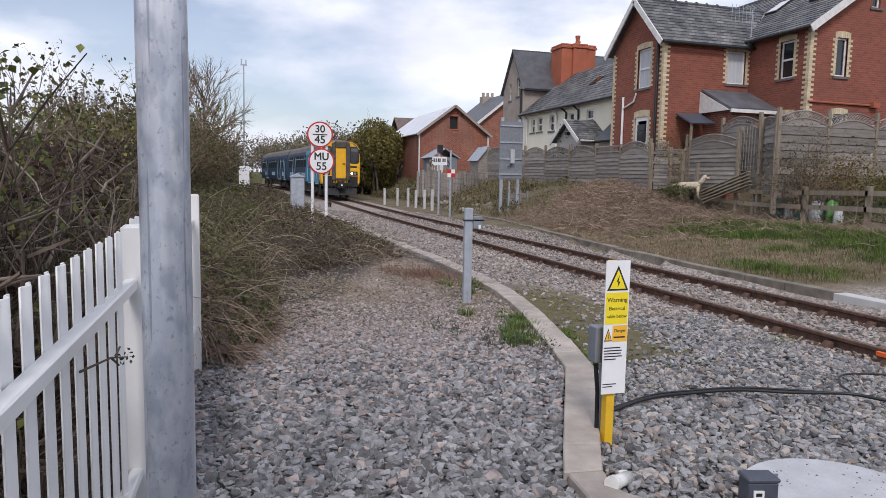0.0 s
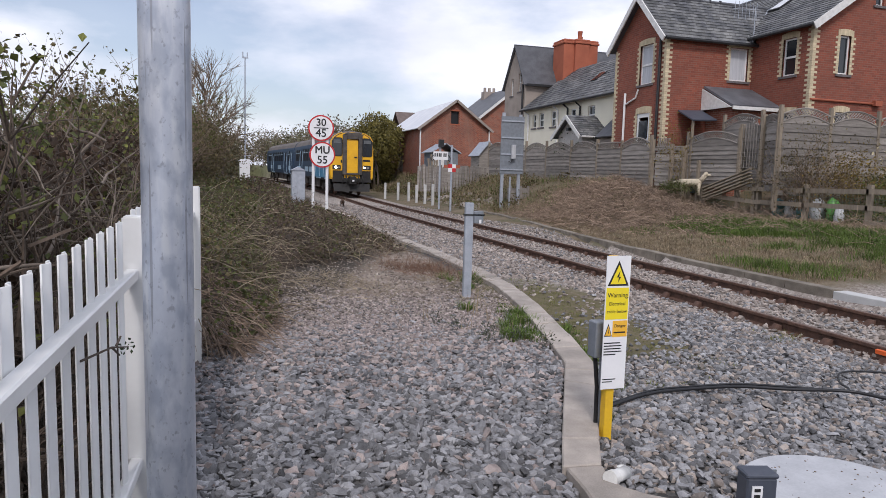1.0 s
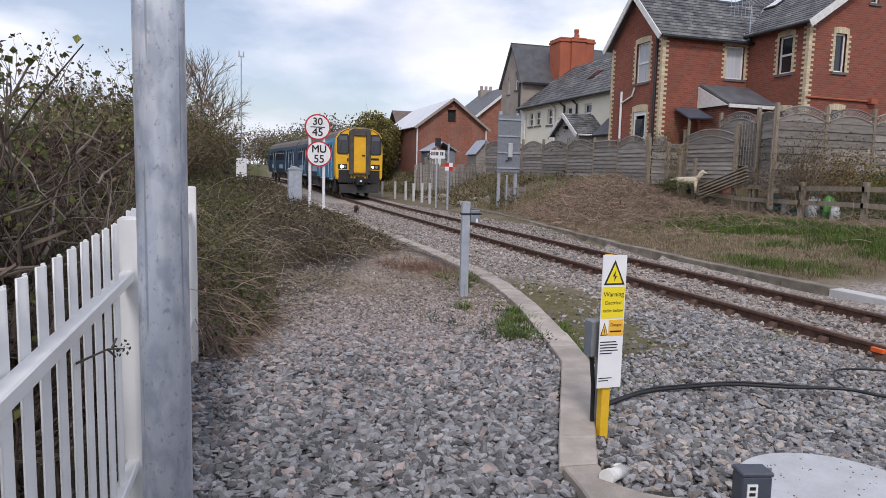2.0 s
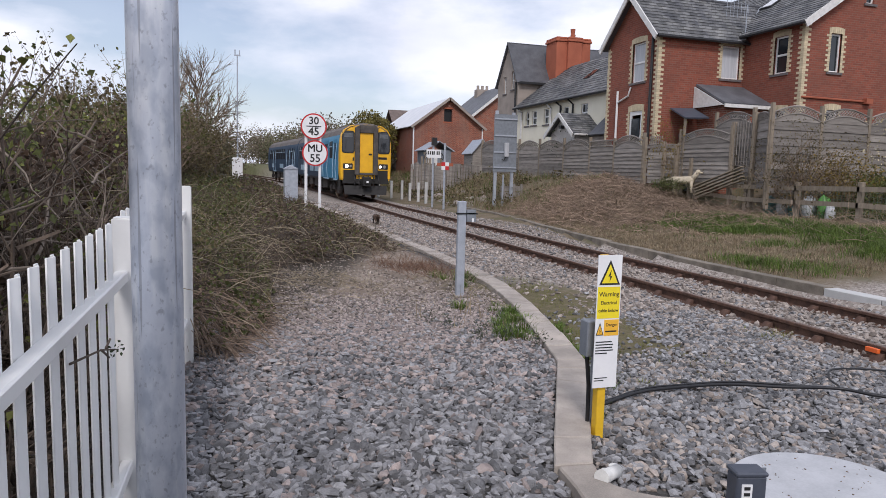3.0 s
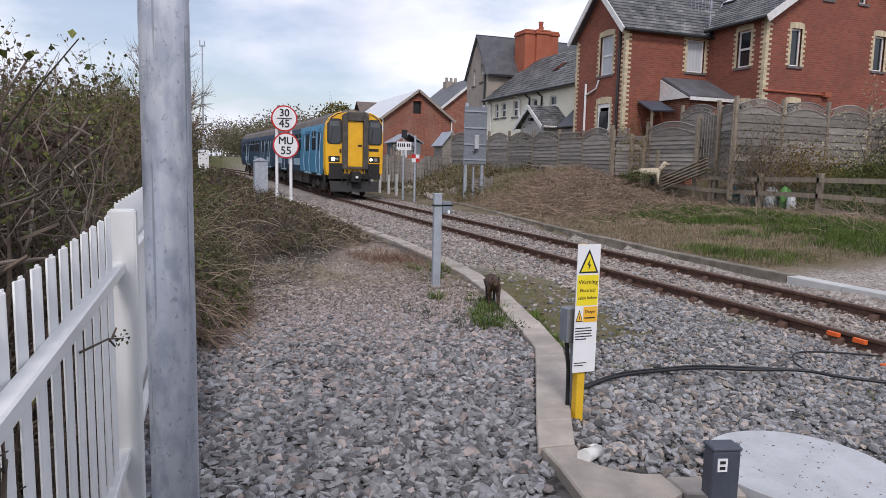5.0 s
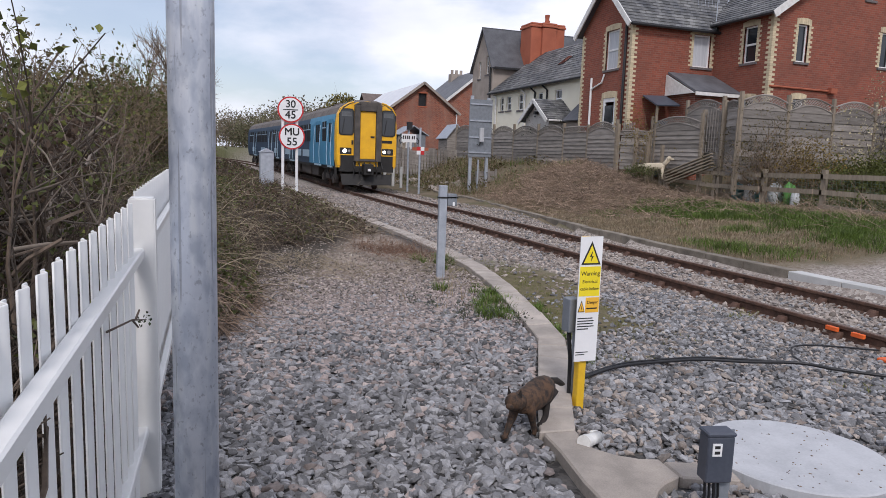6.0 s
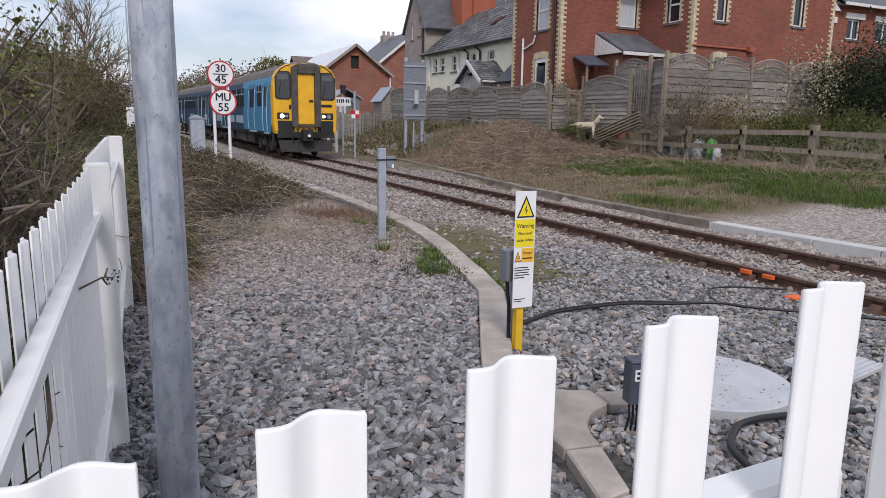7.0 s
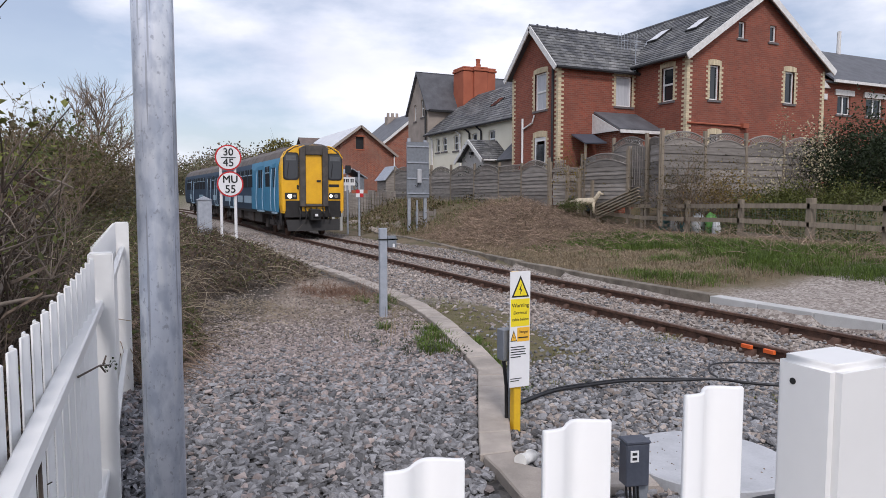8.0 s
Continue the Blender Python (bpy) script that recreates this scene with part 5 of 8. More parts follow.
rail_box(side_fence, (-0.546, -0.02, 1.083), (-0.428, 3.13, 1.168), 0.05, 0.05)
rail_box(side_fence, (-0.552, -0.02, 0.27), (-0.428, 3.13, 0.33), 0.05, 0.05)
rail_box(side_fence, (-0.405, 3.25, 1.18), (-0.335, 5.88, 1.25), 0.036, 0.05)
rail_box(side_fence, (-0.405, 3.25, 0.31), (-0.335, 5.88, 0.36), 0.036, 0.05)


def fence_post(host, x0, x1, y0, y1, z1, hole=False):
    p = part("fence_post", Mesh().box(x0, x1, y0, y1, 0.0, z1), M_WHITE, host, bevel=0.007, segs=6, smooth="edges")
    if hole:
        # a black disc on the solid post paints the hole's dark inside
        part("bolt_hole", Mesh().tube([(x0 + 0.022, y0 - 0.0015, z1 - 0.022), (x0 + 0.022, y0 + 0.004, z1 - 0.022)], 0.0045, 10), M_INK, p)
    return p


fence_post(side_fence, -0.466, -0.355, 3.13, 3.25, 1.416)
fence_post(side_fence, -0.392, -0.280, 5.88, 6.0, 1.476)

front_fence = thing("picket_fence", (0.0, -0.04, 0.0), "white moulded picket fence across the end of the path", "fence")
front = [(-0.48, -0.012, 1.435), (-0.348, -0.015, 1.44), (-0.215, -0.02, 1.45), (-0.080, -0.03, 1.471), (0.055, -0.045, 1.489), (0.187, -0.068, 1.509)]
for x, y, z in front:
    p = picket(front_fence, 0.08, z)
    p.location, p.rotation_euler = (x, y + 0.04 - 0.012, 0.0), (0, 0, radians(-8))
for i in range(9):
    p = picket(front_fence, 0.08, 1.54)
    p.location, p.rotation_euler = (0.50 + 0.132 * i, -0.115 - 0.022 * i + 0.04, 0.0), (0, 0, radians(-9))
rail_box(front_fence, (-0.568, 0.020, 1.25), (0.282, -0.022, 1.298), 0.045, 0.05)
rail_box(front_fence, (-0.568, 0.020, 0.31), (0.282, -0.022, 0.33), 0.045, 0.05)
rail_box(front_fence, (0.37, -0.06, 1.31), (1.6, -0.25, 1.35), 0.045, 0.05)
rail_box(front_fence, (0.368, -0.08, 0.36), (1.6, -0.27, 0.38), 0.045, 0.05)
fp = fence_post(front_fence, 0.286, 0.372, -0.12, -0.055, 1.531)
# no real hole: black disc, its colour stands for the shade within
part("bolt_hole", Mesh().tube([(0.2855, -0.0755, 1.5075), (0.29, -0.0755, 1.5075)], 0.0032, 14), M_INK, fp)
fence_post(front_fence, -0.665, -0.57, -0.085, 0.015, 1.42)

# ---- steel pole ----
pole = thing("steel_pole", (-0.189, 2.05, 0.0), "thick galvanised steel pole with scuffed zinc coating", "pole")
part("shaft", Mesh().tube([(-0.189, 2.05, -0.2), (-0.189, 2.05, 5.2)], 0.068, 40), M_GALV, pole, smooth=True)

# ---- warning sign on the yellow post ----
def bars(host, x0, x1, y, z, h, rows, gap, seed, mats=M_INK, last=0.6):
    """Lines of small print too fine to read, as plain bars on a south-facing plate."""
    rng = random.Random(seed)
    for i in range(rows):
        w = (x1 - x0) * (rng.uniform(0.75, 1.0) if i < rows - 1 else last)
        part("print_line", Mesh().box(x0, x0 + w, y - 0.0014, y - 0.0004, z - i * gap - h, z - i * gap), mats, host)


def lettering(host, words, x, y, z, size, mats=M_INK, rz=0.0, align="CENTER", depth=0.0006, name="lettering", name_label=""):
    """Raised words on a face that looks to -y."""
    cu = bpy.data.curves.new(name, "FONT")
    cu.body, cu.size, cu.align_x, cu.align_y, cu.extrude, cu.offset = words, size, align, "CENTER", depth, 0.0
    cu.bevel_depth, cu.bevel_resolution = size * (0.022 if words == "MU" else 0.012 if size > 0.2 else 0.006), 0
    tmp = bpy.data.objects.new(name, cu)
    scene.collection.objects.link(tmp)
    me = bpy.data.meshes.new_from_object(tmp.evaluated_get(bpy.context.evaluated_depsgraph_get()))
    bpy.data.objects.remove(tmp)
    me.materials.clear()
    me.materials.append(mats)
    o = new(name, me)
    o.rotation_euler = (radians(90), 0, radians(rz))
    o.location = Vector((x, y, z)) - base(host)
    o.parent = host
    return o


sign = thing("warning_sign", (2.235, 3.66, 0.0), "white and yellow buried cable warning plate on a yellow post", "sign")
part("post", Mesh().box(2.205, 2.262, 3.64, 3.70, -0.1, 1.16), M_YPOST, sign, bevel=0.004)
plate = part("plate", Mesh().box(2.1535, 2.3195, 3.62, 3.6255, 0.33, 1.165), M_SIGNW, sign, "white warning plate")
px = 2.2375
py = 3.62


def flat(mb, pts, y0, y1):
    n = len(pts)
    return mb.add([(x, y0, z) for x, z in pts] + [(x, y1, z) for x, z in pts], [tuple(range(n)), tuple(reversed(range(n, 2 * n)))] + [(i, n + i, n + (i + 1) % n, (i + 1) % n) for i in range(n)])


def triangle(host, x, z, w, h, yellow):
    part("symbol_border", flat(Mesh(), [(x - w / 2, z), (x + w / 2, z), (x, z + h)], py - 0.0016, py - 0.0004), M_INK, host)
    part("symbol_field", flat(Mesh(), [(x - w * 0.38, z + h * 0.07), (x + w * 0.38, z + h * 0.07), (x, z + h * 0.83)], py - 0.0026, py - 0.0017), yellow, host)
    part("symbol_bolt", flat(Mesh(), [(x - w * 0.02, z + h * 0.13), (x + w * 0.10, z + h * 0.36), (x + w * 0.01, z + h * 0.36), (x + w * 0.06, z + h * 0.62), (x - w * 0.09, z + h * 0.34), (x, z + h * 0.34)], py - 0.0036, py - 0.0027), M_INK, host)


triangle(plate, px, 0.98, 0.145, 0.155, M_YELLOW)
part("yellow_panel", Mesh().box(2.159, 2.314, py - 0.0016, py - 0.0004, 0.771, 0.968), M_YELLOW, plate)
lettering(plate, "Warning", px, py - 0.002, 0.921, 0.040)
lettering(plate, "Electrical", px, py - 0.002, 0.868, 0.031)
lettering(plate, "cable below", px, py - 0.002, 0.82, 0.029)
part("amber_panel", Mesh().box(2.214, 2.316, py - 0.0016, py - 0.0004, 0.661, 0.762), M_AMBER, plate)
lettering(plate, "Danger", 2.265, py - 0.002, 0.729, 0.027)
part("print_line", Mesh().box(2.222, 2.302, py - 0.0024, py - 0.0018, 0.684, 0.693), M_INK, plate)
triangle(plate, 2.185, 0.665, 0.053, 0.08, M_AMBER)
bars(plate, 2.161, 2.30, py, 0.626, 0.007, 5, 0.018, 3)
bars(plate, 2.161, 2.275, py, 0.396, 0.006, 2, 0.016, 4)
jb = thing("junction_box", (2.185, 3.78, 0.0), "grey cable junction box fixed behind the warning sign", "junction box")
part("box_body", Mesh().box(2.16, 2.25, 3.72, 3.82, 0.50, 0.73), M_GREYBOX, jb, bevel=0.006)
part("conduit", Mesh().tube([(2.19, 3.77, 0.51), (2.215, 3.77, 0.30), (2.22, 3.77, 0.0), (2.24, 3.8, -0.03)], 0.014, 8), M_CABLE, jb)
part("mount", Mesh().box(2.24, 2.262, 3.70, 3.80, 0.0, 0.62), M_GALV_FAR, jb)

# ---- grey post with a small box ----
gp = thing("grey_post", (2.93, 8.42, 0.0), "slim galvanised post with a small grey box strapped on", "post")
part("post", Mesh().box(2.875, 2.985, 8.39, 8.45, -0.1, 1.27), M_GALV_FAR, gp, bevel=0.006)
part("strap", Mesh().box(2.865, 3.14, 8.38, 8.46, 1.10, 1.12), M_DARK, gp)
bxp = part("box_body", Mesh().box(2.99, 3.12, 8.38, 8.46, 1.0, 1.16), M_GREYBOX, gp, bevel=0.006)
part("tag", Mesh().box(3.06, 3.09, 8.375, 8.379, 1.0, 1.05), M_SIGNW, bxp)

# ---- round cover, bollard box, cables, pipe ----
cover = thing("inspection_cover", (COVER[0], COVER[1], 0.0), "large round grey chamber cover sprinkled with grit", "manhole cover")
part("lid", Mesh().tube([(COVER[0], COVER[1], -0.02), (COVER[0], COVER[1], 0.045), (COVER[0], COVER[1], 0.052)], [0.5, 0.5, 0.49], 48), M_SLAB, cover, smooth=False)
rg = random.Random(8)
grit = Mesh()
for i in range(150):
    a, r = rg.uniform(0, 6.28), 0.46 * math.sqrt(rg.random())
    s = rg.uniform(0.002, 0.007)
    if noise.noise((math.cos(a) * r * 5, math.sin(a) * r * 5, 2)) > -0.1:
        grit.ball((COVER[0] + r * math.cos(a), COVER[1] + r * math.sin(a), 0.053), (s, s * rg.uniform(0.5, 1.5), s * 0.5), seg=5, rings=3)
tagged(part("grit", grit, M_TWIG, cover), kind="stuff")
bb = thing("bollard_box", (2.05, 2.22, 0.0), "small dark blue-grey equipment box on a short stake", "equipment box")
bbm = pose(2.10, 2.235, -0.02, 0, 0, -14)
part("box_body", Mesh().box(-0.065, 0.065, -0.045, 0.045, 0.20, 0.425, m=bbm).box(-0.07, 0.07, -0.05, 0.05, 0.425, 0.445, m=bbm), M_DKBOX, bb, bevel=0.006)
part("back_plate", Mesh().box(0.045, 0.11, 0.046, 0.052, 0.12, 0.425, m=bbm), M_GREYBOX, bb)
lab = part("label_plate", Mesh().box(-0.045, 0.0, -0.0522, -0.0515, 0.335, 0.395, m=bbm).box(-0.045, 0.0, -0.0515, -0.046, 0.335, 0.395, m=bbm), M_SIGNW, bb)
part("print_line", Mesh().box(-0.036, -0.010, -0.054, -0.0525, 0.372, 0.386, m=bbm), M_INK, lab)
part("print_line", Mesh().box(-0.036, -0.010, -0.054, -0.0525, 0.346, 0.360, m=bbm), M_INK, lab)
part("stake", Mesh().box(0.03, 0.08, 0.0, 0.045, -0.05, 0.22, m=bbm), M_GREYBOX, bb)
for i in range(4):
    a = -0.045 + 0.022 * i
    part("cable_tail", Mesh().tube([bbm @ Vector((a, 0, 0.21)), bbm @ Vector((a + 0.01, 0.005, 0.12)), bbm @ Vector((a - 0.01 + 0.012 * i, 0.02, -0.02))], 0.007, 6), M_CABLE, bb)


def cable(name, pts, r, label):
    """A limp cable lying on the stones."""
    dense = []
    pts = [Vector(p) for p in pts]
    for i in range(len(pts) - 1):
        a, b, c, d = pts[max(i - 1, 0)], pts[i], pts[i + 1], pts[min(i + 2, len(pts) - 1)]
        for k in range(6):
            t = k / 6
            dense.append(0.5 * ((2 * b) + (c - a) * t + (2 * a - 5 * b + 4 * c - d) * t * t + (3 * b - a - 3 * c + d) * t ** 3))
    dense.append(pts[-1])
    return tagged(part(name, Mesh().tube(dense, r, 7), M_CABLE, smooth=True), label, "cable")


cable("black_cable", [(2.18, 3.80, 0.02), (2.40, 4.02, 0.03), (2.66, 4.16, 0.035), (2.97, 4.27, 0.04), (3.28, 4.31, 0.035), (3.75, 4.27, 0.04), (4.16, 4.14, 0.03), (4.56, 3.99, 0.035), (4.74, 3.78, 0.03), (5.2, 3.35, 0.03), (5.7, 3.0, 0.0)], 0.013, "black rubber cable lying on the gravel")
cable("black_cable", [(2.18, 3.83, 0.03), (2.42, 4.06, 0.04), (2.70, 4.19, 0.045), (3.0, 4.30, 0.05), (3.3, 4.335, 0.045), (3.78, 4.295, 0.05), (4.2, 4.16, 0.04), (4.58, 4.02, 0.03), (4.75, 4.25, 0.02), (5.02, 4.47, 0.02), (5.4, 4.46, 0.0), (5.95, 4.35, -0.05)], 0.009, "thin black cable looping to the rail")
cable("black_cable", [(2.20, 1.2, 0.03), (2.32, 1.75, 0.05), (2.52, 1.95, 0.06), (2.72, 2.02, 0.05), (3.0, 2.0, 0.04), (3.5, 1.9, 0.02)], 0.02, "black cable bundle beside the round cover")
pipe = thing("pipe_end", (1.93, 3.03, 0.05), "short white plastic pipe end in the gravel", "pipe")
part("pipe_body", Mesh().tube([(1.86, 2.98, 0.075), (2.02, 3.09, 0.045)], 0.036, 16), M_PIPE, pipe, smooth=True)
part("collar", Mesh().tube([(1.855, 2.977, 0.076), (1.89, 3.0, 0.07)], 0.042, 16), M_PIPE, pipe)
part("broken_chip", Mesh().ball((2.02, 3.13, 0.06), (0.03, 0.02, 0.008)), M_PIPE, pipe)
tray = thing("cable_trough_lid", (3.95, 2.45, 0.0), "ribbed grey trough lid lying on the gravel", "trough lid")
tm0 = pose(3.98, 2.42, 0.07, 4, 3, 14)
part("lid", Mesh().box(-0.32, 0.32, -0.2, 0.2, -0.035, 0.0, m=tm0), M_SLAB, tray, bevel=0.004)
for i in range(9):
    part("rib", Mesh().box(-0.31, 0.31, -0.185 + i * 0.042, -0.16 + i * 0.042, 0.0, 0.008, m=tm0), M_SLAB, tray)
for i, yy in enumerate((4.68, 4.98)):
    oc = thing("orange_clip", (6.1, yy, -0.03), "bright orange plastic rail clip", "rail clip", "rail clips")
    part("clip_body", Mesh().box(6.06, 6.10, yy - 0.07, yy + 0.07, -0.02, 0.025), M_ORANGE, oc, bevel=0.004)
om = thing("orange_marker", (5.75, 4.1, -0.08), "flat orange plastic scrap on the ballast", "marker")
part("scrap", Mesh().box(5.68, 5.85, 4.05, 4.16, -0.07, -0.045), M_ORANGE, om, bevel=0.004)

# ---- speed boards ----
board = thing("speed_board", (2.28, 19.2, 0.3), "two round white speed boards with red rims on two posts", "sign")
part("post", Mesh().tube([(2.09, 19.24, 0.0), (2.09, 19.24, 3.0)], 0.042, 10), M_SIGNW, board)
part("post", Mesh().tube([(2.47, 19.24, 0.0), (2.47, 19.24, 3.0)], 0.042, 10), M_SIGNW, board)


def disc(zc, xc, words, line):
    d = part("disc", Mesh().tube([(xc, 19.17, zc), (xc, 19.195, zc)], 0.355, 40), M_SIGNRED, board, "red rim round a white disc")
    part("face", Mesh().tube([(xc, 19.164, zc), (xc, 19.1695, zc)], 0.315, 40), M_SIGNW, d)
    lettering(d, words[0], xc, 19.158, zc + (0.145 if line else 0.125), 0.28, depth=0.002)
    lettering(d, words[1], xc, 19.158, zc - 0.145, 0.30, depth=0.002)
    if line:
        part("bar", Mesh().box(xc - 0.2, xc + 0.2, 19.157, 19.163, zc - 0.012, zc + 0.012), M_INK, d)


disc(2.80, 2.29, ("30", "45"), True)
disc(2.07, 2.33, ("MU", "55"), False)
cab = thing("location_cabinet", (2.0, 23.0, 0.3), "pale grey trackside location cabinet with a pitched top", "cabinet")
part("body", Mesh().box(1.79, 2.22, 22.8, 23.25, 0.1, 1.62), M_GALV_FAR, cab, bevel=0.01)
part("top", Mesh().add([(1.76, 22.77, 1.62), (2.25, 22.77, 1.62), (2.25, 23.28, 1.62), (1.76, 23.28, 1.62), (2.0, 22.77, 1.74), (2.0, 23.28, 1.74)], [(3, 2, 1, 0), (0, 1, 4), (2, 3, 5), (1, 2, 5, 4), (3, 0, 4, 5)]), M_GALV_FAR, cab)
mast = thing("radio_mast", (0.9, 64.0, 0.5), "tall slim grey radio mast with a box at its foot", "mast")
part("mast_tube", Mesh().tube([(0.9, 64, 0.3), (0.94, 64, 6.0), (0.97, 64, 11.3)], [0.085, 0.07, 0.05], 10), M_GALV_FAR, mast)
part("head", Mesh().box(0.7, 1.24, 63.95, 64.05, 11.3, 11.42).tube([(0.78, 64, 11.4), (0.78, 64, 11.85)], 0.05, 6).tube([(1.16, 64, 11.4), (1.16, 64, 11.8)], 0.05, 6), M_GALV_FAR, mast)
part("bracket", Mesh().box(0.55, 1.3, 63.95, 64.05, 7.15, 7.22), M_GALV_FAR, mast)
part("box_body", Mesh().box(0.45, 1.35, 63.5, 64.3, 0.3, 2.45), M_SIGNW, mast, bevel=0.03)

# ---- far side of the line: boards and small posts ----
bk = thing("sign_back", (11.4, 27.4, 0.1), "back of a large grey trackside board on two posts", "sign")
part("post", Mesh().box(10.93, 11.05, 27.35, 27.45, 0.0, 4.3), M_GALV_FAR, bk)
part("post", Mesh().box(11.70, 11.82, 27.35, 27.45, 0.0, 4.25), M_GALV_FAR, bk)
pn = part("panel", Mesh().box(10.85, 11.9, 27.29, 27.33, 1.72, 4.15), M_GREYBOX, bk)
for z in (1.9, 2.55, 3.25, 3.95):
    part("stiffener", Mesh().box(10.86, 11.89, 27.25, 27.29, z - 0.03, z + 0.03), M_GALV_FAR, pn)
part("lamp_unit", Mesh().box(11.30, 11.48, 27.1, 27.25, 2.35, 2.95), M_SLAB, bk, bevel=0.02)
part("wire", Mesh().tube([(11.39, 27.2, 2.4), (11.3, 27.2, 2.2), (11.2, 27.22, 2.25)], 0.02, 6), M_CABLE, bk)
part("stake", Mesh().box(11.35, 11.41, 27.4, 27.46, 0.0, 1.6), M_GALV_FAR, bk)
st = thing("step_crib", (12.0, 28.0, 0.1), "weathered timber cribbing in the bank", "retaining wall")
for i in range(4):
    part("board", Mesh().box(11.5, 12.5, 27.9, 27.98, 0.1 + 0.26 * i, 0.32 + 0.26 * i), M_LATTICE, st)
for x in (11.55, 12.05, 12.4):
    part("post", Mesh().box(x, x + 0.09, 27.82, 27.9, 0.0, 1.2), M_LATTICE, st)
wsn = thing("trackside_notice", (9.07, 30.3, 0.1), "small white notice with dark print on a slim post", "sign")
part("post", Mesh().tube([(9.07, 30.3, 0.0), (9.07, 30.3, 3.1)], 0.05, 8), M_GALV_FAR, wsn)
nb = part("notice", Mesh().box(8.72, 9.42, 30.22, 30.25, 2.28, 2.66), M_SIGNW, wsn)
for i, x in enumerate((8.77, 8.87, 8.97, 9.05, 9.2, 9.29)):
    part("print_line", Mesh().box(x, x + 0.06, 30.214, 30.2195, 2.42, 2.58), M_INK, nb)
part("hook", Mesh().tube([(8.72, 30.2, 2.5), (8.6, 30.2, 2.36), (8.66, 30.2, 2.2), (8.74, 30.2, 2.3)], 0.025, 6), M_DARK, wsn)
part("hook", Mesh().tube([(9.42, 30.2, 2.5), (9.54, 30.2, 2.36), (9.5, 30.2, 2.2), (9.42, 30.2, 2.28)], 0.025, 6), M_DARK, wsn)
part("bracket", Mesh().box(8.98, 9.2, 30.15, 30.35, 2.85, 3.2), M_DARK, wsn)
rb = thing("marker_board", (9.12, 28.7, 0.1), "red and white chequered marker board on a white post", "sign")
part("post", Mesh().tube([(9.12, 28.7, 0.0), (9.12, 28.7, 2.9)], 0.05, 8), M_GALV_FAR, rb)
for i, (x, z) in enumerate(((8.95, 1.90), (9.12, 1.90), (8.95, 1.73), (9.12, 1.73))):
    part("square", Mesh().box(x, x + 0.17, 28.60, 28.64, z, z + 0.17), (M_SIGNRED, M_SIGNW, M_SIGNW, M_SIGNRED)[(0, 1, 1, 0)[i] if i in (0, 1) else (1, 0)[i - 2]], rb)
part("arm", Mesh().box(8.76, 9.5, 28.65, 28.68, 1.9, 2.04), M_TERRA, rb)
for i, (x, yy) in enumerate(((8.9, 41.6), (9.3, 39.8), (9.55, 38.2), (9.6, 36.6), (9.7, 35.2), (9.7, 33.7))):
    wp = tagged(part("marker_post", Mesh().box(x, x + 0.13, yy, yy + 0.13, -0.1, 1.0 + 0.05 * (i % 3)), M_CONC_NEW, bevel=0.01), "short pale concrete post beside the track", "post", "short posts beside the track")

# ---- the train ----
M_TBLUE = mat("teal_blue_paint", (0.045, 0.25, 0.42), (0.035, 0.20, 0.35), 0.5, scale=2, fine=20, bump=0.03)
M_TNAVY = mat("dark_blue_paint", (0.020, 0.055, 0.105), (0.015, 0.042, 0.085), 0.6, scale=2, fine=20, bump=0.03)
M_TPALE = mat("pale_blue_paint", (0.38, 0.52, 0.62), (0.30, 0.44, 0.55), 0.4, bump=0.03)
M_TYEL = mat("yellow_front", (0.85, 0.47, 0.015), (0.74, 0.38, 0.015), 0.42, scale=3, fine=25, bump=0.04)
M_TROOF = mat("sooty_roof", (0.17, 0.145, 0.13), (0.075, 0.062, 0.055), 0.75, scale=2, fine=20, bump=0.1)
M_TBLACK = mat("sooty_black", (0.022, 0.021, 0.021), (0.012, 0.011, 0.011), 0.7, scale=4, fine=30, bump=0.15)
M_TUNDER = mat("dirty_underframe", (0.075, 0.062, 0.055), (0.03, 0.026, 0.024), 0.85, scale=3, fine=30, bump=0.25)
M_TGANG = mat("grimy_rubber", (0.10, 0.088, 0.078), (0.05, 0.045, 0.042), 0.8, scale=4, fine=30, bump=0.2)
M_BLIND = mat("grey_blind", (0.13, 0.14, 0.15), (0.08, 0.085, 0.09), 0.7, scale=6, bump=0.05)
M_GLASS_C = glass_mat("cab_glass", (0.03, 0.034, 0.04), 0.08)
M_LAMP = glow_mat("headlight", (1.0, 0.96, 0.86), 9.0)
M_LENS = mat("unlit_lamp", (0.30, 0.28, 0.26), (0.2, 0.19, 0.18), 0.2, bump=0)
SECTION = [(1.30, 1.02), (1.36, 1.35), (1.37, 2.3), (1.35, 2.95), (1.29, 3.32), (1.12, 3.62), (0.82, 3.83), (0.42, 3.95), (0.0, 3.985)]
RING = SECTION + [(-x, z) for x, z in reversed(SECTION[:-1])]


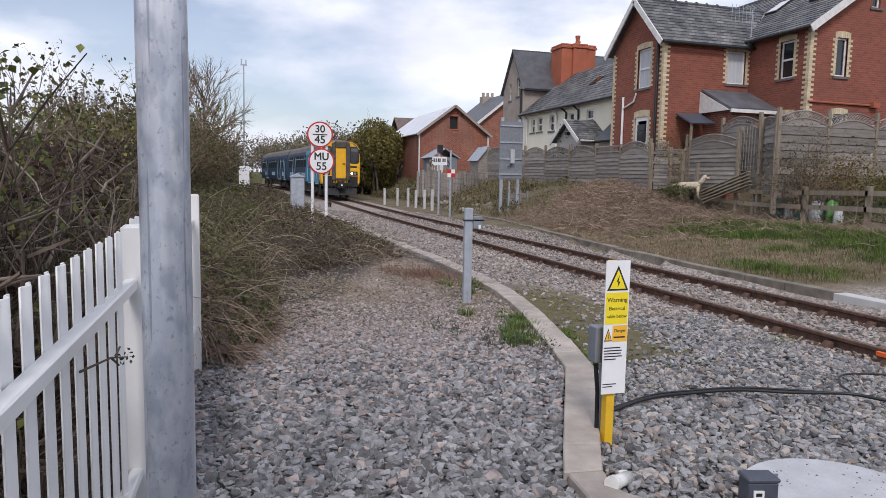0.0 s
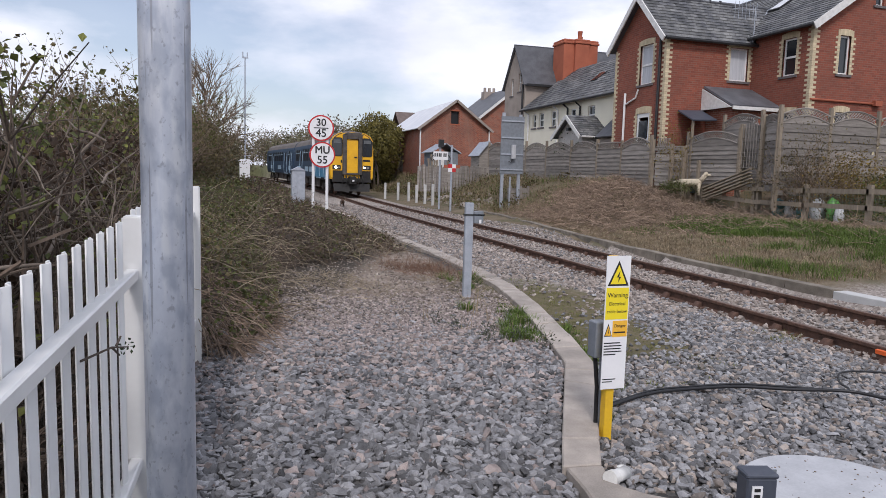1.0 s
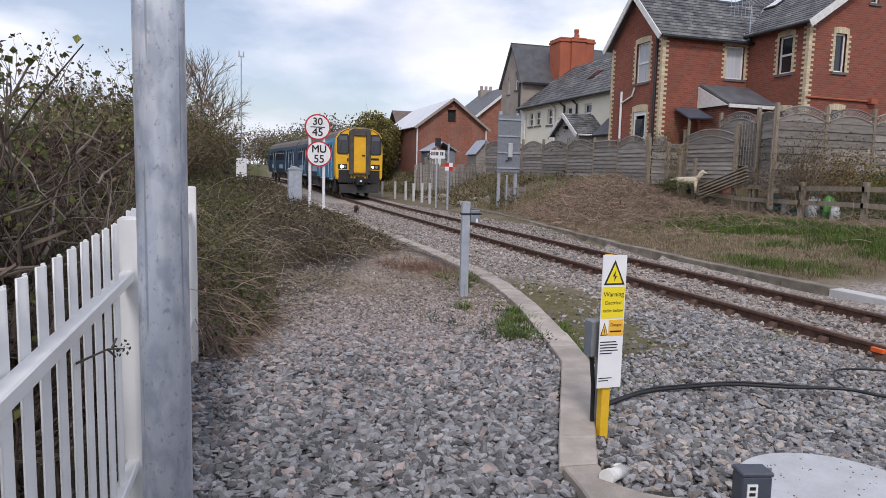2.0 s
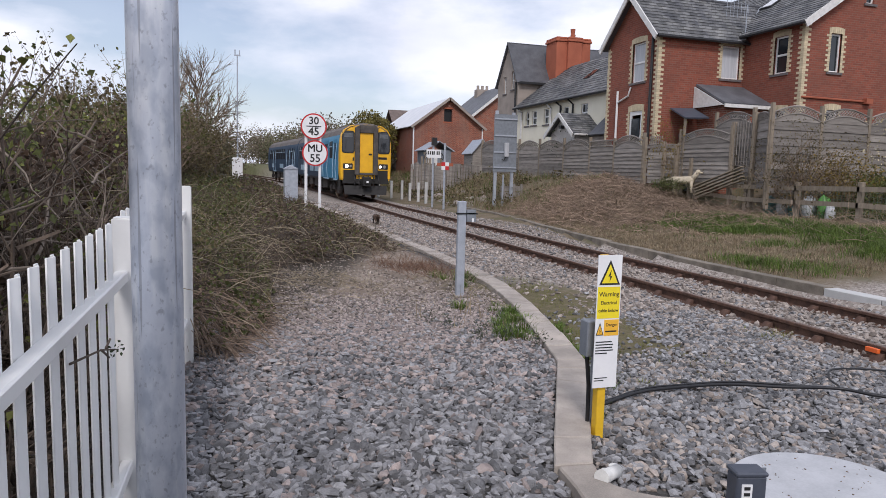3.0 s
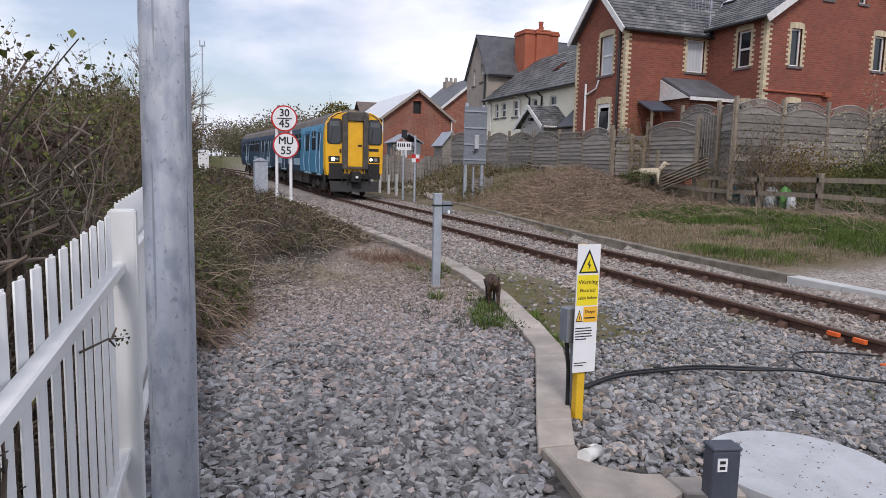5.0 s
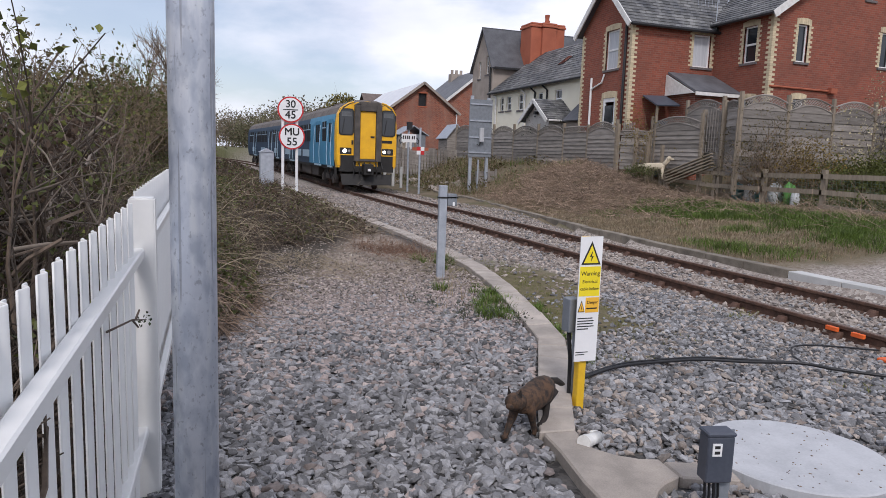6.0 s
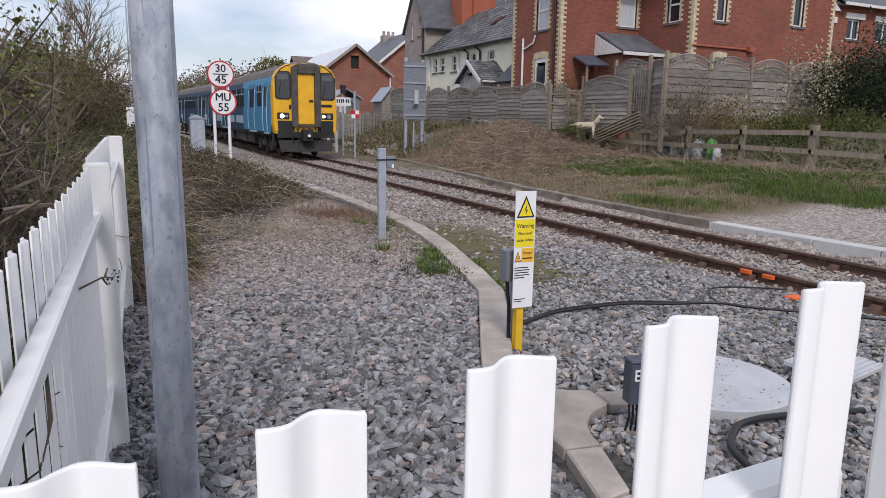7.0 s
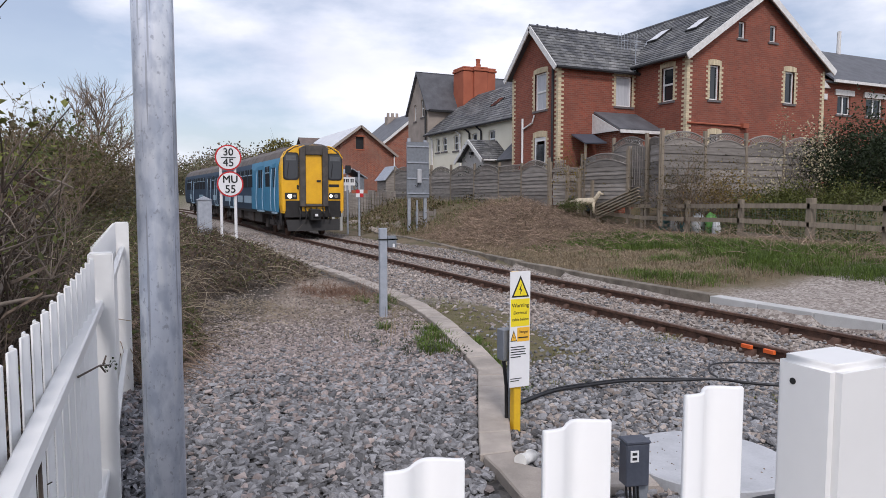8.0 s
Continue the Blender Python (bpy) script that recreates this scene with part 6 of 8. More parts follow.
def car_shell(y0, y1, front):
    """The body shell of a railcar, its front rounded in plan; slots: 0 side, 1 roof, 2 yellow end."""
    mb = Mesh()
    n = len(RING)
    st = [(y0, 0.962, 0.968), (y0 + 0.05, 0.982, 0.982), (y0 + 0.15, 0.995, 0.994), (y0 + 0.45, 1.0, 1.0)] if front else [(y0, 1.0, 1.0)]
    st += [(y0 + 3.0, 1, 1), (y1, 1, 1)]
    for y, sx, sz in st:
        for x, z in RING:
            mb.v.append((x * sx, y, 1.02 + (z - 1.02) * sz))
    for k in range(len(st) - 1):
        for i in range(n - 1):
            mb.f.append((k * n + i, k * n + i + 1, (k + 1) * n + i + 1, (k + 1) * n + i))
            roof_face = 4 <= i <= n - 6
            yellow = front and k < 3
            mb.m.append(2 if yellow and not (5 <= i <= n - 7) else (1 if roof_face else 0))
        mb.f.append((k * n + n - 1, k * n, (k + 1) * n, (k + 1) * n + n - 1))
        mb.m.append(0)
    mb.f += [tuple(range(n)), tuple(reversed(range((len(st) - 1) * n, len(st) * n)))]
    mb.m += [2 if front else 0, 0]
    return mb


def rounded(x0, x1, z0, z1, r, y):
    pts = []
    for cx, cz, a0 in ((x1 - r, z1 - r, 0), (x0 + r, z1 - r, 90), (x0 + r, z0 + r, 180), (x1 - r, z0 + r, 270)):
        for k in range(5):
            a = radians(a0 + 22.5 * k)
            pts.append((cx + r * math.cos(a), y, cz + r * math.sin(a)))
    return pts


def plate_on(mb, pts, dy):
    """A thin rounded plate, dy thick towards -y."""
    n = len(pts)
    return mb.add([(x, y, z) for x, y, z in pts] + [(x, y - dy, z) for x, y, z in pts], [tuple(range(n)), tuple(reversed(range(n, 2 * n)))] + [(i, n + i, n + (i + 1) % n, (i + 1) % n) for i in range(n)])


def side_plate(mb, s, y0, y1, z0, z1, d0=0.0, d1=0.012):
    xa, xb = sorted((s * (1.365 + d0), s * (1.365 + d1)))
    return mb.box(xa, xb, y0, y1, z0, z1)


WHEELSETS = []


def bogie(car, yc):
    b = part("bogie", Mesh().box(-1.12, -1.0, yc - 1.7, yc + 1.7, 0.42, 0.66).box(1.0, 1.12, yc - 1.7, yc + 1.7, 0.42, 0.66).box(-1.0, 1.0, yc - 0.25, yc + 0.25, 0.45, 0.75), M_TUNDER, car)
    for s in (-1, 1):
        for dy in (-1.3, 1.3):
            part("axlebox", Mesh().box(s * 1.06 - 0.12, s * 1.06 + 0.12, yc + dy - 0.17, yc + dy + 0.17, 0.27, 0.58), M_TUNDER, b)
            part("spring", Mesh().tube([(s * 1.08, yc + dy * 0.72, 0.4), (s * 1.08, yc + dy * 0.72, 0.95)], 0.09, 8), M_TBLACK, b)
        part("damper", Mesh().tube([(s * 1.17, yc - 0.6, 0.5), (s * 1.17, yc + 0.5, 1.0)], 0.04, 6), M_TUNDER, b)
    for dy in (-1.3, 1.3):
        w = Mesh()
        for s in (-1, 1):
            w.tube([(s * 0.69, 0, 0), (s * 0.82, 0, 0)], 0.42, 20)
        w.tube([(-0.9, 0, 0), (0.9, 0, 0)], 0.09, 8)
        o = part("wheelset", w, M_RUST, None)
        o.parent = car
        WHEELSETS.append((o, yc + dy))


def railcar(lead, label):
    car = thing("railcar", (0, 0, 0), label, "train", "two-car train")
    body = part("body", car_shell(0.0, 19.7, lead), [M_TNAVY, M_TROOF, M_TYEL], car)
    for s in (-1, 1):
        if lead:
            part("side_panel", side_plate(Mesh(), s, 0.42, 7.2, 1.06, 3.0, 0, 0.006), M_TBLUE, body, "bright teal side panel")
            part("side_panel", Mesh().add([(s * 1.372, 0.42, 2.98), (s * 1.372, 7.2, 2.98), (s * 1.30, 7.2, 3.33), (s * 1.30, 0.42, 3.33), (s * 1.36, 0.42, 2.98), (s * 1.36, 7.2, 2.98), (s * 1.28, 7.2, 3.33), (s * 1.28, 0.42, 3.33)],
                                          [(0, 1, 2, 3), (7, 6, 5, 4), (0, 4, 5, 1), (1, 5, 6, 2), (2, 6, 7, 3), (3, 7, 4, 0)]), M_TBLUE, body)
        for y0, y1 in ((7.3, 9.6), (10.2, 12.0), (14.6, 17.4)) if lead else ((1.0, 3.0), (8.0, 10.4), (13.5, 16.2)):
            part("swoosh", side_plate(Mesh(), s, y0, y1, 1.35, 1.72, 0, 0.006), M_TPALE, body, "pale blue livery band")
        wins = [(2.35, 3.35), (6.9, 8.2), (8.5, 9.8), (10.1, 11.4), (11.7, 13.0), (15.3, 16.6), (16.9, 18.2)]
        for y0, y1 in wins:
            w = part("side_window", side_plate(Mesh(), s, y0, y1, 2.15, 3.05, 0, 0.014), M_GLASS_S, car)
            part("hopper_bar", side_plate(Mesh(), s, y0, y1, 2.74, 2.79, 0.014, 0.022), M_TPALE, w)
            part("mullion", side_plate(Mesh(), s, (y0 + y1) / 2 - 0.025, (y0 + y1) / 2 + 0.025, 2.79, 3.05, 0.014, 0.02), M_TPALE, w)
        for yc, wide in ((1.35, 0.4), (4.6, 0.75), (14.0, 0.75)):
            d = part("side_door", side_plate(Mesh(), s, yc - wide, yc + wide, 1.08, 3.12, 0, 0.01), M_TNAVY if not lead or yc > 5 else M_TBLUE, car)
            part("door_glass", side_plate(Mesh(), s, yc - wide * 0.7, yc - 0.06, 2.1, 2.95, 0.01, 0.018), M_GLASS_S, d)
            part("door_glass", side_plate(Mesh(), s, yc + 0.06, yc + wide * 0.7, 2.1, 2.95, 0.01, 0.018), M_GLASS_S, d)
            part("grab_rail", Mesh().tube([(s * 1.43, yc - wide - 0.06, 1.1), (s * 1.46, yc - wide - 0.06, 1.6), (s * 1.42, yc - wide - 0.06, 2.5), (s * 1.39, yc - wide - 0.06, 2.9)], 0.018, 6), M_TPALE, d, "pale grab rail")
            part("grab_rail", Mesh().tube([(s * 1.43, yc + wide + 0.06, 1.1), (s * 1.46, yc + wide + 0.06, 1.6), (s * 1.42, yc + wide + 0.06, 2.5), (s * 1.39, yc + wide + 0.06, 2.9)], 0.018, 6), M_TPALE, d, "pale grab rail")
            part("step", side_plate(Mesh(), s, yc - wide, yc + wide, 0.98, 1.05, -0.05, 0.06), M_TPALE, d)
    for z, x0, x1 in ((3.93, -0.5, 0.5),):
        for y in (4.0, 9.0, 14.0):
            part("roof_vent", Mesh().box(x0, x1, y, y + 1.2, z, z + 0.08), M_TROOF, car)
    eq = [(5.6, 7.6, 1.15), (7.9, 9.4, 1.2), (9.7, 11.6, 1.1), (11.9, 13.6, 1.2)]
    for y0, y1, w in eq:
        part("underfloor_case", Mesh().box(-w, w, y0, y1, 0.42, 1.03), M_TUNDER, car, bevel=0.03)
    part("solebar", Mesh().box(-1.28, 1.28, 0.5, 19.6, 0.9, 1.03), M_TBLACK, car)
    bogie(car, 2.9)
    bogie(car, 16.8)
    if not lead:
        part("gangway", Mesh().box(-0.5, 0.5, -0.4, 0.0, 1.1, 3.3), M_TBLACK, car)
        return car
    # cab front
    for s in (-1, 1):
        x0, x1 = (-1.23, -0.64) if s < 0 else (0.64, 1.23)
        rim = part("windscreen_rim", plate_on(Mesh(), rounded(x0 - 0.035, x1 + 0.035, 2.41, 3.55, 0.14, -0.002), 0.018), M_TBLACK, car)
        part("windscreen", plate_on(Mesh(), rounded(x0 + 0.02, x1 - 0.02, 2.46, 3.50, 0.12, -0.021), 0.008), M_GLASS_C, rim)
        part("sun_blind", Mesh().box(x0 + 0.08, x1 - 0.08, -0.0315, -0.0295, 3.22, 3.42), M_BLIND, rim, "grey blind behind the windscreen")
        part("wiper", beam(Mesh(), (x0 + 0.12, -0.045, 2.52), (x0 + 0.2, -0.045, 3.1), 0.012, 0.02), M_TBLACK, rim)
        cl = part("lamp_cluster", plate_on(Mesh(), rounded(x0 + 0.03, x1 - 0.06, 1.60, 1.88, 0.04, -0.002), 0.03), M_TBLACK, car)
        for dx, r, lit in ((0.23, 0.085, True), (0.42, 0.06, False)) if s < 0 else ((0.12, 0.06, True), (0.34, 0.085, False)):
            part("headlight", Mesh().tube([(x0 + dx, -0.033, 1.74), (x0 + dx, -0.05, 1.74)], r, 16), M_LAMP if lit else M_LENS, cl, "lit lamp" if lit else "unlit lamp")
        part("lower_cowl", Mesh().box(-1.17 if s < 0 else 0.5, -0.5 if s < 0 else 1.17, -0.012, 0.3, 1.0, 1.55), M_TBLACK, car)
        part("corner_post", Mesh().box(min(s * 1.31, s * 1.18), max(s * 1.31, s * 1.18), -0.03, 0.12, 1.10, 1.62), M_TYEL, car, bevel=0.02)
        part("lamp_sill", Mesh().box(min(s * 1.2, s * 0.6), max(s * 1.2, s * 0.6), -0.03, 0.0, 1.555, 1.595), M_TYEL, car)
    fr = Mesh().box(-0.60, -0.36, -0.20, 0.0, 1.30, 3.72).box(0.36, 0.60, -0.20, 0.0, 1.30, 3.72)
    fr.box(-0.36, 0.36, -0.20, 0.0, 3.46, 3.86).box(-0.36, 0.36, -0.14, 0.0, 1.30, 1.40)
    for s in (-1, 1):
        k = [(s * 0.60, 3.72), (s * 0.36, 3.86), (s * 0.36, 3.72)]
        fr.add([(x, -0.2, z) for x, z in k] + [(x, 0.0, z) for x, z in k], [(0, 2, 1) if s < 0 else (0, 1, 2), (3, 4, 5) if s < 0 else (3, 5, 4), (0, 1, 4, 3), (1, 2, 5, 4), (2, 0, 3, 5)])
    gw = part("gangway_surround", fr, M_TGANG, car, "grimy grey-brown rubber gangway surround", bevel=0.02)
    gd = part("gangway_door", Mesh().box(-0.35, 0.35, -0.10, -0.02, 1.41, 3.45), M_TYEL, car, "yellow gangway door", bevel=0.015)
    part("handle", Mesh().box(0.12, 0.29, -0.13, -0.10, 2.33, 2.41), M_TBLACK, gd)
    part("number_bar", Mesh().box(0.66, 1.12, -0.006, -0.0005, 2.12, 2.24), M_TBLACK, car)
    part("jumper", Mesh().box(-0.70, -0.62, -0.03, -0.001, 2.02, 2.2), M_TBLACK, car)
    for s in (-1, 1):
        part("cab_roof_edge", Mesh().tube([(s * 1.27, -0.01, 3.35), (s * 1.10, -0.015, 3.62), (s * 0.82, -0.02, 3.79), (s * 0.62, -0.02, 3.84)], 0.03, 6), M_TYEL, car)
    cp = part("coupler", Mesh().box(-0.22, 0.22, -0.42, 0.3, 0.72, 1.2).box(-0.12, 0.12, -0.5, -0.42, 0.85, 1.05), M_TBLACK, car, bevel=0.03)
    part("coupler_plate", Mesh().box(-0.06, 0.06, -0.51, -0.502, 0.9, 1.0), M_SIGNW, cp)
    for i in range(6):
        x = -0.62 + 0.25 * i
        part("hose", Mesh().tube([(x, -0.05, 1.25), (x + 0.03, -0.2, 1.0), (x, -0.15, 0.72)], 0.03, 6), M_TBLACK, car)
    part("headstock", Mesh().box(-1.2, 1.2, -0.02, 0.6, 0.85, 1.1), M_TBLACK, car)
    sp = Mesh().add([(-1.15, 0.05, 0.75), (1.15, 0.05, 0.75), (1.1, -0.1, 0.28), (-1.1, -0.1, 0.28), (-1.15, 0.12, 0.75), (1.15, 0.12, 0.75), (1.1, -0.02, 0.28), (-1.1, -0.02, 0.28)],
                    [(3, 2, 1, 0), (4, 5, 6, 7), (0, 1, 5, 4), (1, 2, 6, 5), (2, 3, 7, 6), (3, 0, 4, 7)])
    part("snowplough", sp, M_TBLACK, car)
    part("step_iron", Mesh().box(-1.32, -1.2, 0.25, 0.6, 0.55, 0.6).box(-1.32, -1.28, 0.25, 0.6, 0.6, 1.0), M_TBLACK, car)
    return car


lead_car = railcar(True, "teal and dark blue railcar with a yellow cab front, lamps lit")
tail_car = railcar(False, "dark blue railcar coupled behind with a pale livery band")

# ---- the cat ----
M_FUR = mat("tortoiseshell_fur", (0.105, 0.056, 0.03), (0.02, 0.015, 0.012), 0.85, scale=24, fine=120, bump=0.4, depth=0.006, spread=0.35)
M_FURD = mat("dark_fur", (0.03, 0.022, 0.018), (0.012, 0.010, 0.009), 0.85, scale=20, fine=150, bump=0.3)
cat = thing("cat", (0, 0, 0), "tortoiseshell cat with mottled brown and black fur trotting", "cat")
tor = Mesh().tube([(0, -0.21, 0.245), (0, -0.17, 0.235), (0, -0.10, 0.225), (0, 0.0, 0.22), (0, 0.10, 0.23), (0, 0.17, 0.235), (0, 0.215, 0.22)], [0.035, 0.065, 0.078, 0.085, 0.088, 0.075, 0.03], 14)
cat_body = part("body", tor, M_FUR, cat, smooth=True)
cat_head = part("head", Mesh().ball((0, -0.265, 0.27), (0.052, 0.058, 0.05), seg=12, rings=8).ball((0, -0.315, 0.256), (0.026, 0.022, 0.02), seg=8, rings=5).tube([(0, -0.19, 0.245), (0, -0.25, 0.262)], [0.05, 0.045], 10), M_FUR, cat, smooth=True)
for s in (-1, 1):
    ear = Mesh().add([(s * 0.018, -0.262, 0.308), (s * 0.048, -0.258, 0.296), (s * 0.040, -0.262, 0.35), (s * 0.032, -0.24, 0.302)], [(0, 1, 2), (1, 3, 2), (3, 0, 2), (0, 3, 1)])
    part("ear", ear, M_FURD, cat_head)
part("tail", Mesh().tube([(0, 0.20, 0.24), (0, 0.27, 0.25), (0.01, 0.34, 0.235), (0.02, 0.40, 0.20), (0.025, 0.43, 0.19)], [0.026, 0.023, 0.021, 0.018, 0.008], 8), M_FURD, cat, smooth=True)
CAT_LEGS = []
for s in (-1, 1):
    for yy, fore in ((-0.15, True), (0.15, False)):
        lg = Mesh().tube([(0, 0, 0.03), (0, 0.01 if fore else -0.02, -0.06), (0, -0.005 if fore else 0.03, -0.13), (0, -0.01 if fore else 0.0, -0.195), (0, -0.035, -0.205)], [0.04 if fore else 0.05, 0.028, 0.02, 0.017, 0.015], 8)
        o = part("leg", lg, M_FUR if fore else M_FURD, None, smooth=True)
        o.parent = cat
        CAT_LEGS.append((o, s * 0.045, yy, (0 if s > 0 else 1) + (0 if fore else 1)))

# ---- a pale dog by the garden steps ----
M_CREAMFUR = mat("cream_fur", (0.62, 0.55, 0.42), (0.45, 0.38, 0.28), 0.9, scale=20, fine=90, bump=0.4, depth=0.01)
dz = 1.15
dog = thing("dog", (15.1, 20.0, dz), "cream curly-coated dog standing still at the fence", "dog")
part("body", Mesh().tube([(14.74, 20.36, dz + 0.42), (14.80, 20.29, dz + 0.43), (14.95, 20.12, dz + 0.42), (15.15, 19.90, dz + 0.43), (15.26, 19.78, dz + 0.46)], [0.06, 0.115, 0.125, 0.135, 0.10], 12), M_CREAMFUR, dog, smooth=True)
dh = part("head", Mesh().tube([(15.22, 19.82, dz + 0.46), (15.29, 19.74, dz + 0.60), (15.33, 19.69, dz + 0.70)], [0.10, 0.08, 0.075], 10).ball((15.34, 19.68, dz + 0.72), (0.085, 0.085, 0.08)).ball((15.42, 19.61, dz + 0.69), (0.065, 0.05, 0.042)), M_CREAMFUR, dog, smooth=True)
part("ear", Mesh().ball((15.27, 19.64, dz + 0.70), (0.03, 0.025, 0.065)), M_CREAMFUR, dh, smooth=True)
part("ear", Mesh().ball((15.40, 19.76, dz + 0.70), (0.03, 0.025, 0.065)), M_CREAMFUR, dh, smooth=True)
part("tail", Mesh().tube([(14.74, 20.36, dz + 0.45), (14.66, 20.42, dz + 0.44), (14.60, 20.46, dz + 0.38)], [0.04, 0.04, 0.025], 8), M_CREAMFUR, dog, smooth=True)
for x, yy in ((15.18, 19.80), (15.24, 19.87), (14.80, 20.24), (14.86, 20.31)):
    part("leg", Mesh().tube([(x, yy, dz + 0.42), (x, yy, dz + 0.2), (x + 0.01, yy - 0.01, dz)], [0.065, 0.045, 0.04], 8), M_CREAMFUR, dog, smooth=True)

# ---- garden fences ----
def lap_panel(a, b, z0, top, arch, post_a=True):
    """A panel of overlapping boards with an arched trellis on top, between the ground points a and b."""
    a, b = Vector((a[0], a[1], 0)), Vector((b[0], b[1], 0))
    f = thing("fence_panel", (a.x, a.y, z0), "weathered lap-board fence panel with an arched trellis top", "fence", "garden fence panels")
    d = (b - a)
    ln = d.length
    d.normalize()
    side = Vector((-d.y, d.x, 0))
    m = Matrix(((d.x, side.x, 0, a.x), (d.y, side.y, 0, a.y), (0, 0, 1, 0), (0, 0, 0, 1)))
    arch = min(arch, 0.24)
    band = 0.24
    body = top - band - arch
    n = 9
    h = (body - z0) / n

    def curve(x, base_z, amp):
        return base_z + amp * math.sin(math.pi * min(max(x, 0.0), ln) / ln)
    for i in range(n):
        z = z0 + i * h
        q = Mesh().add([m @ Vector(v) for v in ((0.05, -0.02, z - 0.02), (ln - 0.05, -0.02, z - 0.02), (ln - 0.05, 0.004, z + h), (0.05, 0.004, z + h), (0.05, -0.045, z - 0.02), (ln - 0.05, -0.045, z - 0.02), (ln - 0.05, -0.014, z + h), (0.05, -0.014, z + h))],
                       [(0, 1, 2, 3), (7, 6, 5, 4), (0, 4, 5, 1), (1, 5, 6, 2), (2, 6, 7, 3), (3, 7, 4, 0)])
        part("board", q, M_WOODF, f)
    k = 10
    xs = [0.05 + (ln - 0.1) * i / k for i in range(k + 1)]
    if arch > 0.05:
        cap = Mesh()
        foot, head = [(x, body) for x in xs], [(x, curve(x, body, arch) + 0.02) for x in xs]
        ring = foot + list(reversed(head))
        c2 = len(ring)
        cap.v = [tuple(m @ Vector((x, d0, z))) for d0 in (-0.03, 0.0) for x, z in ring]
        cap.f = [(i, i + 1, c2 - 2 - i, c2 - 1 - i) for i in range(k)] + [(c2 + c2 - 1 - i, c2 + c2 - 2 - i, c2 + i + 1, c2 + i) for i in range(k)] + [(i, c2 + i, c2 + (i + 1) % c2, (i + 1) % c2) for i in range(c2)]
        cap.m = [0] * len(cap.f)
        part("arched_board", cap, M_WOODF, f)
    for base_z, rad in ((body + 0.02, 0.022), (body + band, 0.026)):
        part("arch_rail", Mesh().tube([m @ Vector((x, -0.03, curve(x, base_z, arch))) for x in xs], rad, 6), M_WOODF, f)
    c = -band
    while c < ln:
        for sgn in (1, -1):
            x0, x1 = (c, c + band) if sgn > 0 else (c + band, c)
            if min(x0, x1) > 0.05 and max(x0, x1) < ln - 0.05:
                part("lattice_strip", Mesh().tube([m @ Vector((x0, -0.03 - 0.008 * sgn, curve(x0, body + 0.02, arch))), m @ Vector((x1, -0.03 - 0.008 * sgn, curve(x1, body + band, arch)))], 0.014, 4), M_LATTICE, f)
        c += 0.11
    if post_a:
        part("post", Mesh().box(-0.05, 0.05, -0.05, 0.05, z0 - 0.5, top + 0.06, m=m), M_WOODP, f)
    part("post", Mesh().box(ln - 0.05, ln + 0.05, -0.05, 0.05, z0 - 0.5, top + 0.06, m=m), M_WOODP, f)
    return f


run = [(14.35, 37.9, 1.75, 3.4), (14.5, 35.5, 1.72, 3.3), (14.6, 33.1, 1.68, 3.22), (14.62, 30.7, 1.55, 3.15), (14.6, 28.1, 1.52, 3.10), (14.6, 25.75, 1.42, 2.98), (14.6, 23.85, 1.45, 2.98), (14.6, 21.85, 1.5, 3.1)]
for i in range(len(run) - 1):
    p, q = run[i], run[i + 1]
    lap_panel((p[0], p[1]), (q[0], q[1]), min(p[2], q[2]) - 0.05, max(p[3], q[3]) + 0.1, 0.02 if i == 5 else 0.28, post_a=i == 0)
lap_panel((15.55, 21.0), (15.65, 18.5), 1.55, 3.32, 0.3)
lap_panel((16.05, 19.8), (15.85, 17.8), 1.5, 3.85, 0.3)
lap_panel((15.85, 17.7), (15.33, 16.55), 1.4, 3.7, 0.1)
for x0, x1 in ((15.33, 17.17), (17.17, 19.05), (19.05, 20.9), (20.9, 22.8)):
    lap_panel((x0, 16.5), (x1, 16.5), 1.3, 3.86, 0.22, post_a=x0 < 16)
tre = thing("trellis", (15.7, 18.0, 1.5), "square trellis panel between two posts", "trellis")
for i in range(7):
    part("lattice_strip", Mesh().tube([(15.66, 18.4 - 0.12 * i, 2.1), (15.66, 18.4 - 0.12 * i, 3.5)], 0.012, 4), M_LATTICE, tre)
for i in range(12):
    part("lattice_strip", Mesh().tube([(15.68, 18.42, 2.1 + 0.12 * i), (15.68, 17.65, 2.1 + 0.12 * i)], 0.012, 4), M_LATTICE, tre)
part("post", Mesh().box(15.62, 15.74, 17.5, 17.6, 0.8, 3.7), M_WOODP, tre)
part("post", Mesh().box(15.62, 15.74, 18.42, 18.52, 0.8, 3.5), M_WOODP, tre)
gate = thing("garden_gate", (14.9, 21.2, 1.4), "gappy weathered timber gate and rails", "gate")
for z in (1.75, 2.05, 2.4, 2.75):
    part("rail", beam(Mesh(), (14.62, 21.8, z), (15.4, 21.05, z), 0.04, 0.11), M_WOODF, gate)
for f in (0.0, 0.62, 1.0):
    x, yy = 14.62 + 0.78 * f, 21.8 - 0.75 * f
    part("post", Mesh().box(x - 0.06, x + 0.06, yy - 0.06, yy + 0.06, 1.0, 3.1 - 0.25 * f), M_WOODP, gate)
for i in range(7):
    f = 0.18 + 0.06 * i
    part("pale", Mesh().box(14.62 + 0.78 * f - 0.02, 14.62 + 0.78 * f + 0.02, 21.8 - 0.75 * f, 21.82 - 0.75 * f, 2.6, 3.15), M_WOODF, gate)
lap_panel((14.66, 21.74), (15.52, 21.06), 1.45, 2.85, 0.02, post_a=False)
butt = thing("water_butt", (15.95, 21.2, 1.2), "blue-grey plastic tub beside the house wall", "tub")
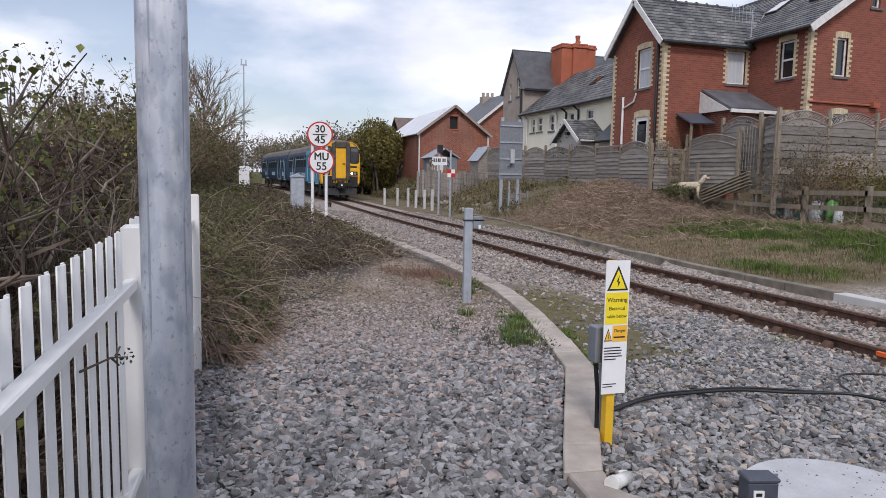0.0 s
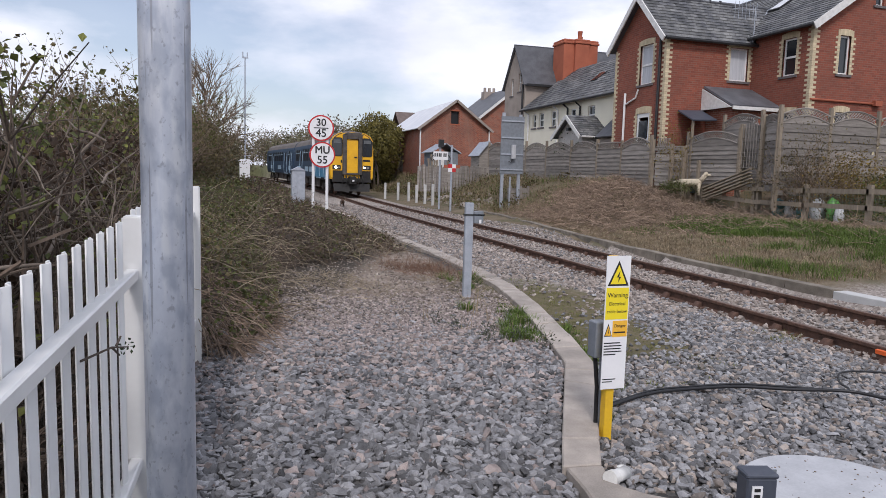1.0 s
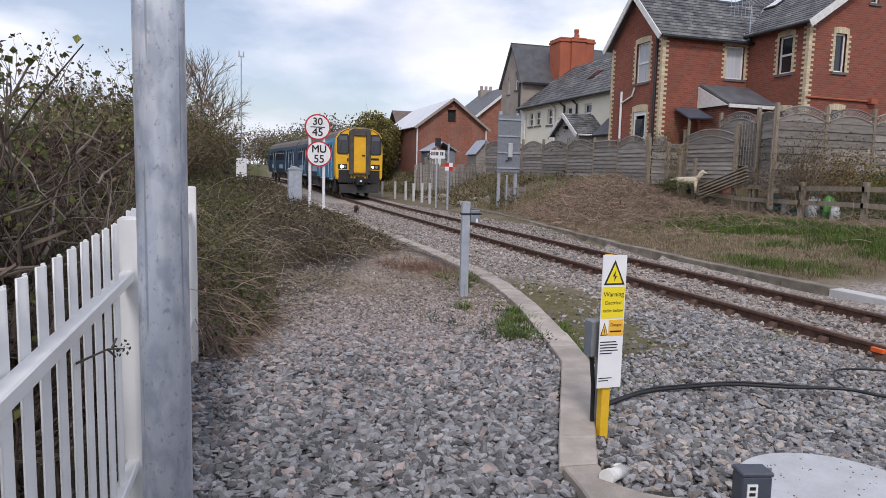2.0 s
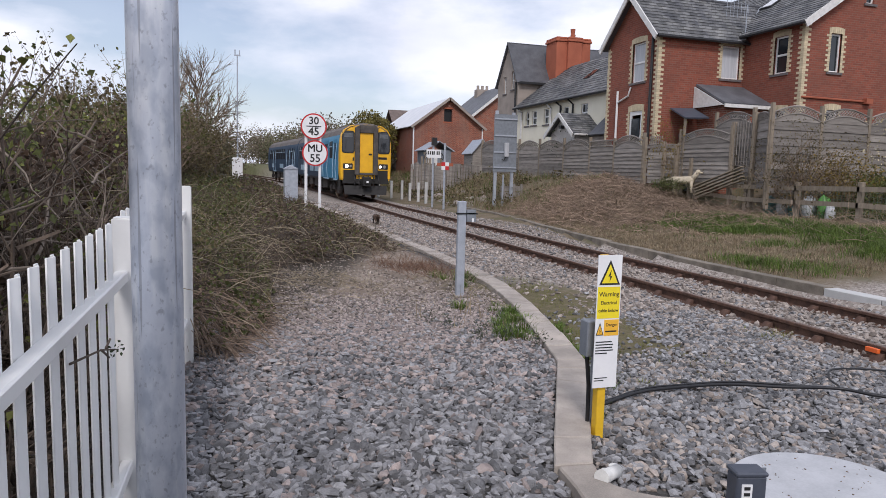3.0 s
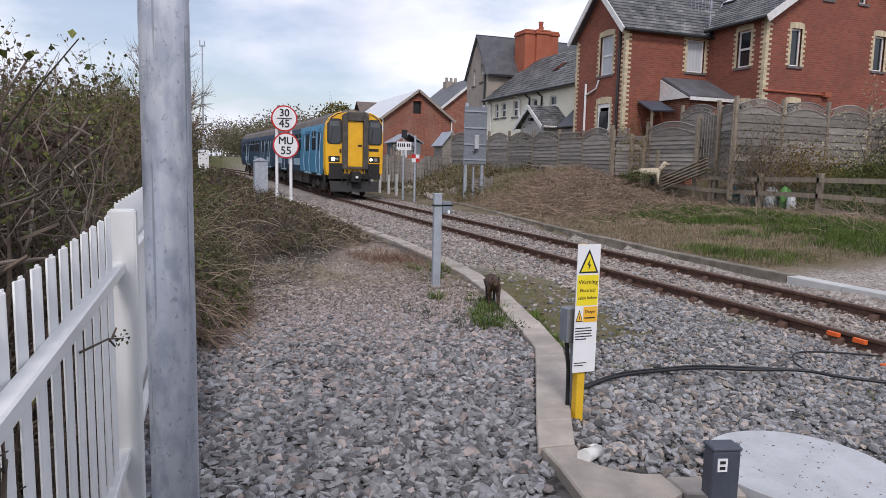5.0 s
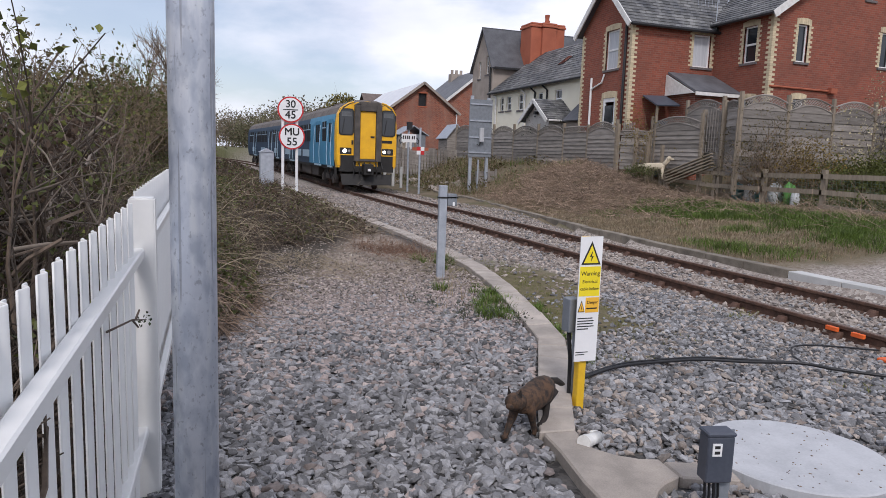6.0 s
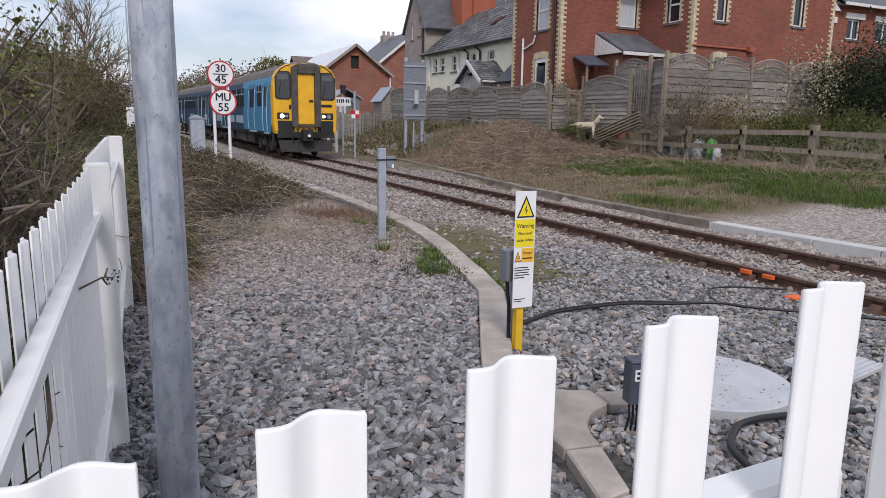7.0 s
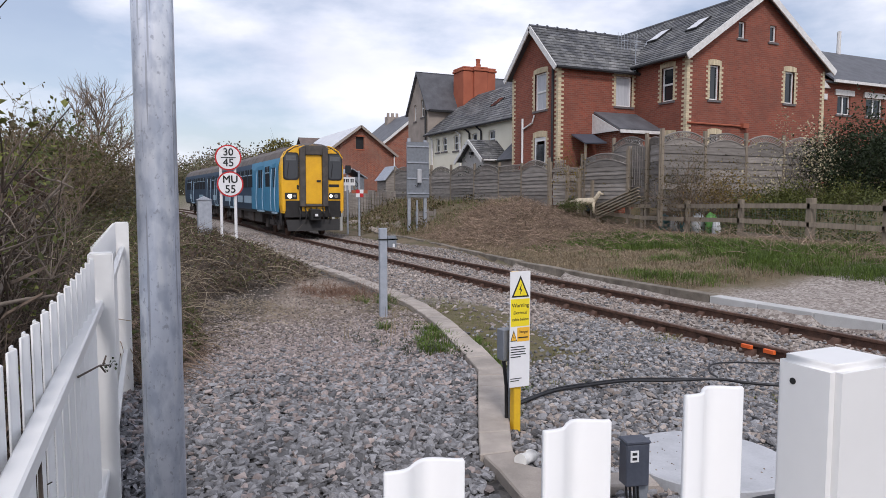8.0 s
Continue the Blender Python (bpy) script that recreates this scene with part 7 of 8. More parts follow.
part("tub", Mesh().tube([(15.95, 21.2, 1.2), (15.95, 21.2, 3.1), (15.95, 21.2, 3.25)], [0.26, 0.29, 0.31], 20), mat("blue_tub", (0.05, 0.07, 0.10), (0.03, 0.045, 0.07), 0.5), butt)

paddock = thing("post_and_rail_fence", (15.7, 14.0, 0.6), "grey weathered post and rail fence with wire netting", "fence")
pp = [(15.66, 20.2, 0.87, 1.62), (15.7, 17.75, 0.66, 1.60), (15.7, 15.7, 0.65, 1.62), (15.7, 13.64, 0.66, 1.66), (15.7, 11.44, 0.57, 1.70), (15.7, 9.5, 0.53, 1.66), (15.7, 7.4, 0.5, 1.64), (15.7, 5.2, 0.5, 1.62)]
for i, (x, yy, z0, z1) in enumerate(pp):
    w = 0.09 if i == 4 else 0.065
    part("post", Mesh().box(x - w, x + w, yy - w, yy + w, z0 - 0.4, z1), M_WOODP, paddock, bevel=0.01)
for (xa, ya, za, ta), (xb, yb, zb, tb) in zip(pp, pp[1:]):
    for f in (0.82, 0.40, 0.02):
        if f < 0.1 and ya > 14:
            continue
        part("rail", beam(Mesh(), (xa - 0.09, ya + 0.04, za + (ta - za) * f), (xb - 0.09, yb - 0.04, zb + (tb - zb) * f), 0.035, 0.13), M_WOODP, paddock)
net = Mesh()
yy = 20.0
while yy > 5.4:
    net.tube([(15.74, yy, table(-yy, [(-q[1], q[2]) for q in pp])), (15.74, yy, 1.45)], 0.003, 3, caps=False)
    yy -= 0.11
for k in range(8):
    net.tube([(15.745, q[1], q[2] + 0.08 + k * 0.11) for q in pp], 0.003, 3, caps=False)
tagged(part("wire_netting", net, mat("green_wire", (0.10, 0.16, 0.12), (0.07, 0.11, 0.08), 0.6, bump=0), paddock), kind="stuff")
lean_b = thing("leaning_boards", (15.5, 18.8, 1.0), "stack of grey boards leaning on the fence", "boards")
for i in range(5):
    part("board", beam(Mesh(), (15.35 - 0.02 * i, 19.75, 0.98 + 0.1 * i), (15.42 - 0.02 * i, 17.6, 1.65 + 0.1 * i), 0.12, 0.035), M_WOODP, lean_b)
part("prop", beam(Mesh(), (15.4, 20.35, 1.45), (15.4, 19.7, 0.8), 0.07, 0.07), M_WOODP, lean_b)
tall = thing("stake", (15.3, 20.1, 0.8), "tall grey wooden stake at the fence corner", "post")
part("stake_body", Mesh().box(15.26, 15.36, 20.0, 20.1, 0.5, 2.35), M_WOODP, tall)

def sack(x, y, sx, sz, mats, label):
    """A slumped plastic sack."""
    rng = random.Random(int(x * 100 + y * 10))
    mb = Mesh().ball((x, y, height(x, y) + sz * 0.42), (sx, sx * 0.7, sz * 0.55), seg=14, rings=9)
    mb.v = [(a + 0.12 * sx * noise.noise((a * 9, b * 9, c * 9)), b, max(height(x, y), c + 0.2 * sz * noise.noise((a * 7, b * 7, c * 7 + rng.random())))) for a, b, c in mb.v]
    return tagged(part("plastic_sack", mb, mats, smooth=True), label, "sack", "sacks behind the fence")


M_SACKW = mat("white_plastic", (0.62, 0.64, 0.66), (0.45, 0.47, 0.5), 0.4, scale=9, bump=0.3)
M_SACKG = mat("green_plastic", (0.16, 0.42, 0.10), (0.10, 0.28, 0.07), 0.4, scale=9, bump=0.3)
M_SACKB = mat("teal_plastic", (0.10, 0.26, 0.27), (0.06, 0.17, 0.18), 0.5, scale=9, bump=0.3)
for x, y, sx, sz, mm, words in ((16.25, 17.3, 0.22, 0.6, M_SACKB, "dull teal plastic sack behind the rail fence"), (16.2, 16.75, 0.20, 0.62, M_SACKW, "white plastic sack behind the rail fence"), (16.3, 16.35, 0.24, 0.55, M_SACKB, "dull teal plastic sack behind the rail fence"),
                                (16.2, 15.75, 0.26, 0.66, M_SACKW, "white plastic sack behind the rail fence"), (16.3, 15.3, 0.22, 0.7, M_SACKG, "bright green plastic sack behind the rail fence"), (16.15, 14.95, 0.16, 0.5, M_SACKW, "white plastic sack behind the rail fence")):
    sack(x, y, sx, sz, mm, words)

# ---- old walls and clutter by the outbuilding ----
yard = thing("board_fence", (11.5, 40.0, 0.8), "low grey paling fence in front of a garden", "fence")
for i in range(26):
    x = 10.1 + 0.155 * i
    part("pale", Mesh().box(x, x + 0.13, 38.2 - 0.04 * i, 38.23 - 0.04 * i, 0.6, 2.05 + 0.05 * ((i * 7) % 3)), M_WOODF, yard)
gh = thing("garden_store", (13.85, 46.0, 1.0), "small grey garden store with a white door and low roof", "shed")
part("walls", Mesh().box(12.95, 14.75, 45.0, 47.2, 0.8, 3.15), M_GREYBOX, gh)
part("door", Mesh().box(13.0, 13.75, 44.94, 44.99, 1.1, 3.0), M_FASCIA, gh, "chalky white door")
part("roof", roof_slab(roof_slab(Mesh(), [(12.75, 44.8, 3.1), (12.75, 47.4, 3.1), (13.85, 47.4, 3.75), (13.85, 44.8, 3.75)], 0.06), [(14.95, 44.8, 3.1), (14.95, 47.4, 3.1), (13.85, 47.4, 3.75), (13.85, 44.8, 3.75)], 0.06), M_GALV_FAR, gh)
gs = thing("garden_shed", (14.9, 40.0, 1.2), "small grey wooden garden shed with a gambrel roof", "shed")
gsw = Mesh()
gsw.add([(x, yy, z) for yy in (39.4, 41.0) for x, z in ((14.3, 0.8), (15.5, 0.8), (15.5, 2.9), (14.9, 3.6), (14.3, 2.9))], [(0, 1, 2, 3, 4), (9, 8, 7, 6, 5), (0, 5, 6, 1), (1, 6, 7, 2), (2, 7, 8, 3), (3, 8, 9, 4), (4, 9, 5, 0)])
part("walls", gsw, M_WOODF, gs)
part("roof", roof_slab(roof_slab(Mesh(), [(14.15, 39.25, 2.8), (14.15, 41.15, 2.8), (14.9, 41.15, 3.7), (14.9, 39.25, 3.7)], 0.05), [(15.65, 39.25, 2.8), (15.65, 41.15, 2.8), (14.9, 41.15, 3.7), (14.9, 39.25, 3.7)], 0.05), M_GALV_FAR, gs)
for x, yy, w, z in ((12.2, 42.0, 0.5, 2.6), (12.6, 43.0, 0.35, 2.9), (11.6, 41.5, 0.3, 2.2), (13.4, 41.8, 0.45, 2.5)):
    post_pile = thing("stacked_timber", (x, yy, 0.8), "old boards and posts stacked on end in the yard", "timber", "stacked timber in the yard")
    for k in range(4):
        part("board", beam(Mesh(), (x + w * (k / 3 - 0.5), yy, 0.7), (x + w * (k / 3 - 0.5) + 0.1 * ((k * 7) % 3 - 1), yy + 0.2, z - 0.13 * ((k * 5) % 4)), 0.05, 0.14), M_WOODP, post_pile)
for i, (x, yy, c) in enumerate(((13.2, 41.0, 0.5), (12.4, 40.5, 0.4), (13.9, 42.5, 0.6))):
    cr = thing("garden_crate", (x, yy, 0.8), "dull brown wooden crate among garden clutter", "crate", "garden crates")
    part("crate_body", Mesh().box(x - c, x + c, yy - c, yy + c, 0.6, 1.6 + c), M_WOODF, cr, bevel=0.02)
rb_m = Mesh()
rr = random.Random(21)
for i in range(190):
    x, yy = rr.gauss(10.6, 0.8), rr.uniform(29.5, 40.0)
    if x < far_kerb(yy) + 0.2:
        continue
    s = rr.choice((rr.uniform(0.03, 0.1), rr.uniform(0.06, 0.2)))
    rb_m.box(-s, s, -s * 0.7, s * 0.7, -s * 0.5, s * 0.5, m=pose(x, yy, height(x, yy) + s * 0.3, rr.uniform(-40, 40), rr.uniform(-40, 40), rr.uniform(0, 180)))
tagged(part("rubble", rb_m, M_CONC), "pale rubble and broken concrete on the bank", "rubble", kind="stuff")

# ---- plants ----
class Leaves:
    """Many small bent leaves in one mesh."""

    def __init__(self):
        self.v, self.f, self.m = [], [], []

    def leaf(self, p, d, n, w, ln):
        k = len(self.v)
        s = d.cross(n)
        if s.length < 1e-5:
            return
        s = s.normalized() * (w / 2)
        q = p + d * ln
        mid = p + d * (ln * 0.5)
        self.v += [tuple(p), tuple(mid - s + n * (w * 0.15)), tuple(q), tuple(mid + s + n * (w * 0.15))]
        self.f.append((k, k + 1, k + 2, k + 3))

    def link(self, name, material, parent, label=""):
        mb = Mesh()
        mb.v, mb.f, mb.m = self.v, self.f, [0] * len(self.f)
        return part(name, mb, material, parent, label)


def rand_dir(rng, up=0.0):
    while True:
        v = Vector((rng.uniform(-1, 1), rng.uniform(-1, 1), rng.uniform(-1, 1)))
        if 0.05 < v.length < 1:
            v = v.normalized()
            v.z += up
            return v.normalized()


def stem(mb, rng, p, d, ln, r, bend_by=0.25, seg=4, sides=3, droop=0.0):
    """A crooked tapering stem; returns its points."""
    pts = [p.copy()]
    for i in range(seg):
        d = (d + rand_dir(rng) * bend_by + Vector((0, 0, -droop))).normalized()
        p = p + d * (ln / seg)
        pts.append(p.copy())
    mb.tube(pts, [max(0.0012, r * (1 - 0.8 * i / seg)) for i in range(seg + 1)], sides, caps=False)
    return pts


def grow(mb, lv, rng, p, d, ln, r, depth, kids, leaf=None, bend_by=0.25, droop=0.0, sides=4, spread=0.75, tips=None):
    """A limb with smaller limbs, and leaves along the last of them."""
    pts = stem(mb, rng, p, d, ln, r, bend_by, 4 if depth else 3, sides if depth > 1 else 3, droop)
    if depth == 0:
        if leaf and lv is not None:
            w, l0, count = leaf
            for i in range(count):
                a = rng.choice(pts[1:])
                lv.leaf(a + rand_dir(rng) * l0 * 0.6, rand_dir(rng, 0.2), rand_dir(rng, 0.6), w * rng.uniform(0.6, 1.3), l0 * rng.uniform(0.6, 1.3))
        if tips is not None:
            tips.append(pts[-1])
        return
    for i in range(kids):
        f = rng.uniform(0.3, 1.0)
        k = min(int(f * (len(pts) - 1)), len(pts) - 2)
        q = pts[k].lerp(pts[k + 1], f * (len(pts) - 1) - k)
        nd = ((pts[k + 1] - pts[k]).normalized() + rand_dir(rng, 0.15) * spread).normalized()
        grow(mb, lv, rng, q, nd, ln * rng.uniform(0.45, 0.75), r * 0.5, depth - 1, kids, leaf, bend_by, droop, sides, spread, tips)


# hedge behind the white fence
rh = random.Random(31)
hedge = thing("hedge", (-1.4, 4.0, 0.0), "tangled overgrown hedge of dark stems with small spring leaves", "hedge")
hb, hl, hl2 = Mesh(), Leaves(), Leaves()
for i in range(84):
    yy = rh.uniform(0.6, 11.5)
    x = -0.78 - abs(rh.gauss(0, 0.85)) - 0.04 * yy
    if i < 16:
        yy, x = rh.uniform(1.6, 5.0), rh.uniform(-1.3, -0.75)
    ht = rh.uniform(1.0, 1.5) + 0.035 * yy
    for k in range(3):
        d = Vector((rh.gauss(0.05, 0.3), rh.gauss(0, 0.35), 1)).normalized()
        grow(hb, hl if rh.random() < 0.6 else hl2, rh, Vector((x, yy, height(x, yy) - 0.05)), d, ht * rh.uniform(0.55, 0.8), rh.uniform(0.010, 0.024), 2, 4, (0.028, 0.036, 4), 0.3, 0.02, 5, 0.8)
for i in range(170):
    yy = rh.uniform(0.8, 11.0)
    x = -0.62 - abs(rh.gauss(0, 0.5)) - 0.03 * yy
    stem(hb, rh, Vector((x, yy, rh.uniform(0.1, 1.4))), Vector((rh.gauss(0.3, 0.6), rh.gauss(0, 1), rh.gauss(0.15, 0.4))).normalized(), rh.uniform(0.5, 1.4), rh.uniform(0.004, 0.010), 0.25, 5, 4)
for i in range(5200):
    yy = rh.uniform(0.8, 12.0)
    x = -0.75 - abs(rh.gauss(0, 0.7)) - 0.03 * yy
    z = (1.2 + 0.07 * yy) * rh.uniform(0.35, 1.1) + 0.35
    if noise.noise((x * 2.1, yy * 2.1, z * 2.1)) < (0.0 if z > 1.35 else 0.3):
        continue
    (hl if rh.random() < 0.75 else hl2).leaf(Vector((x, yy, min(z, 2.5))), rand_dir(rh, 0.2), rand_dir(rh, 0.6), rh.uniform(0.02, 0.045), rh.uniform(0.025, 0.05))


def trimmed(mb, keep):
    """Drops the faces of which a corner fails the test."""
    ok = [keep(*v) for v in mb.v]
    idx = [i for i, f in enumerate(mb.f) if all(ok[j] for j in f)]
    mb.f, mb.m = [mb.f[i] for i in idx], [0] * len(idx)
    return mb


def behind_fence(x, y, z):
    """West of the white fence, or clear past its end."""
    return x < -0.50 + (0.0 if z < 1.5 else 0.02) or (y > 6.3 and x < 0.2) or (z > 1.6 and y > 4.5 and x < -0.3)


# leafy shoots standing over the hedge
for i in range(26):
    yy = rh.uniform(2.3, 5.2)
    x = -0.95 - 0.16 * yy - abs(rh.gauss(0, 0.22))
    d = Vector((rh.gauss(0.02, 0.16), rh.gauss(0, 0.2), 1)).normalized()
    grow(hb, hl if rh.random() < 0.7 else hl2, rh, Vector((x, yy, 1.25)), d, rh.uniform(0.6, 1.15), rh.uniform(0.010, 0.018), 1, 9, (0.034, 0.044, 10), 0.2, 0.0, 5, 0.6)
for i in range(9):
    yy = rh.uniform(2.3, 3.9)
    x = rh.uniform(-1.12, -0.74)
    d = Vector((rh.gauss(0.0, 0.12), rh.gauss(0, 0.2), 1)).normalized()
    grow(hb, hl if rh.random() < 0.7 else hl2, rh, Vector((x, yy, 0.95)), d, rh.uniform(0.7, 1.15), rh.uniform(0.009, 0.015), 1, 7, (0.030, 0.038, 12), 0.2, 0.0, 5, 0.6)
trimmed(hb, behind_fence)


def leafy(x, y, z):
    """Leaves stand mostly along the hedge's top, in clumps."""
    return behind_fence(x, y, z) and (z > 1.5 + 0.03 * y or noise.noise((x * 1.8, y * 1.8, z * 1.8)) > 0.12)


trimmed(hl, leafy)
trimmed(hl2, leafy)
tagged(part("twigs", hb, M_HEDGE, hedge), kind="stuff")
# old boughs, laid and leaning, each with a few spurs
for i in range(64):
    yy = rh.uniform(1.9, 9.0)
    x = -0.86 - abs(rh.gauss(0, 0.28)) - 0.02 * yy
    upright = i % 3 == 0
    d = Vector((rh.gauss(-0.05, 0.15), rh.gauss(0, 0.3), 1.0)) if upright else Vector((rh.gauss(0.0, 0.18), rh.choice((-1, 1)), rh.uniform(0.05, 0.5)))
    bough = Mesh()
    pts = stem(bough, rh, Vector((x, yy, 0.1 if upright else rh.uniform(0.5, 1.5))), d.normalized(), rh.uniform(1.2, 2.0) if upright else rh.uniform(0.6, 1.3), rh.uniform(0.007, 0.017), 0.30, 7, 6)
    for k in range(5):
        q = rh.choice(pts[1:])
        stem(bough, rh, q, rand_dir(rh, 0.4), rh.uniform(0.2, 0.55), rh.uniform(0.004, 0.009), 0.3, 4, 4)
    part("bough", trimmed(bough, behind_fence), M_BOUGH, hedge, smooth=True)
hl.link("leaves", M_LEAF, hedge)
hl2.link("leaves", M_LEAFY, hedge, "yellow-green young leaves")
# darker heart of the hedge: dense leaves low down, coloured as its inner shade
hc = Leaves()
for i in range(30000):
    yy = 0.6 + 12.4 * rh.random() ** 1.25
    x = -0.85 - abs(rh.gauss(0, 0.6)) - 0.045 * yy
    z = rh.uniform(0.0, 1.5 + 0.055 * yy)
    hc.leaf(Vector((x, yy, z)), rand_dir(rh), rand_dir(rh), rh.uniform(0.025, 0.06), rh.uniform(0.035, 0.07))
hc.link("dead_leaves", M_LEAFX, hedge, "dark brown leaves standing for the shade deep in the hedge")

# bramble bank beyond the fence
rb2 = random.Random(41)
bank = thing("bramble_bank", (0.3, 9.0, 0.0), "arching bare bramble stems with olive leaves", "bramble")
bm_, bl_, bl2_ = Mesh(), Leaves(), Leaves()


def bank_top(x, y):
    """How high the bramble stands over a spot."""
    edge = table(y, [(5.9, 0.02), (7.0, 0.40), (8.5, 0.52), (10.0, 0.60), (11.2, 0.78), (11.8, 1.5), (12.4, 2.4), (13.2, 3.25), (17, 3.3), (18.5, 2.5), (22, 2.5), (30, 3.1), (45, 3.2)])
    edge += 0.16 * noise.noise((y * 1.1, 3.0, x * 0.4))
    far = edge - x
    if far < 0:
        return 0.0
    swell = 0.85 + 0.45 * noise.noise((x * 1.3, y * 1.3, 9.0))
    return swell * min(table(y, [(6, 1.45), (10, 1.35), (14, 0.85), (20, 0.5), (30, 0.6), (45, 0.8)]), 0.17 + far * table(y, [(6, 1.7), (10.5, 1.0), (12.0, 0.30), (14, 0.26), (20, 0.28), (40, 0.3)]))


def bramble(n_stems, n_leaves, x0, x1, y0, y1, r0, leafsize):
    for i in range(n_stems):
        x, yy = rb2.uniform(x0, x1), rb2.uniform(y0, y1)
        h = bank_top(x, yy)
        if h <= 0:
            continue
        p = Vector((x, yy, height(x, yy) + h * rb2.uniform(0.0, 0.7)))
        d = Vector((rb2.gauss(0.2, 0.6), rb2.gauss(-0.1, 0.6), rb2.uniform(0.0, 0.7))).normalized()
        stem(bm_, rb2, p, d, rb2.uniform(0.3, 0.8), r0 * rb2.uniform(0.6, 1.4), 0.25, 5, 3, 0.16)
    for i in range(n_leaves):
        x, yy = rb2.uniform(x0, x1), rb2.uniform(y0, y1)
        h = bank_top(x, yy)
        if h <= 0:
            continue
        tone = noise.noise((x * 0.9, yy * 0.9, 7.0))
        z = height(x, yy) + h * (1 - 0.7 * rb2.random() ** 1.6) + rb2.gauss(0, 0.04)
        if tone < -0.08 and rb2.random() < 0.75:
            continue
        s = leafsize * rb2.uniform(0.5, 1.4)
        low = z - height(x, yy) < 0.35 * h or (yy > 11.0 and x > 0.6 and rb2.random() < 0.6)
        (bl3_ if low else bl_ if rb2.random() < 0.45 - 0.5 * tone else bl2_).leaf(Vector((x, yy, z)), rand_dir(rb2), rand_dir(rb2, 0.5), s * 0.75, s)


bl3_, canes = Leaves(), Mesh()
bramble(3600, 21000, -2.0, 1.6, 5.95, 12.8, 0.0042, 0.046)
bramble(4600, 24000, -2.5, 3.5, 11.4, 24.0, 0.006, 0.062)
bramble(1700, 11000, -5.0, 3.5, 24.0, 46.0, 0.009, 0.12)
# long pale canes arching out of the bank
for i in range(760):
    near = i < 300
    x, yy = (rb2.uniform(-1.2, 1.0), rb2.uniform(6.0, 12.6)) if near else (rb2.uniform(-1.5, 3.3), rb2.uniform(11.6, 19.0))
    h = bank_top(x, yy)
    if h > 0:
        stem(canes, rb2, Vector((x, yy, height(x, yy) + h * rb2.uniform(0.35, 0.9))), Vector((rb2.gauss(0.3, 0.6), rb2.gauss(-0.15, 0.7), rb2.uniform(0.1, 0.9) if near else rb2.uniform(0.0, 0.4))).normalized(), rb2.uniform(0.5, 1.3), rb2.uniform(0.0035, 0.0065) * (1 if near else 1.3), 0.16, 8, 5, 0.13)
# cut and dead stems lying down the bank's front end
ends = Mesh()
for i in range(620):
    yy = 5.95 + 1.7 * rb2.random() ** 1.3
    x = rb2.uniform(-0.55, 0.5)
    h = bank_top(x, yy)
    if h > 0:
        stem(ends, rb2, Vector((x, yy, height(x, yy) + h * rb2.uniform(0.1, 0.62))), Vector((rb2.gauss(0.55, 0.4), rb2.gauss(-0.4, 0.4), rb2.gauss(-0.35, 0.35))).normalized(), rb2.uniform(0.25, 0.7), rb2.uniform(0.003, 0.0075), 0.2, 5, 4, 0.12)


def above_ground(x, y, z):
    return z > height(x, y) - 0.03


tagged(part("stems", bm_, M_HEDGE, bank), kind="stuff")
tagged(part("canes", trimmed(canes, above_ground), M_CANE, bank, "pale tan arching canes"), kind="stuff")
tagged(part("dead_stems", trimmed(ends, above_ground), M_DEAD, bank, "dry brown cut stems"), kind="stuff")
bl_.link("leaves", M_LEAFO, bank)
bl2_.link("leaves", M_LEAF, bank)
bl3_.link("leaves", leaf_mat("bramble_litter", (0.14, 0.10, 0.07), (0.05, 0.036, 0.025)), bank, "brown withered leaves under the brambles")

# dry litter, weeds and grass beside the kerb
rl = random.Random(51)
litter = Mesh()
for i in range(4200):
    x, yy = rl.uniform(0.0, 3.6), rl.uniform(7.6, 14.5)
    if x > kerb_left(yy) - 0.03 or x < table(yy, [(7, 0.3), (10, 0.9), (13, 1.2)]) or noise.noise((x * 0.9, yy * 0.9, 2.5)) < -0.05 or rl.random() > 0.15 + ramp01(yy, 8.0, 10.0):
        continue
    stem(litter, rl, Vector((x, yy, height(x, yy) + rl.uniform(0.0, 0.05))), Vector((rl.gauss(0, 1), rl.gauss(0, 1), abs(rl.gauss(0, 0.35)))).normalized(), rl.uniform(0.08, 0.34), rl.uniform(0.0025, 0.005), 0.3, 3, 3)
tagged(part("dry_litter", litter, M_CANE), "dry twigs and dead stalks strewn over the dirt", "litter", kind="stuff")


def tuft(name, spots, blade, count, mats, label, seed, spread=0.09):
    rng = random.Random(seed)
    mb = Mesh()
    for x, yy, s in spots:
        for k in range(count):
            a, r = rng.uniform(0, 6.28), spread * s * math.sqrt(rng.random())
            p = Vector((x + r * math.cos(a), yy + r * math.sin(a), height(x, yy) - 0.01))
            d = Vector((math.cos(a) * rng.uniform(0.0, 0.7), math.sin(a) * rng.uniform(0.0, 0.7), 1)).normalized()
            h = blade * s * rng.uniform(0.5, 1.2)
            w = Vector((-math.sin(a), math.cos(a), 0)) * (0.0035 * s + 0.001)
            q = p + d * h * 0.6
            t = q + (d + Vector((math.cos(a) * 0.6, math.sin(a) * 0.6, -0.2))).normalized() * h * 0.4
            mb.add([p - w, p + w, q + w * 0.7, q - w * 0.7, t], [(0, 1, 2, 3), (3, 2, 4)])
    return tagged(part(name, mb, mats), label, "grass", kind="stuff")


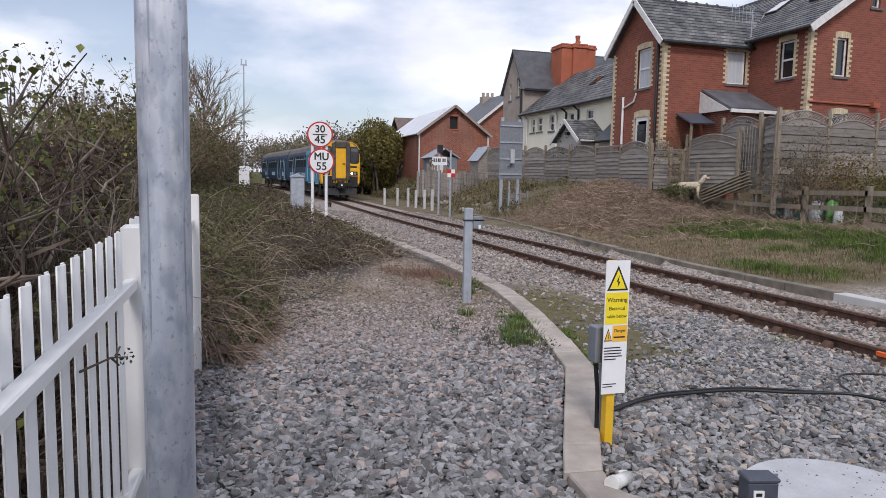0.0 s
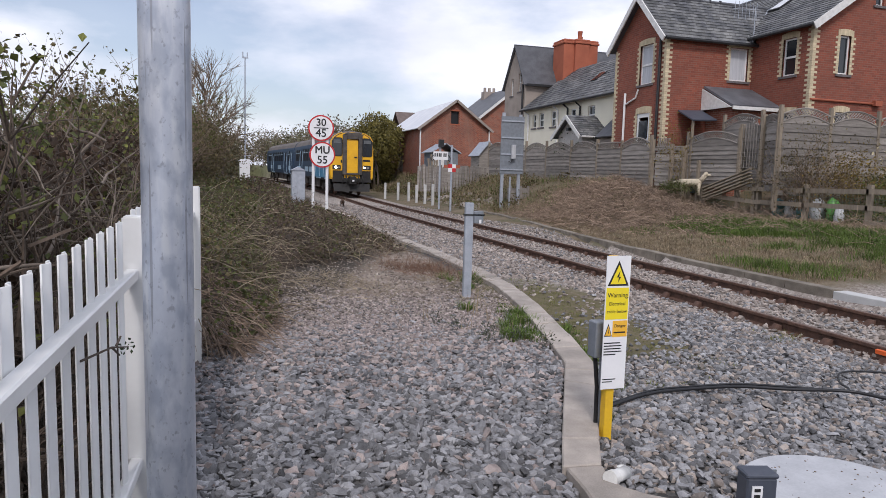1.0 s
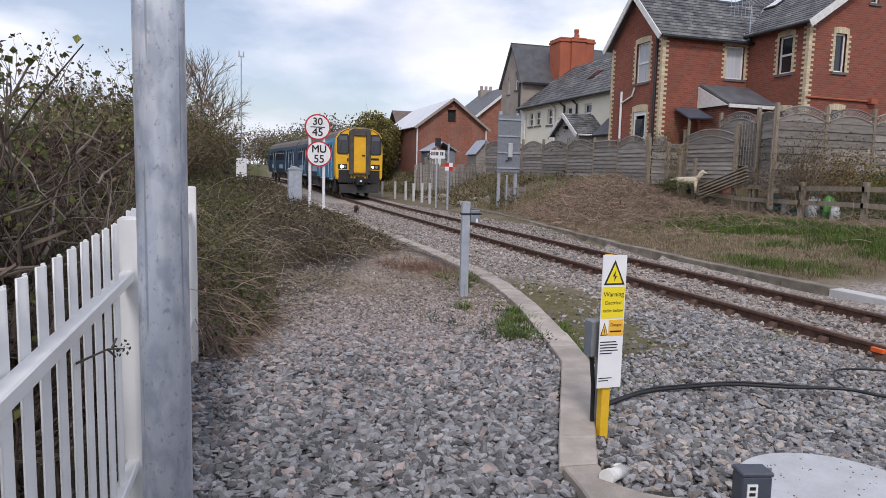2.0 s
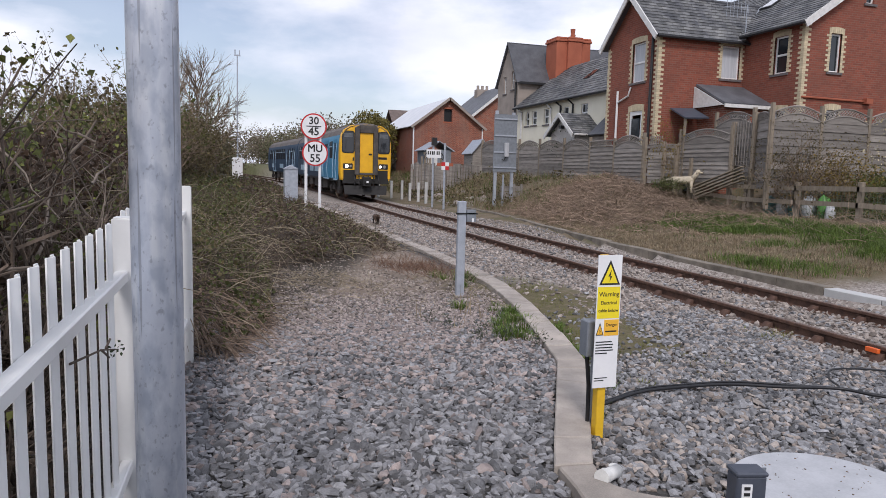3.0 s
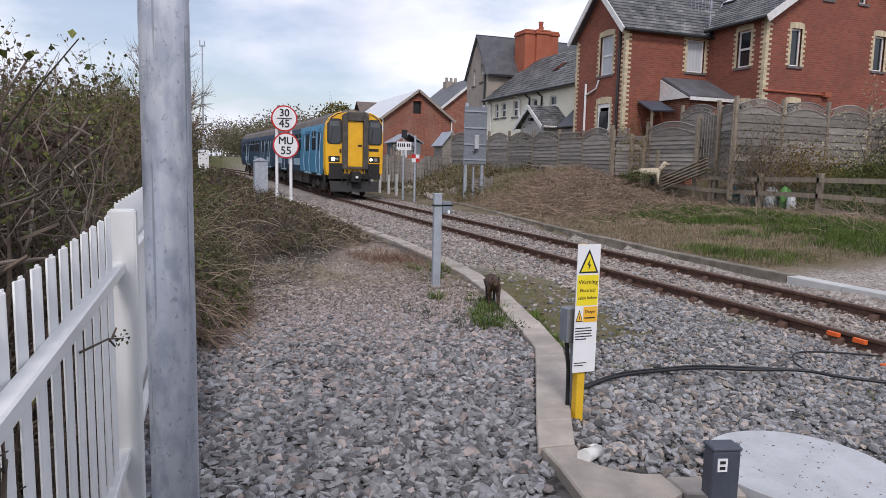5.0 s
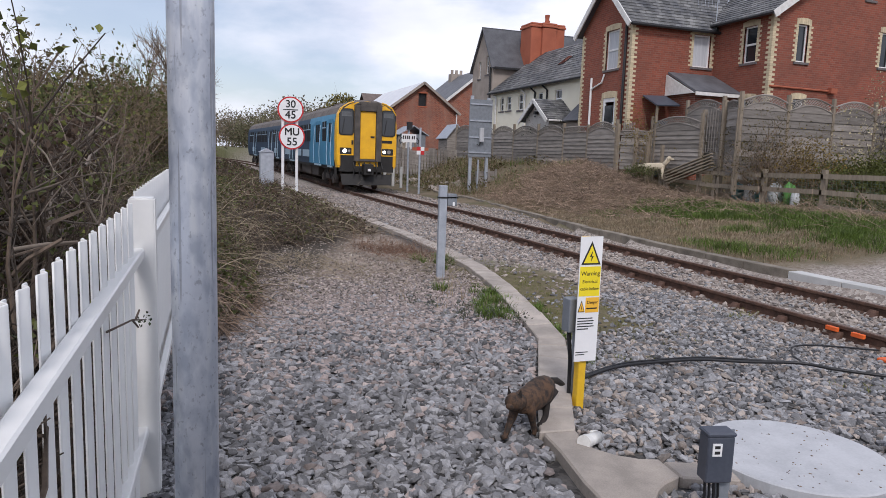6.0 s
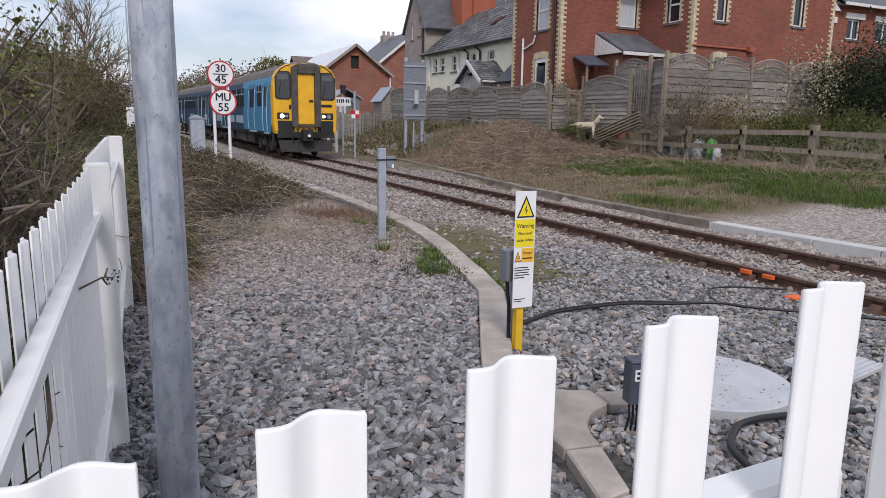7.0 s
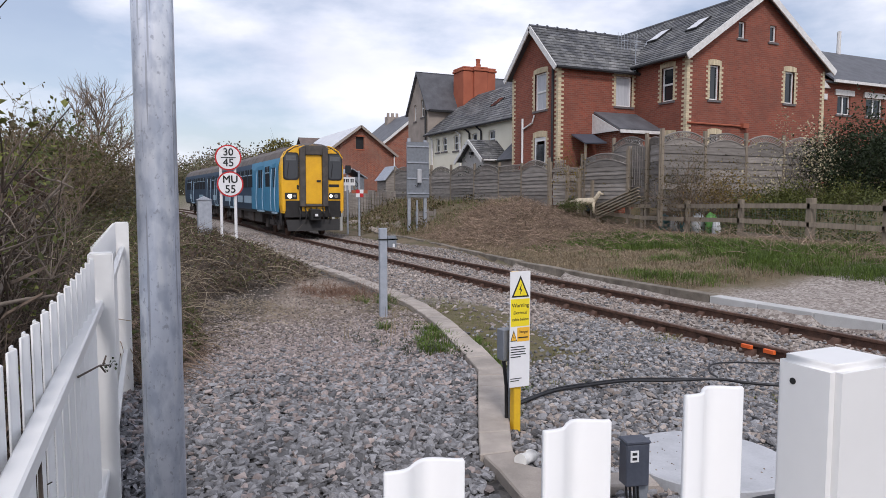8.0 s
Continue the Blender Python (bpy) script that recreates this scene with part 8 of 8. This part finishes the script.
rt = random.Random(61)
edge_spots = []
for i in range(44):
    c = rt.choice([(3.05, 7.6, 0.16), (3.25, 7.1, 0.14), (2.8, 6.3, 0.13), (3.4, 9.6, 0.2), (3.3, 10.0, 0.2), (2.95, 6.75, 0.12)])
    edge_spots.append((min(kerb_left(c[1]) - 0.04, c[0] + rt.gauss(0, c[2])), c[1] + rt.gauss(0, c[2]), rt.uniform(0.6, 1.2)))
for i in range(34):
    yy = rt.uniform(3.9, 6.6)
    edge_spots.append((kerb_right(yy) + abs(rt.gauss(0.03, 0.06)), yy, rt.uniform(0.4, 0.85)))
tuft("grass_tuft", edge_spots, 0.13, 60, M_GRASS, "green grass tufts growing along the kerb", 62)
track_spots = [(rt.uniform(2.75, 4.4), rt.uniform(4.5, 6.8), rt.uniform(0.25, 0.5)) for i in range(60)] + [(kerb_right(q) + abs(rt.gauss(0.1, 0.45)), q, rt.uniform(0.2, 0.45)) for q in [rt.uniform(5.4, 10.0) for i in range(170)]] + [(5.85 + rt.gauss(0, 0.12), 6.0 + rt.gauss(0, 0.15), rt.uniform(0.4, 0.7)) for i in range(14)] + [(4.75 + rt.gauss(0, 0.12), 3.55 + rt.gauss(0, 0.08), rt.uniform(0.3, 0.5)) for i in range(10)]
tuft("low_weeds", [q for q in track_spots if q[0] > kerb_right(q[1]) + 0.05], 0.14, 16, M_LEAFY, "low straggling weeds in the gravel", 63, 0.2)
bank_green, bank_dry = [], []
for i in range(11000):
    x, yy = rt.uniform(8.6, 15.9), rt.uniform(6.5, 22.0)
    fk = far_kerb(yy)
    if x < fk + 0.3:
        continue
    g = 0.8 * noise.noise((x * 0.7, yy * 0.5, 1.0)) + 0.62 * math.exp(-((x - 12.9) / 1.5) ** 2) - 0.7 * ramp01(yy, 16.5, 18.5) - 0.17 + rt.gauss(0, 0.13)
    if yy < 8.6 and x < fk + 3.2:
        continue
    (bank_green if g > 0.17 else bank_dry).append((x, yy, rt.uniform(0.6, 1.3)))
tuft("bank_grass", bank_green, 0.17, 17, M_GRASS, "rough green grass on the far bank", 64, 0.2)
tuft("dry_bank_grass", bank_dry, 0.10, 13, M_STRAW, "dry straw-coloured grass on the far bank", 65, 0.22)
rough_spots = []
while len(rough_spots) < 2600:
    x, yy = rt.uniform(8.8, 14.4), rt.uniform(23.0, 60.0)
    if x > far_kerb(min(yy, 40.0)) + 0.5 + 0.6 * noise.noise((x, yy, 5.0)) and noise.noise((x * 0.7, yy * 0.4, 11.0)) > -0.25:
        rough_spots.append((x, yy, rt.uniform(0.7, 1.6)))
tuft("rough_grass", rough_spots[:1700], 0.30, 13, M_STRAW, "tall dry grass on the bank below the gardens", 66, 0.3)
tuft("rank_grass", rough_spots[1700:], 0.26, 13, M_GRASS, "rank green grass on the bank below the gardens", 67, 0.3)
stalks = Mesh()
for x, yy, h in ((2.62, 7.25, 0.55), (2.58, 7.3, 0.4), (2.7, 7.0, 0.3), (2.3, 6.6, 0.25), (2.75, 6.4, 0.25), (2.05, 7.2, 0.28)):
    for k in range(3):
        pts = stem(stalks, rt, Vector((x + rt.gauss(0, 0.03), yy + rt.gauss(0, 0.03), 0)), Vector((rt.gauss(0, 0.15), rt.gauss(0, 0.15), 1)).normalized(), h * rt.uniform(0.6, 1.0), 0.005, 0.15, 5, 4)
tagged(part("dead_stalks", stalks, M_STRAW), "dead upright weed stalks in the gravel", "weeds", kind="stuff")
weeds = Leaves()
for cx, cy in ((2.25, 6.75), (2.45, 6.35), (2.62, 6.05), (2.1, 6.95), (2.8, 5.75), (2.35, 6.1)):
    for k in range(60):
        weeds.leaf(Vector((cx + rt.gauss(0, 0.05), cy + rt.gauss(0, 0.05), rt.uniform(0.01, 0.14))), rand_dir(rt, 0.4), rand_dir(rt, 0.5), 0.014, 0.035)
wd = weeds.link("small_weeds", leaf_mat("grey_weed", (0.13, 0.14, 0.10), (0.08, 0.085, 0.06)), None)
tagged(wd, "small grey-green weeds sprouting from the gravel", "weeds", kind="stuff")
rm = Mesh()
for cx, cy, n in ((3.05, 10.9, 330), (2.7, 11.4, 160), (3.3, 10.2, 150), (3.25, 6.65, 60), (3.1, 6.45, 40)):
    for k in range(n):
        x, yy = cx + rt.gauss(0, 0.25), cy + rt.gauss(0, 0.3)
        if x < kerb_left(yy) - 0.02:
            stem(rm, rt, Vector((x, yy, height(x, yy))), Vector((rt.gauss(0, 0.6), rt.gauss(0, 0.6), 0.6)).normalized(), rt.uniform(0.1, 0.4 if n > 65 else 0.18), 0.0035, 0.3, 4, 3, 0.05)
tagged(part("dead_dock", rm, M_REDTWIG), "clumps of reddish dead dock stems by the kerb", "weeds", kind="stuff")

# heap of cut brush on the far bank
rp = random.Random(71)
heap = Mesh()
for i in range(11500):
    x, yy = rp.gauss(12.2, 1.7), rp.gauss(20.9, 2.7)
    if not (far_kerb(yy) + 0.35 < x < 15.2) or yy > 27:
        continue
    stem(heap, rp, Vector((x, yy, height(x, yy) + rp.uniform(-0.03, 0.12) + 0.22 * max(0.0, noise.noise((x * 1.1, yy * 1.1, 6.0))))), Vector((rp.gauss(-0.3, 0.9), rp.gauss(-0.3, 0.9), rp.gauss(0.0, 0.25))).normalized(), rp.uniform(0.2, 0.7), rp.uniform(0.004, 0.013), 0.4, 3, 3, 0.08)
for i in range(700):
    x, yy = rp.uniform(12.5, 15.6), rp.uniform(8.0, 20.0)
    stem(heap, rp, Vector((x, yy, height(x, yy) + 0.03)), Vector((rp.gauss(0, 0.4), rp.gauss(0, 1), rp.gauss(0.1, 0.15))).normalized(), rp.uniform(0.4, 1.3), 0.007, 0.2, 4, 3)
tagged(part("brush_heap", heap, M_DEAD), "heap of dead brown brush and bracken on the bank", "brush heap", kind="stuff")
scrub = Leaves()
for i in range(9000):
    x, yy = rp.uniform(10.0, 14.4), rp.uniform(26.5, 52.0)
    if noise.noise((x * 0.8, yy * 0.5, 3.0)) < 0.05:
        continue
    scrub.leaf(Vector((x, yy, height(x, yy) + abs(rp.gauss(0, 0.22)))), rand_dir(rp, 0.3), rand_dir(rp, 0.4), rp.uniform(0.05, 0.1), rp.uniform(0.08, 0.2))
tagged(scrub.link("bank_scrub", M_LEAFO, None), "low olive scrub on the bank below the gardens", "scrub", kind="stuff")


def shrub(name, x, y, z, h, r, mats, label, seed, leaves, leafsize, stems=40, squash=1.0, branch=M_TWIG, airy=0.0):
    """A shrub: a fan of stems with leaves in uneven clumps round them."""
    rng = random.Random(seed)
    t = thing(name, (x, y, z), label, "shrub")
    mb, lv = Mesh(), Leaves()
    tips = []
    for i in range(stems):
        d = Vector((rng.gauss(0, 0.5), rng.gauss(0, 0.5), 1.0)).normalized()
        grow(mb, None, rng, Vector((x + rng.gauss(0, r * 0.3), y + rng.gauss(0, r * 0.3), z - 0.05)), d, h * rng.uniform(0.4, 0.68), 0.010 * h / 2, 1, 5, None, 0.25, 0.0, 4, 0.8, tips)
    clumps = [tp for tp in tips] or [Vector((x, y, z + h))]
    for i in range(leaves):
        c = rng.choice(clumps)
        s = leafsize * rng.uniform(0.6, 1.4)
        p = c + Vector((rng.gauss(0, r * 0.16), rng.gauss(0, r * 0.16), rng.gauss(-0.02 * h, h * (0.06 + 0.07 * (1 - airy)))))
        if p.z > z - 0.02:
            lv.leaf(p, rand_dir(rng, 0.1), rand_dir(rng, 0.5), s * 0.7, s)
    part("stems", mb, branch, t)
    if lv.f:
        lv.link("leaves", mats, t)
    return t


shrub("evergreen_shrub", 21.7, 13.6, 1.3, 3.1, 1.6, M_LEAFD, "large dark evergreen shrub beyond the fence", 81, 30000, 0.085, 60)
shrub("evergreen_shrub", 23.6, 12.4, 1.3, 2.9, 1.6, M_LEAF, "large dark evergreen shrub beyond the fence", 82, 18000, 0.085, 50)
shrub("blossom_tree", 19.6, 14.6, 1.3, 3.4, 1.1, M_BLOSSOM, "thin young tree with pale blossom and buds", 83, 1500, 0.07, 9, branch=M_BARK, airy=0.8)
shrub("golden_shrub", 16.9, 15.4, 0.9, 1.7, 1.0, leaf_mat("golden_leaf", (0.24, 0.17, 0.045), (0.15, 0.10, 0.03)), "twiggy golden-brown shrub in the garden", 84, 2600, 0.06, 30)
shrub("twiggy_shrub", 16.15, 16.0, 0.9, 2.7, 0.7, M_LEAFO, "grey twiggy shrub with sparse leaves against the fence", 85, 3200, 0.055, 60, airy=0.7)
shrub("green_shrub", 17.6, 13.6, 0.8, 1.4, 1.2, M_IVY, "rounded yellow-green garden shrub", 86, 5500, 0.06, 30)
shrub("green_shrub", 18.4, 12.5, 0.8, 1.5, 1.1, M_IVY, "rounded yellow-green garden shrub", 87, 4500, 0.06, 30)
shrub("sapling", 18.2, 13.2, 0.8, 2.6, 0.7, M_LEAFY, "bare pale sapling with few leaves", 88, 120, 0.06, 4, branch=M_DEAD, airy=0.9)
shrub("wall_shrub", 15.2, 20.9, 1.4, 2.3, 0.6, leaf_mat("bronze_leaf", (0.20, 0.15, 0.03), (0.12, 0.09, 0.02)), "bronze-leaved climber by the back porch", 89, 1500, 0.06, 20)
shrub("yard_shrub", 15.6, 28.3, 1.4, 2.6, 0.5, M_LEAFD, "dark climber on the extension wall", 90, 900, 0.07, 18)
shrub("corner_weeds", 14.6, 20.4, 1.2, 0.6, 0.7, M_LEAF, "low green weeds at the fence corner", 91, 1600, 0.05, 16)

under = Leaves()
for i in range(9000):
    x, yy = rp.uniform(15.9, 20.5), rp.uniform(6.0, 16.2)
    under.leaf(Vector((x, yy, height(x, yy) + abs(rp.gauss(0, 0.16)))), rand_dir(rp, 0.4), rand_dir(rp, 0.4), rp.uniform(0.03, 0.07), rp.uniform(0.07, 0.18))
tagged(under.link("garden_undergrowth", M_LEAF, None), "rank dark green undergrowth behind the rail fence", "undergrowth", kind="stuff")

# ivy-covered mass beside the outbuilding
iv = thing("ivy_thicket", (11.5, 56.0, 0.3), "big rounded thicket smothered in yellow-green ivy", "thicket")
il, ib = Leaves(), Mesh()
ri = random.Random(95)
for i in range(26):
    c = Vector((ri.gauss(10.6, 1.3), ri.gauss(56.5, 2.6), ri.uniform(1.5, 5.0)))
    r = ri.uniform(0.9, 1.7)
    grow(ib, None, ri, Vector((c.x, c.y, 0.2)), Vector((0, 0, 1)), c.z * 0.7, 0.12, 1, 4)
    for k in range(1000):
        d = rand_dir(ri, 0.1)
        p = c + Vector((d.x * r, d.y * r, d.z * r * 0.95)) * ri.uniform(0.75, 1.08)
        if p.z > 0.2 and p.x < 13.2:
            il.leaf(p, rand_dir(ri), (d + rand_dir(ri) * 0.6).normalized(), ri.uniform(0.10, 0.2), ri.uniform(0.14, 0.26))
part("branches", ib, M_BARK, iv)
il.link("leaves", leaf_mat("old_ivy_leaf", (0.20, 0.17, 0.045), (0.10, 0.085, 0.025)), iv)


def bare_tree(x, y, h, seed, mats=M_BARK, lean=(0, 0), leaf=None, leafm=None, kids=5, depth=3, label="tall bare tree with fine twigs", limbs=13):
    rng = random.Random(seed)
    z = height(x, y)
    t = thing("tree", (x, y, z), label, "tree")
    mb, cr, lv = Mesh(), Mesh(), Leaves()
    trunk = stem(mb, rng, Vector((x, y, z - 0.2)), Vector((lean[0], lean[1], 1)).normalized(), h * 0.75, h * 0.018, 0.08, 7, 7)
    for i in range(limbs):
        f = rng.uniform(0.22, 1.0)
        k = min(int(f * (len(trunk) - 1)), len(trunk) - 2)
        p = trunk[k].lerp(trunk[k + 1], f * (len(trunk) - 1) - k)
        d = Vector((rng.gauss(0, 0.6), rng.gauss(0, 0.6), rng.uniform(0.5, 1.3))).normalized()
        grow(cr, lv if leaf else None, rng, p, d, h * (0.42 - 0.2 * f), h * 0.007, depth - 1, kids, leaf, 0.2, -0.02, 4, 0.6)
    part("trunk", mb, mats, t)
    part("crown", cr, M_TWIG, t)
    if lv.f:
        lv.link("leaves", leafm, t)
    return t


bare_tree(-2.0, 46.0, 8.0, 101, lean=(0.02, 0), limbs=24)
bare_tree(-3.3, 48.0, 7.6, 102, limbs=22)
bare_tree(-0.9, 52.0, 6.6, 106, limbs=18)
bare_tree(-8.2, 46.0, 5.6, 103)
bare_tree(-4.2, 21.0, 3.0, 104, leaf=(0.05, 0.07, 2), leafm=M_LEAFO, label="small bare tree in the hedge with opening buds")
bare_tree(-6.0, 30.0, 4.2, 105, leaf=(0.06, 0.08, 2), leafm=M_LEAFO, label="small bare tree in the hedge with opening buds")

shrub("olive_thicket", -2.1, 40.0, 0.5, 4.4, 1.5, M_LEAFO, "rounded olive thicket of budding twigs beside the line", 92, 5200, 0.12, 46, airy=0.3)
shrub("olive_thicket", -3.6, 37.0, 0.5, 4.2, 1.6, M_LEAFO, "rounded olive thicket of budding twigs beside the line", 93, 5200, 0.12, 46, airy=0.3)

# wild hedge along the line, and far woods
rw = random.Random(111)
wild = thing("wild_hedge", (-3.5, 30.0, 0.4), "tall olive-brown thicket along the line", "hedge")
wb, wlv, wl2 = Mesh(), Leaves(), Leaves()
for i in range(230):
    yy = rw.uniform(12.0, 75.0)
    x = -1.1 - 0.025 * yy - abs(rw.gauss(0, 1.5)) + bend(yy)
    h = rw.uniform(1.3, 2.4) + 0.035 * yy
    grow(wb, wlv if rw.random() < 0.7 else wl2, rw, Vector((x, yy, height(x, yy) - 0.1)), Vector((rw.gauss(0, 0.2), rw.gauss(0, 0.2), 1)).normalized(), h * 0.75, 0.02 + 0.0005 * yy, 2, 5, (0.05 + 0.0012 * yy, 0.07 + 0.0016 * yy, 5), 0.2, 0, 3, 0.7)
tagged(part("stems", wb, M_TWIG, wild), kind="stuff")
wlv.link("leaves", M_LEAFO, wild)
wl2.link("leaves", M_IVY, wild)

woods, wleaf, wleaf2 = Mesh(), Leaves(), Leaves()
for i in range(500):
    a = rw.uniform(-34, 40)
    dist = rw.uniform(95, 210)
    x, yy = dist * math.sin(radians(a)), dist * math.cos(radians(a))
    if i >= 300:
        yy = rw.uniform(75, 135)
        x = TRACK_X + bend(yy) + (rw.uniform(5.5, 14) if i > 440 else -rw.uniform(4.0, 17))
        dist = 60
    if i < 300 and abs(x - TRACK_X - bend(yy)) < 7:
        x += 14 if x > TRACK_X + bend(yy) else -12
    h = rw.uniform(4.0, 7.5) + 0.01 * dist
    z = height(x, yy)
    grow(woods, None, rw, Vector((x, yy, z)), Vector((0, 0, 1)), h * (0.6 if i < 300 else 0.42), 0.10, 2, 5, None, 0.15, 0, 3, 0.7)
    for k in range(230 if i < 300 else 380):
        d = rand_dir(rw, 0.2 if i < 300 else -0.1)
        p = Vector((x, yy, z + h * (0.58 if i < 300 else 0.4))) + Vector((d.x * h * 0.42, d.y * h * 0.42, d.z * h * 0.45)) * rw.uniform(0.3, 1.0)
        (wleaf if i % 3 else wleaf2).leaf(p, rand_dir(rw), rand_dir(rw, 0.3), rw.uniform(0.14, 0.32), rw.uniform(0.2, 0.5))
far_woods = thing("far_woods", (0, 150, 1.0), "distant leafless woods and hedgerow trees", "woods", kind="stuff")
part("branches", woods, M_TWIG, far_woods)
wleaf.link("leaves", leaf_mat("far_leaf", (0.21, 0.175, 0.125), (0.14, 0.115, 0.08)), far_woods)
wleaf2.link("leaves", leaf_mat("far_green", (0.17, 0.165, 0.095), (0.11, 0.105, 0.06)), far_woods)

# twig poking through the fence
tw = Mesh()
for pts in ([(-0.47, 2.30, 1.02), (-0.40, 2.42, 1.03), (-0.36, 2.5, 1.01)], [(-0.40, 2.42, 1.03), (-0.385, 2.47, 0.99)], [(-0.39, 2.44, 1.03), (-0.38, 2.47, 1.055)]):
    tw.tube(pts, [0.0045, 0.0035, 0.002][:len(pts)], 5)
twig = tagged(part("twig", tw, M_BARK), "budding twig poking through the white fence", "twig")
tl = Leaves()
for k in range(16):
    tl.leaf(Vector((-0.365 + rt.gauss(0, 0.012), 2.5 + rt.gauss(0, 0.015), 1.01 + rt.gauss(0, 0.010))), rand_dir(rt), rand_dir(rt), 0.010, 0.016)
tl.link("buds", M_LEAFD, twig)


# ---- what moves ----
def car_pose(front):
    """A car's pose with its front buffers at that place along the line: both bogies follow the curve."""
    ya, yb = front + 2.9, front + 16.8
    xa, xb = TRACK_X + bend(ya), TRACK_X + bend(yb)
    za, zb = RAIL_Z + rise(ya), RAIL_Z + rise(yb)
    yaw, pitch = math.atan2(xa - xb, yb - ya), math.atan2(zb - za, yb - ya)
    return pose(xa + 2.9 * math.tan(yaw), front, za - 2.9 * math.tan(pitch), math.degrees(pitch), 0, math.degrees(yaw))


def train_front(t):
    return 28.0 + 0.27 * (8.2 - t) ** 2


CAT_PATH = [(0.0, 4.95, 37.0), (0.8, 4.85, 33.0), (1.5, 4.75, 28.9), (2.2, 4.55, 25.0), (3.0, 4.34, 20.4), (3.5, 4.31, 16.4), (4.0, 4.28, 13.0), (4.5, 3.82, 9.5), (4.7, 3.58, 8.5),
            (5.0, 3.12, 7.0), (5.4, 2.5, 5.2), (5.8, 1.90, 3.80), (6.0, 1.72, 3.35), (6.2, 1.18, 2.88), (6.4, 0.90, 2.56), (6.5, 0.79, 2.38), (6.6, 0.70, 2.18), (6.75, 0.56, 1.75), (6.9, 0.45, 1.35), (7.05, 0.40, 1.1), (8.0, 0.34, 0.9)]


def cat_at(t):
    for (a, xa, ya), (b, xb, yb) in zip(CAT_PATH, CAT_PATH[1:]):
        if t <= b:
            f = (t - a) / (b - a)
            return xa + (xb - xa) * f, ya + (yb - ya) * f
    return CAT_PATH[-1][1:]


CAT_TURN = [(5.6, -35.0), (5.8, -39.0), (6.0, -52.0), (6.2, -64.0), (6.4, -60.0), (6.6, -50.0), (7.0, -30.0), (8.0, -20.0)]


def motions():
    ts = [0.25 * i for i in range(33)]
    walk(lead_car, [(t, car_pose(train_front(t))) for t in ts])
    walk(tail_car, [(t, car_pose(train_front(t) + 20.15)) for t in ts])
    for o, yc in WHEELSETS:
        rows = []
        for i in range(81):
            t = 0.1 * i
            rows.append((t, pose(0, yc, 0.42, math.degrees((train_front(0) - train_front(t)) / 0.42), 0, 0)))
        walk(o, rows)
    rows = []
    for i in range(81):
        t = 0.1 * i
        x, y = cat_at(t)
        x0, y0 = cat_at(max(0.0, t - 0.15))
        x1, y1 = cat_at(min(8.0, t + 0.15))
        on_kerb = 0.06 if 4.2 < t < 5.92 else 0.0
        z = max(height(x, y), -0.09) + on_kerb + 0.012 + 0.012 * math.sin(t * 19)
        rows.append((t, pose(x, y, z, 0, 0, table(t, CAT_TURN) if t > 5.5 else math.degrees(math.atan2(x1 - x0, y0 - y1)))))
    walk(cat, rows)
    for o, lx, ly, phase in CAT_LEGS:
        rows = []
        for i in range(81):
            t = 0.1 * i
            swing = 34 if t < 7.2 else 0
            rows.append((t, pose(lx, ly, 0.205, swing * math.sin(2 * math.pi * t / 0.42 + math.pi * phase), 0, 0)))
        walk(o, rows)


motions()
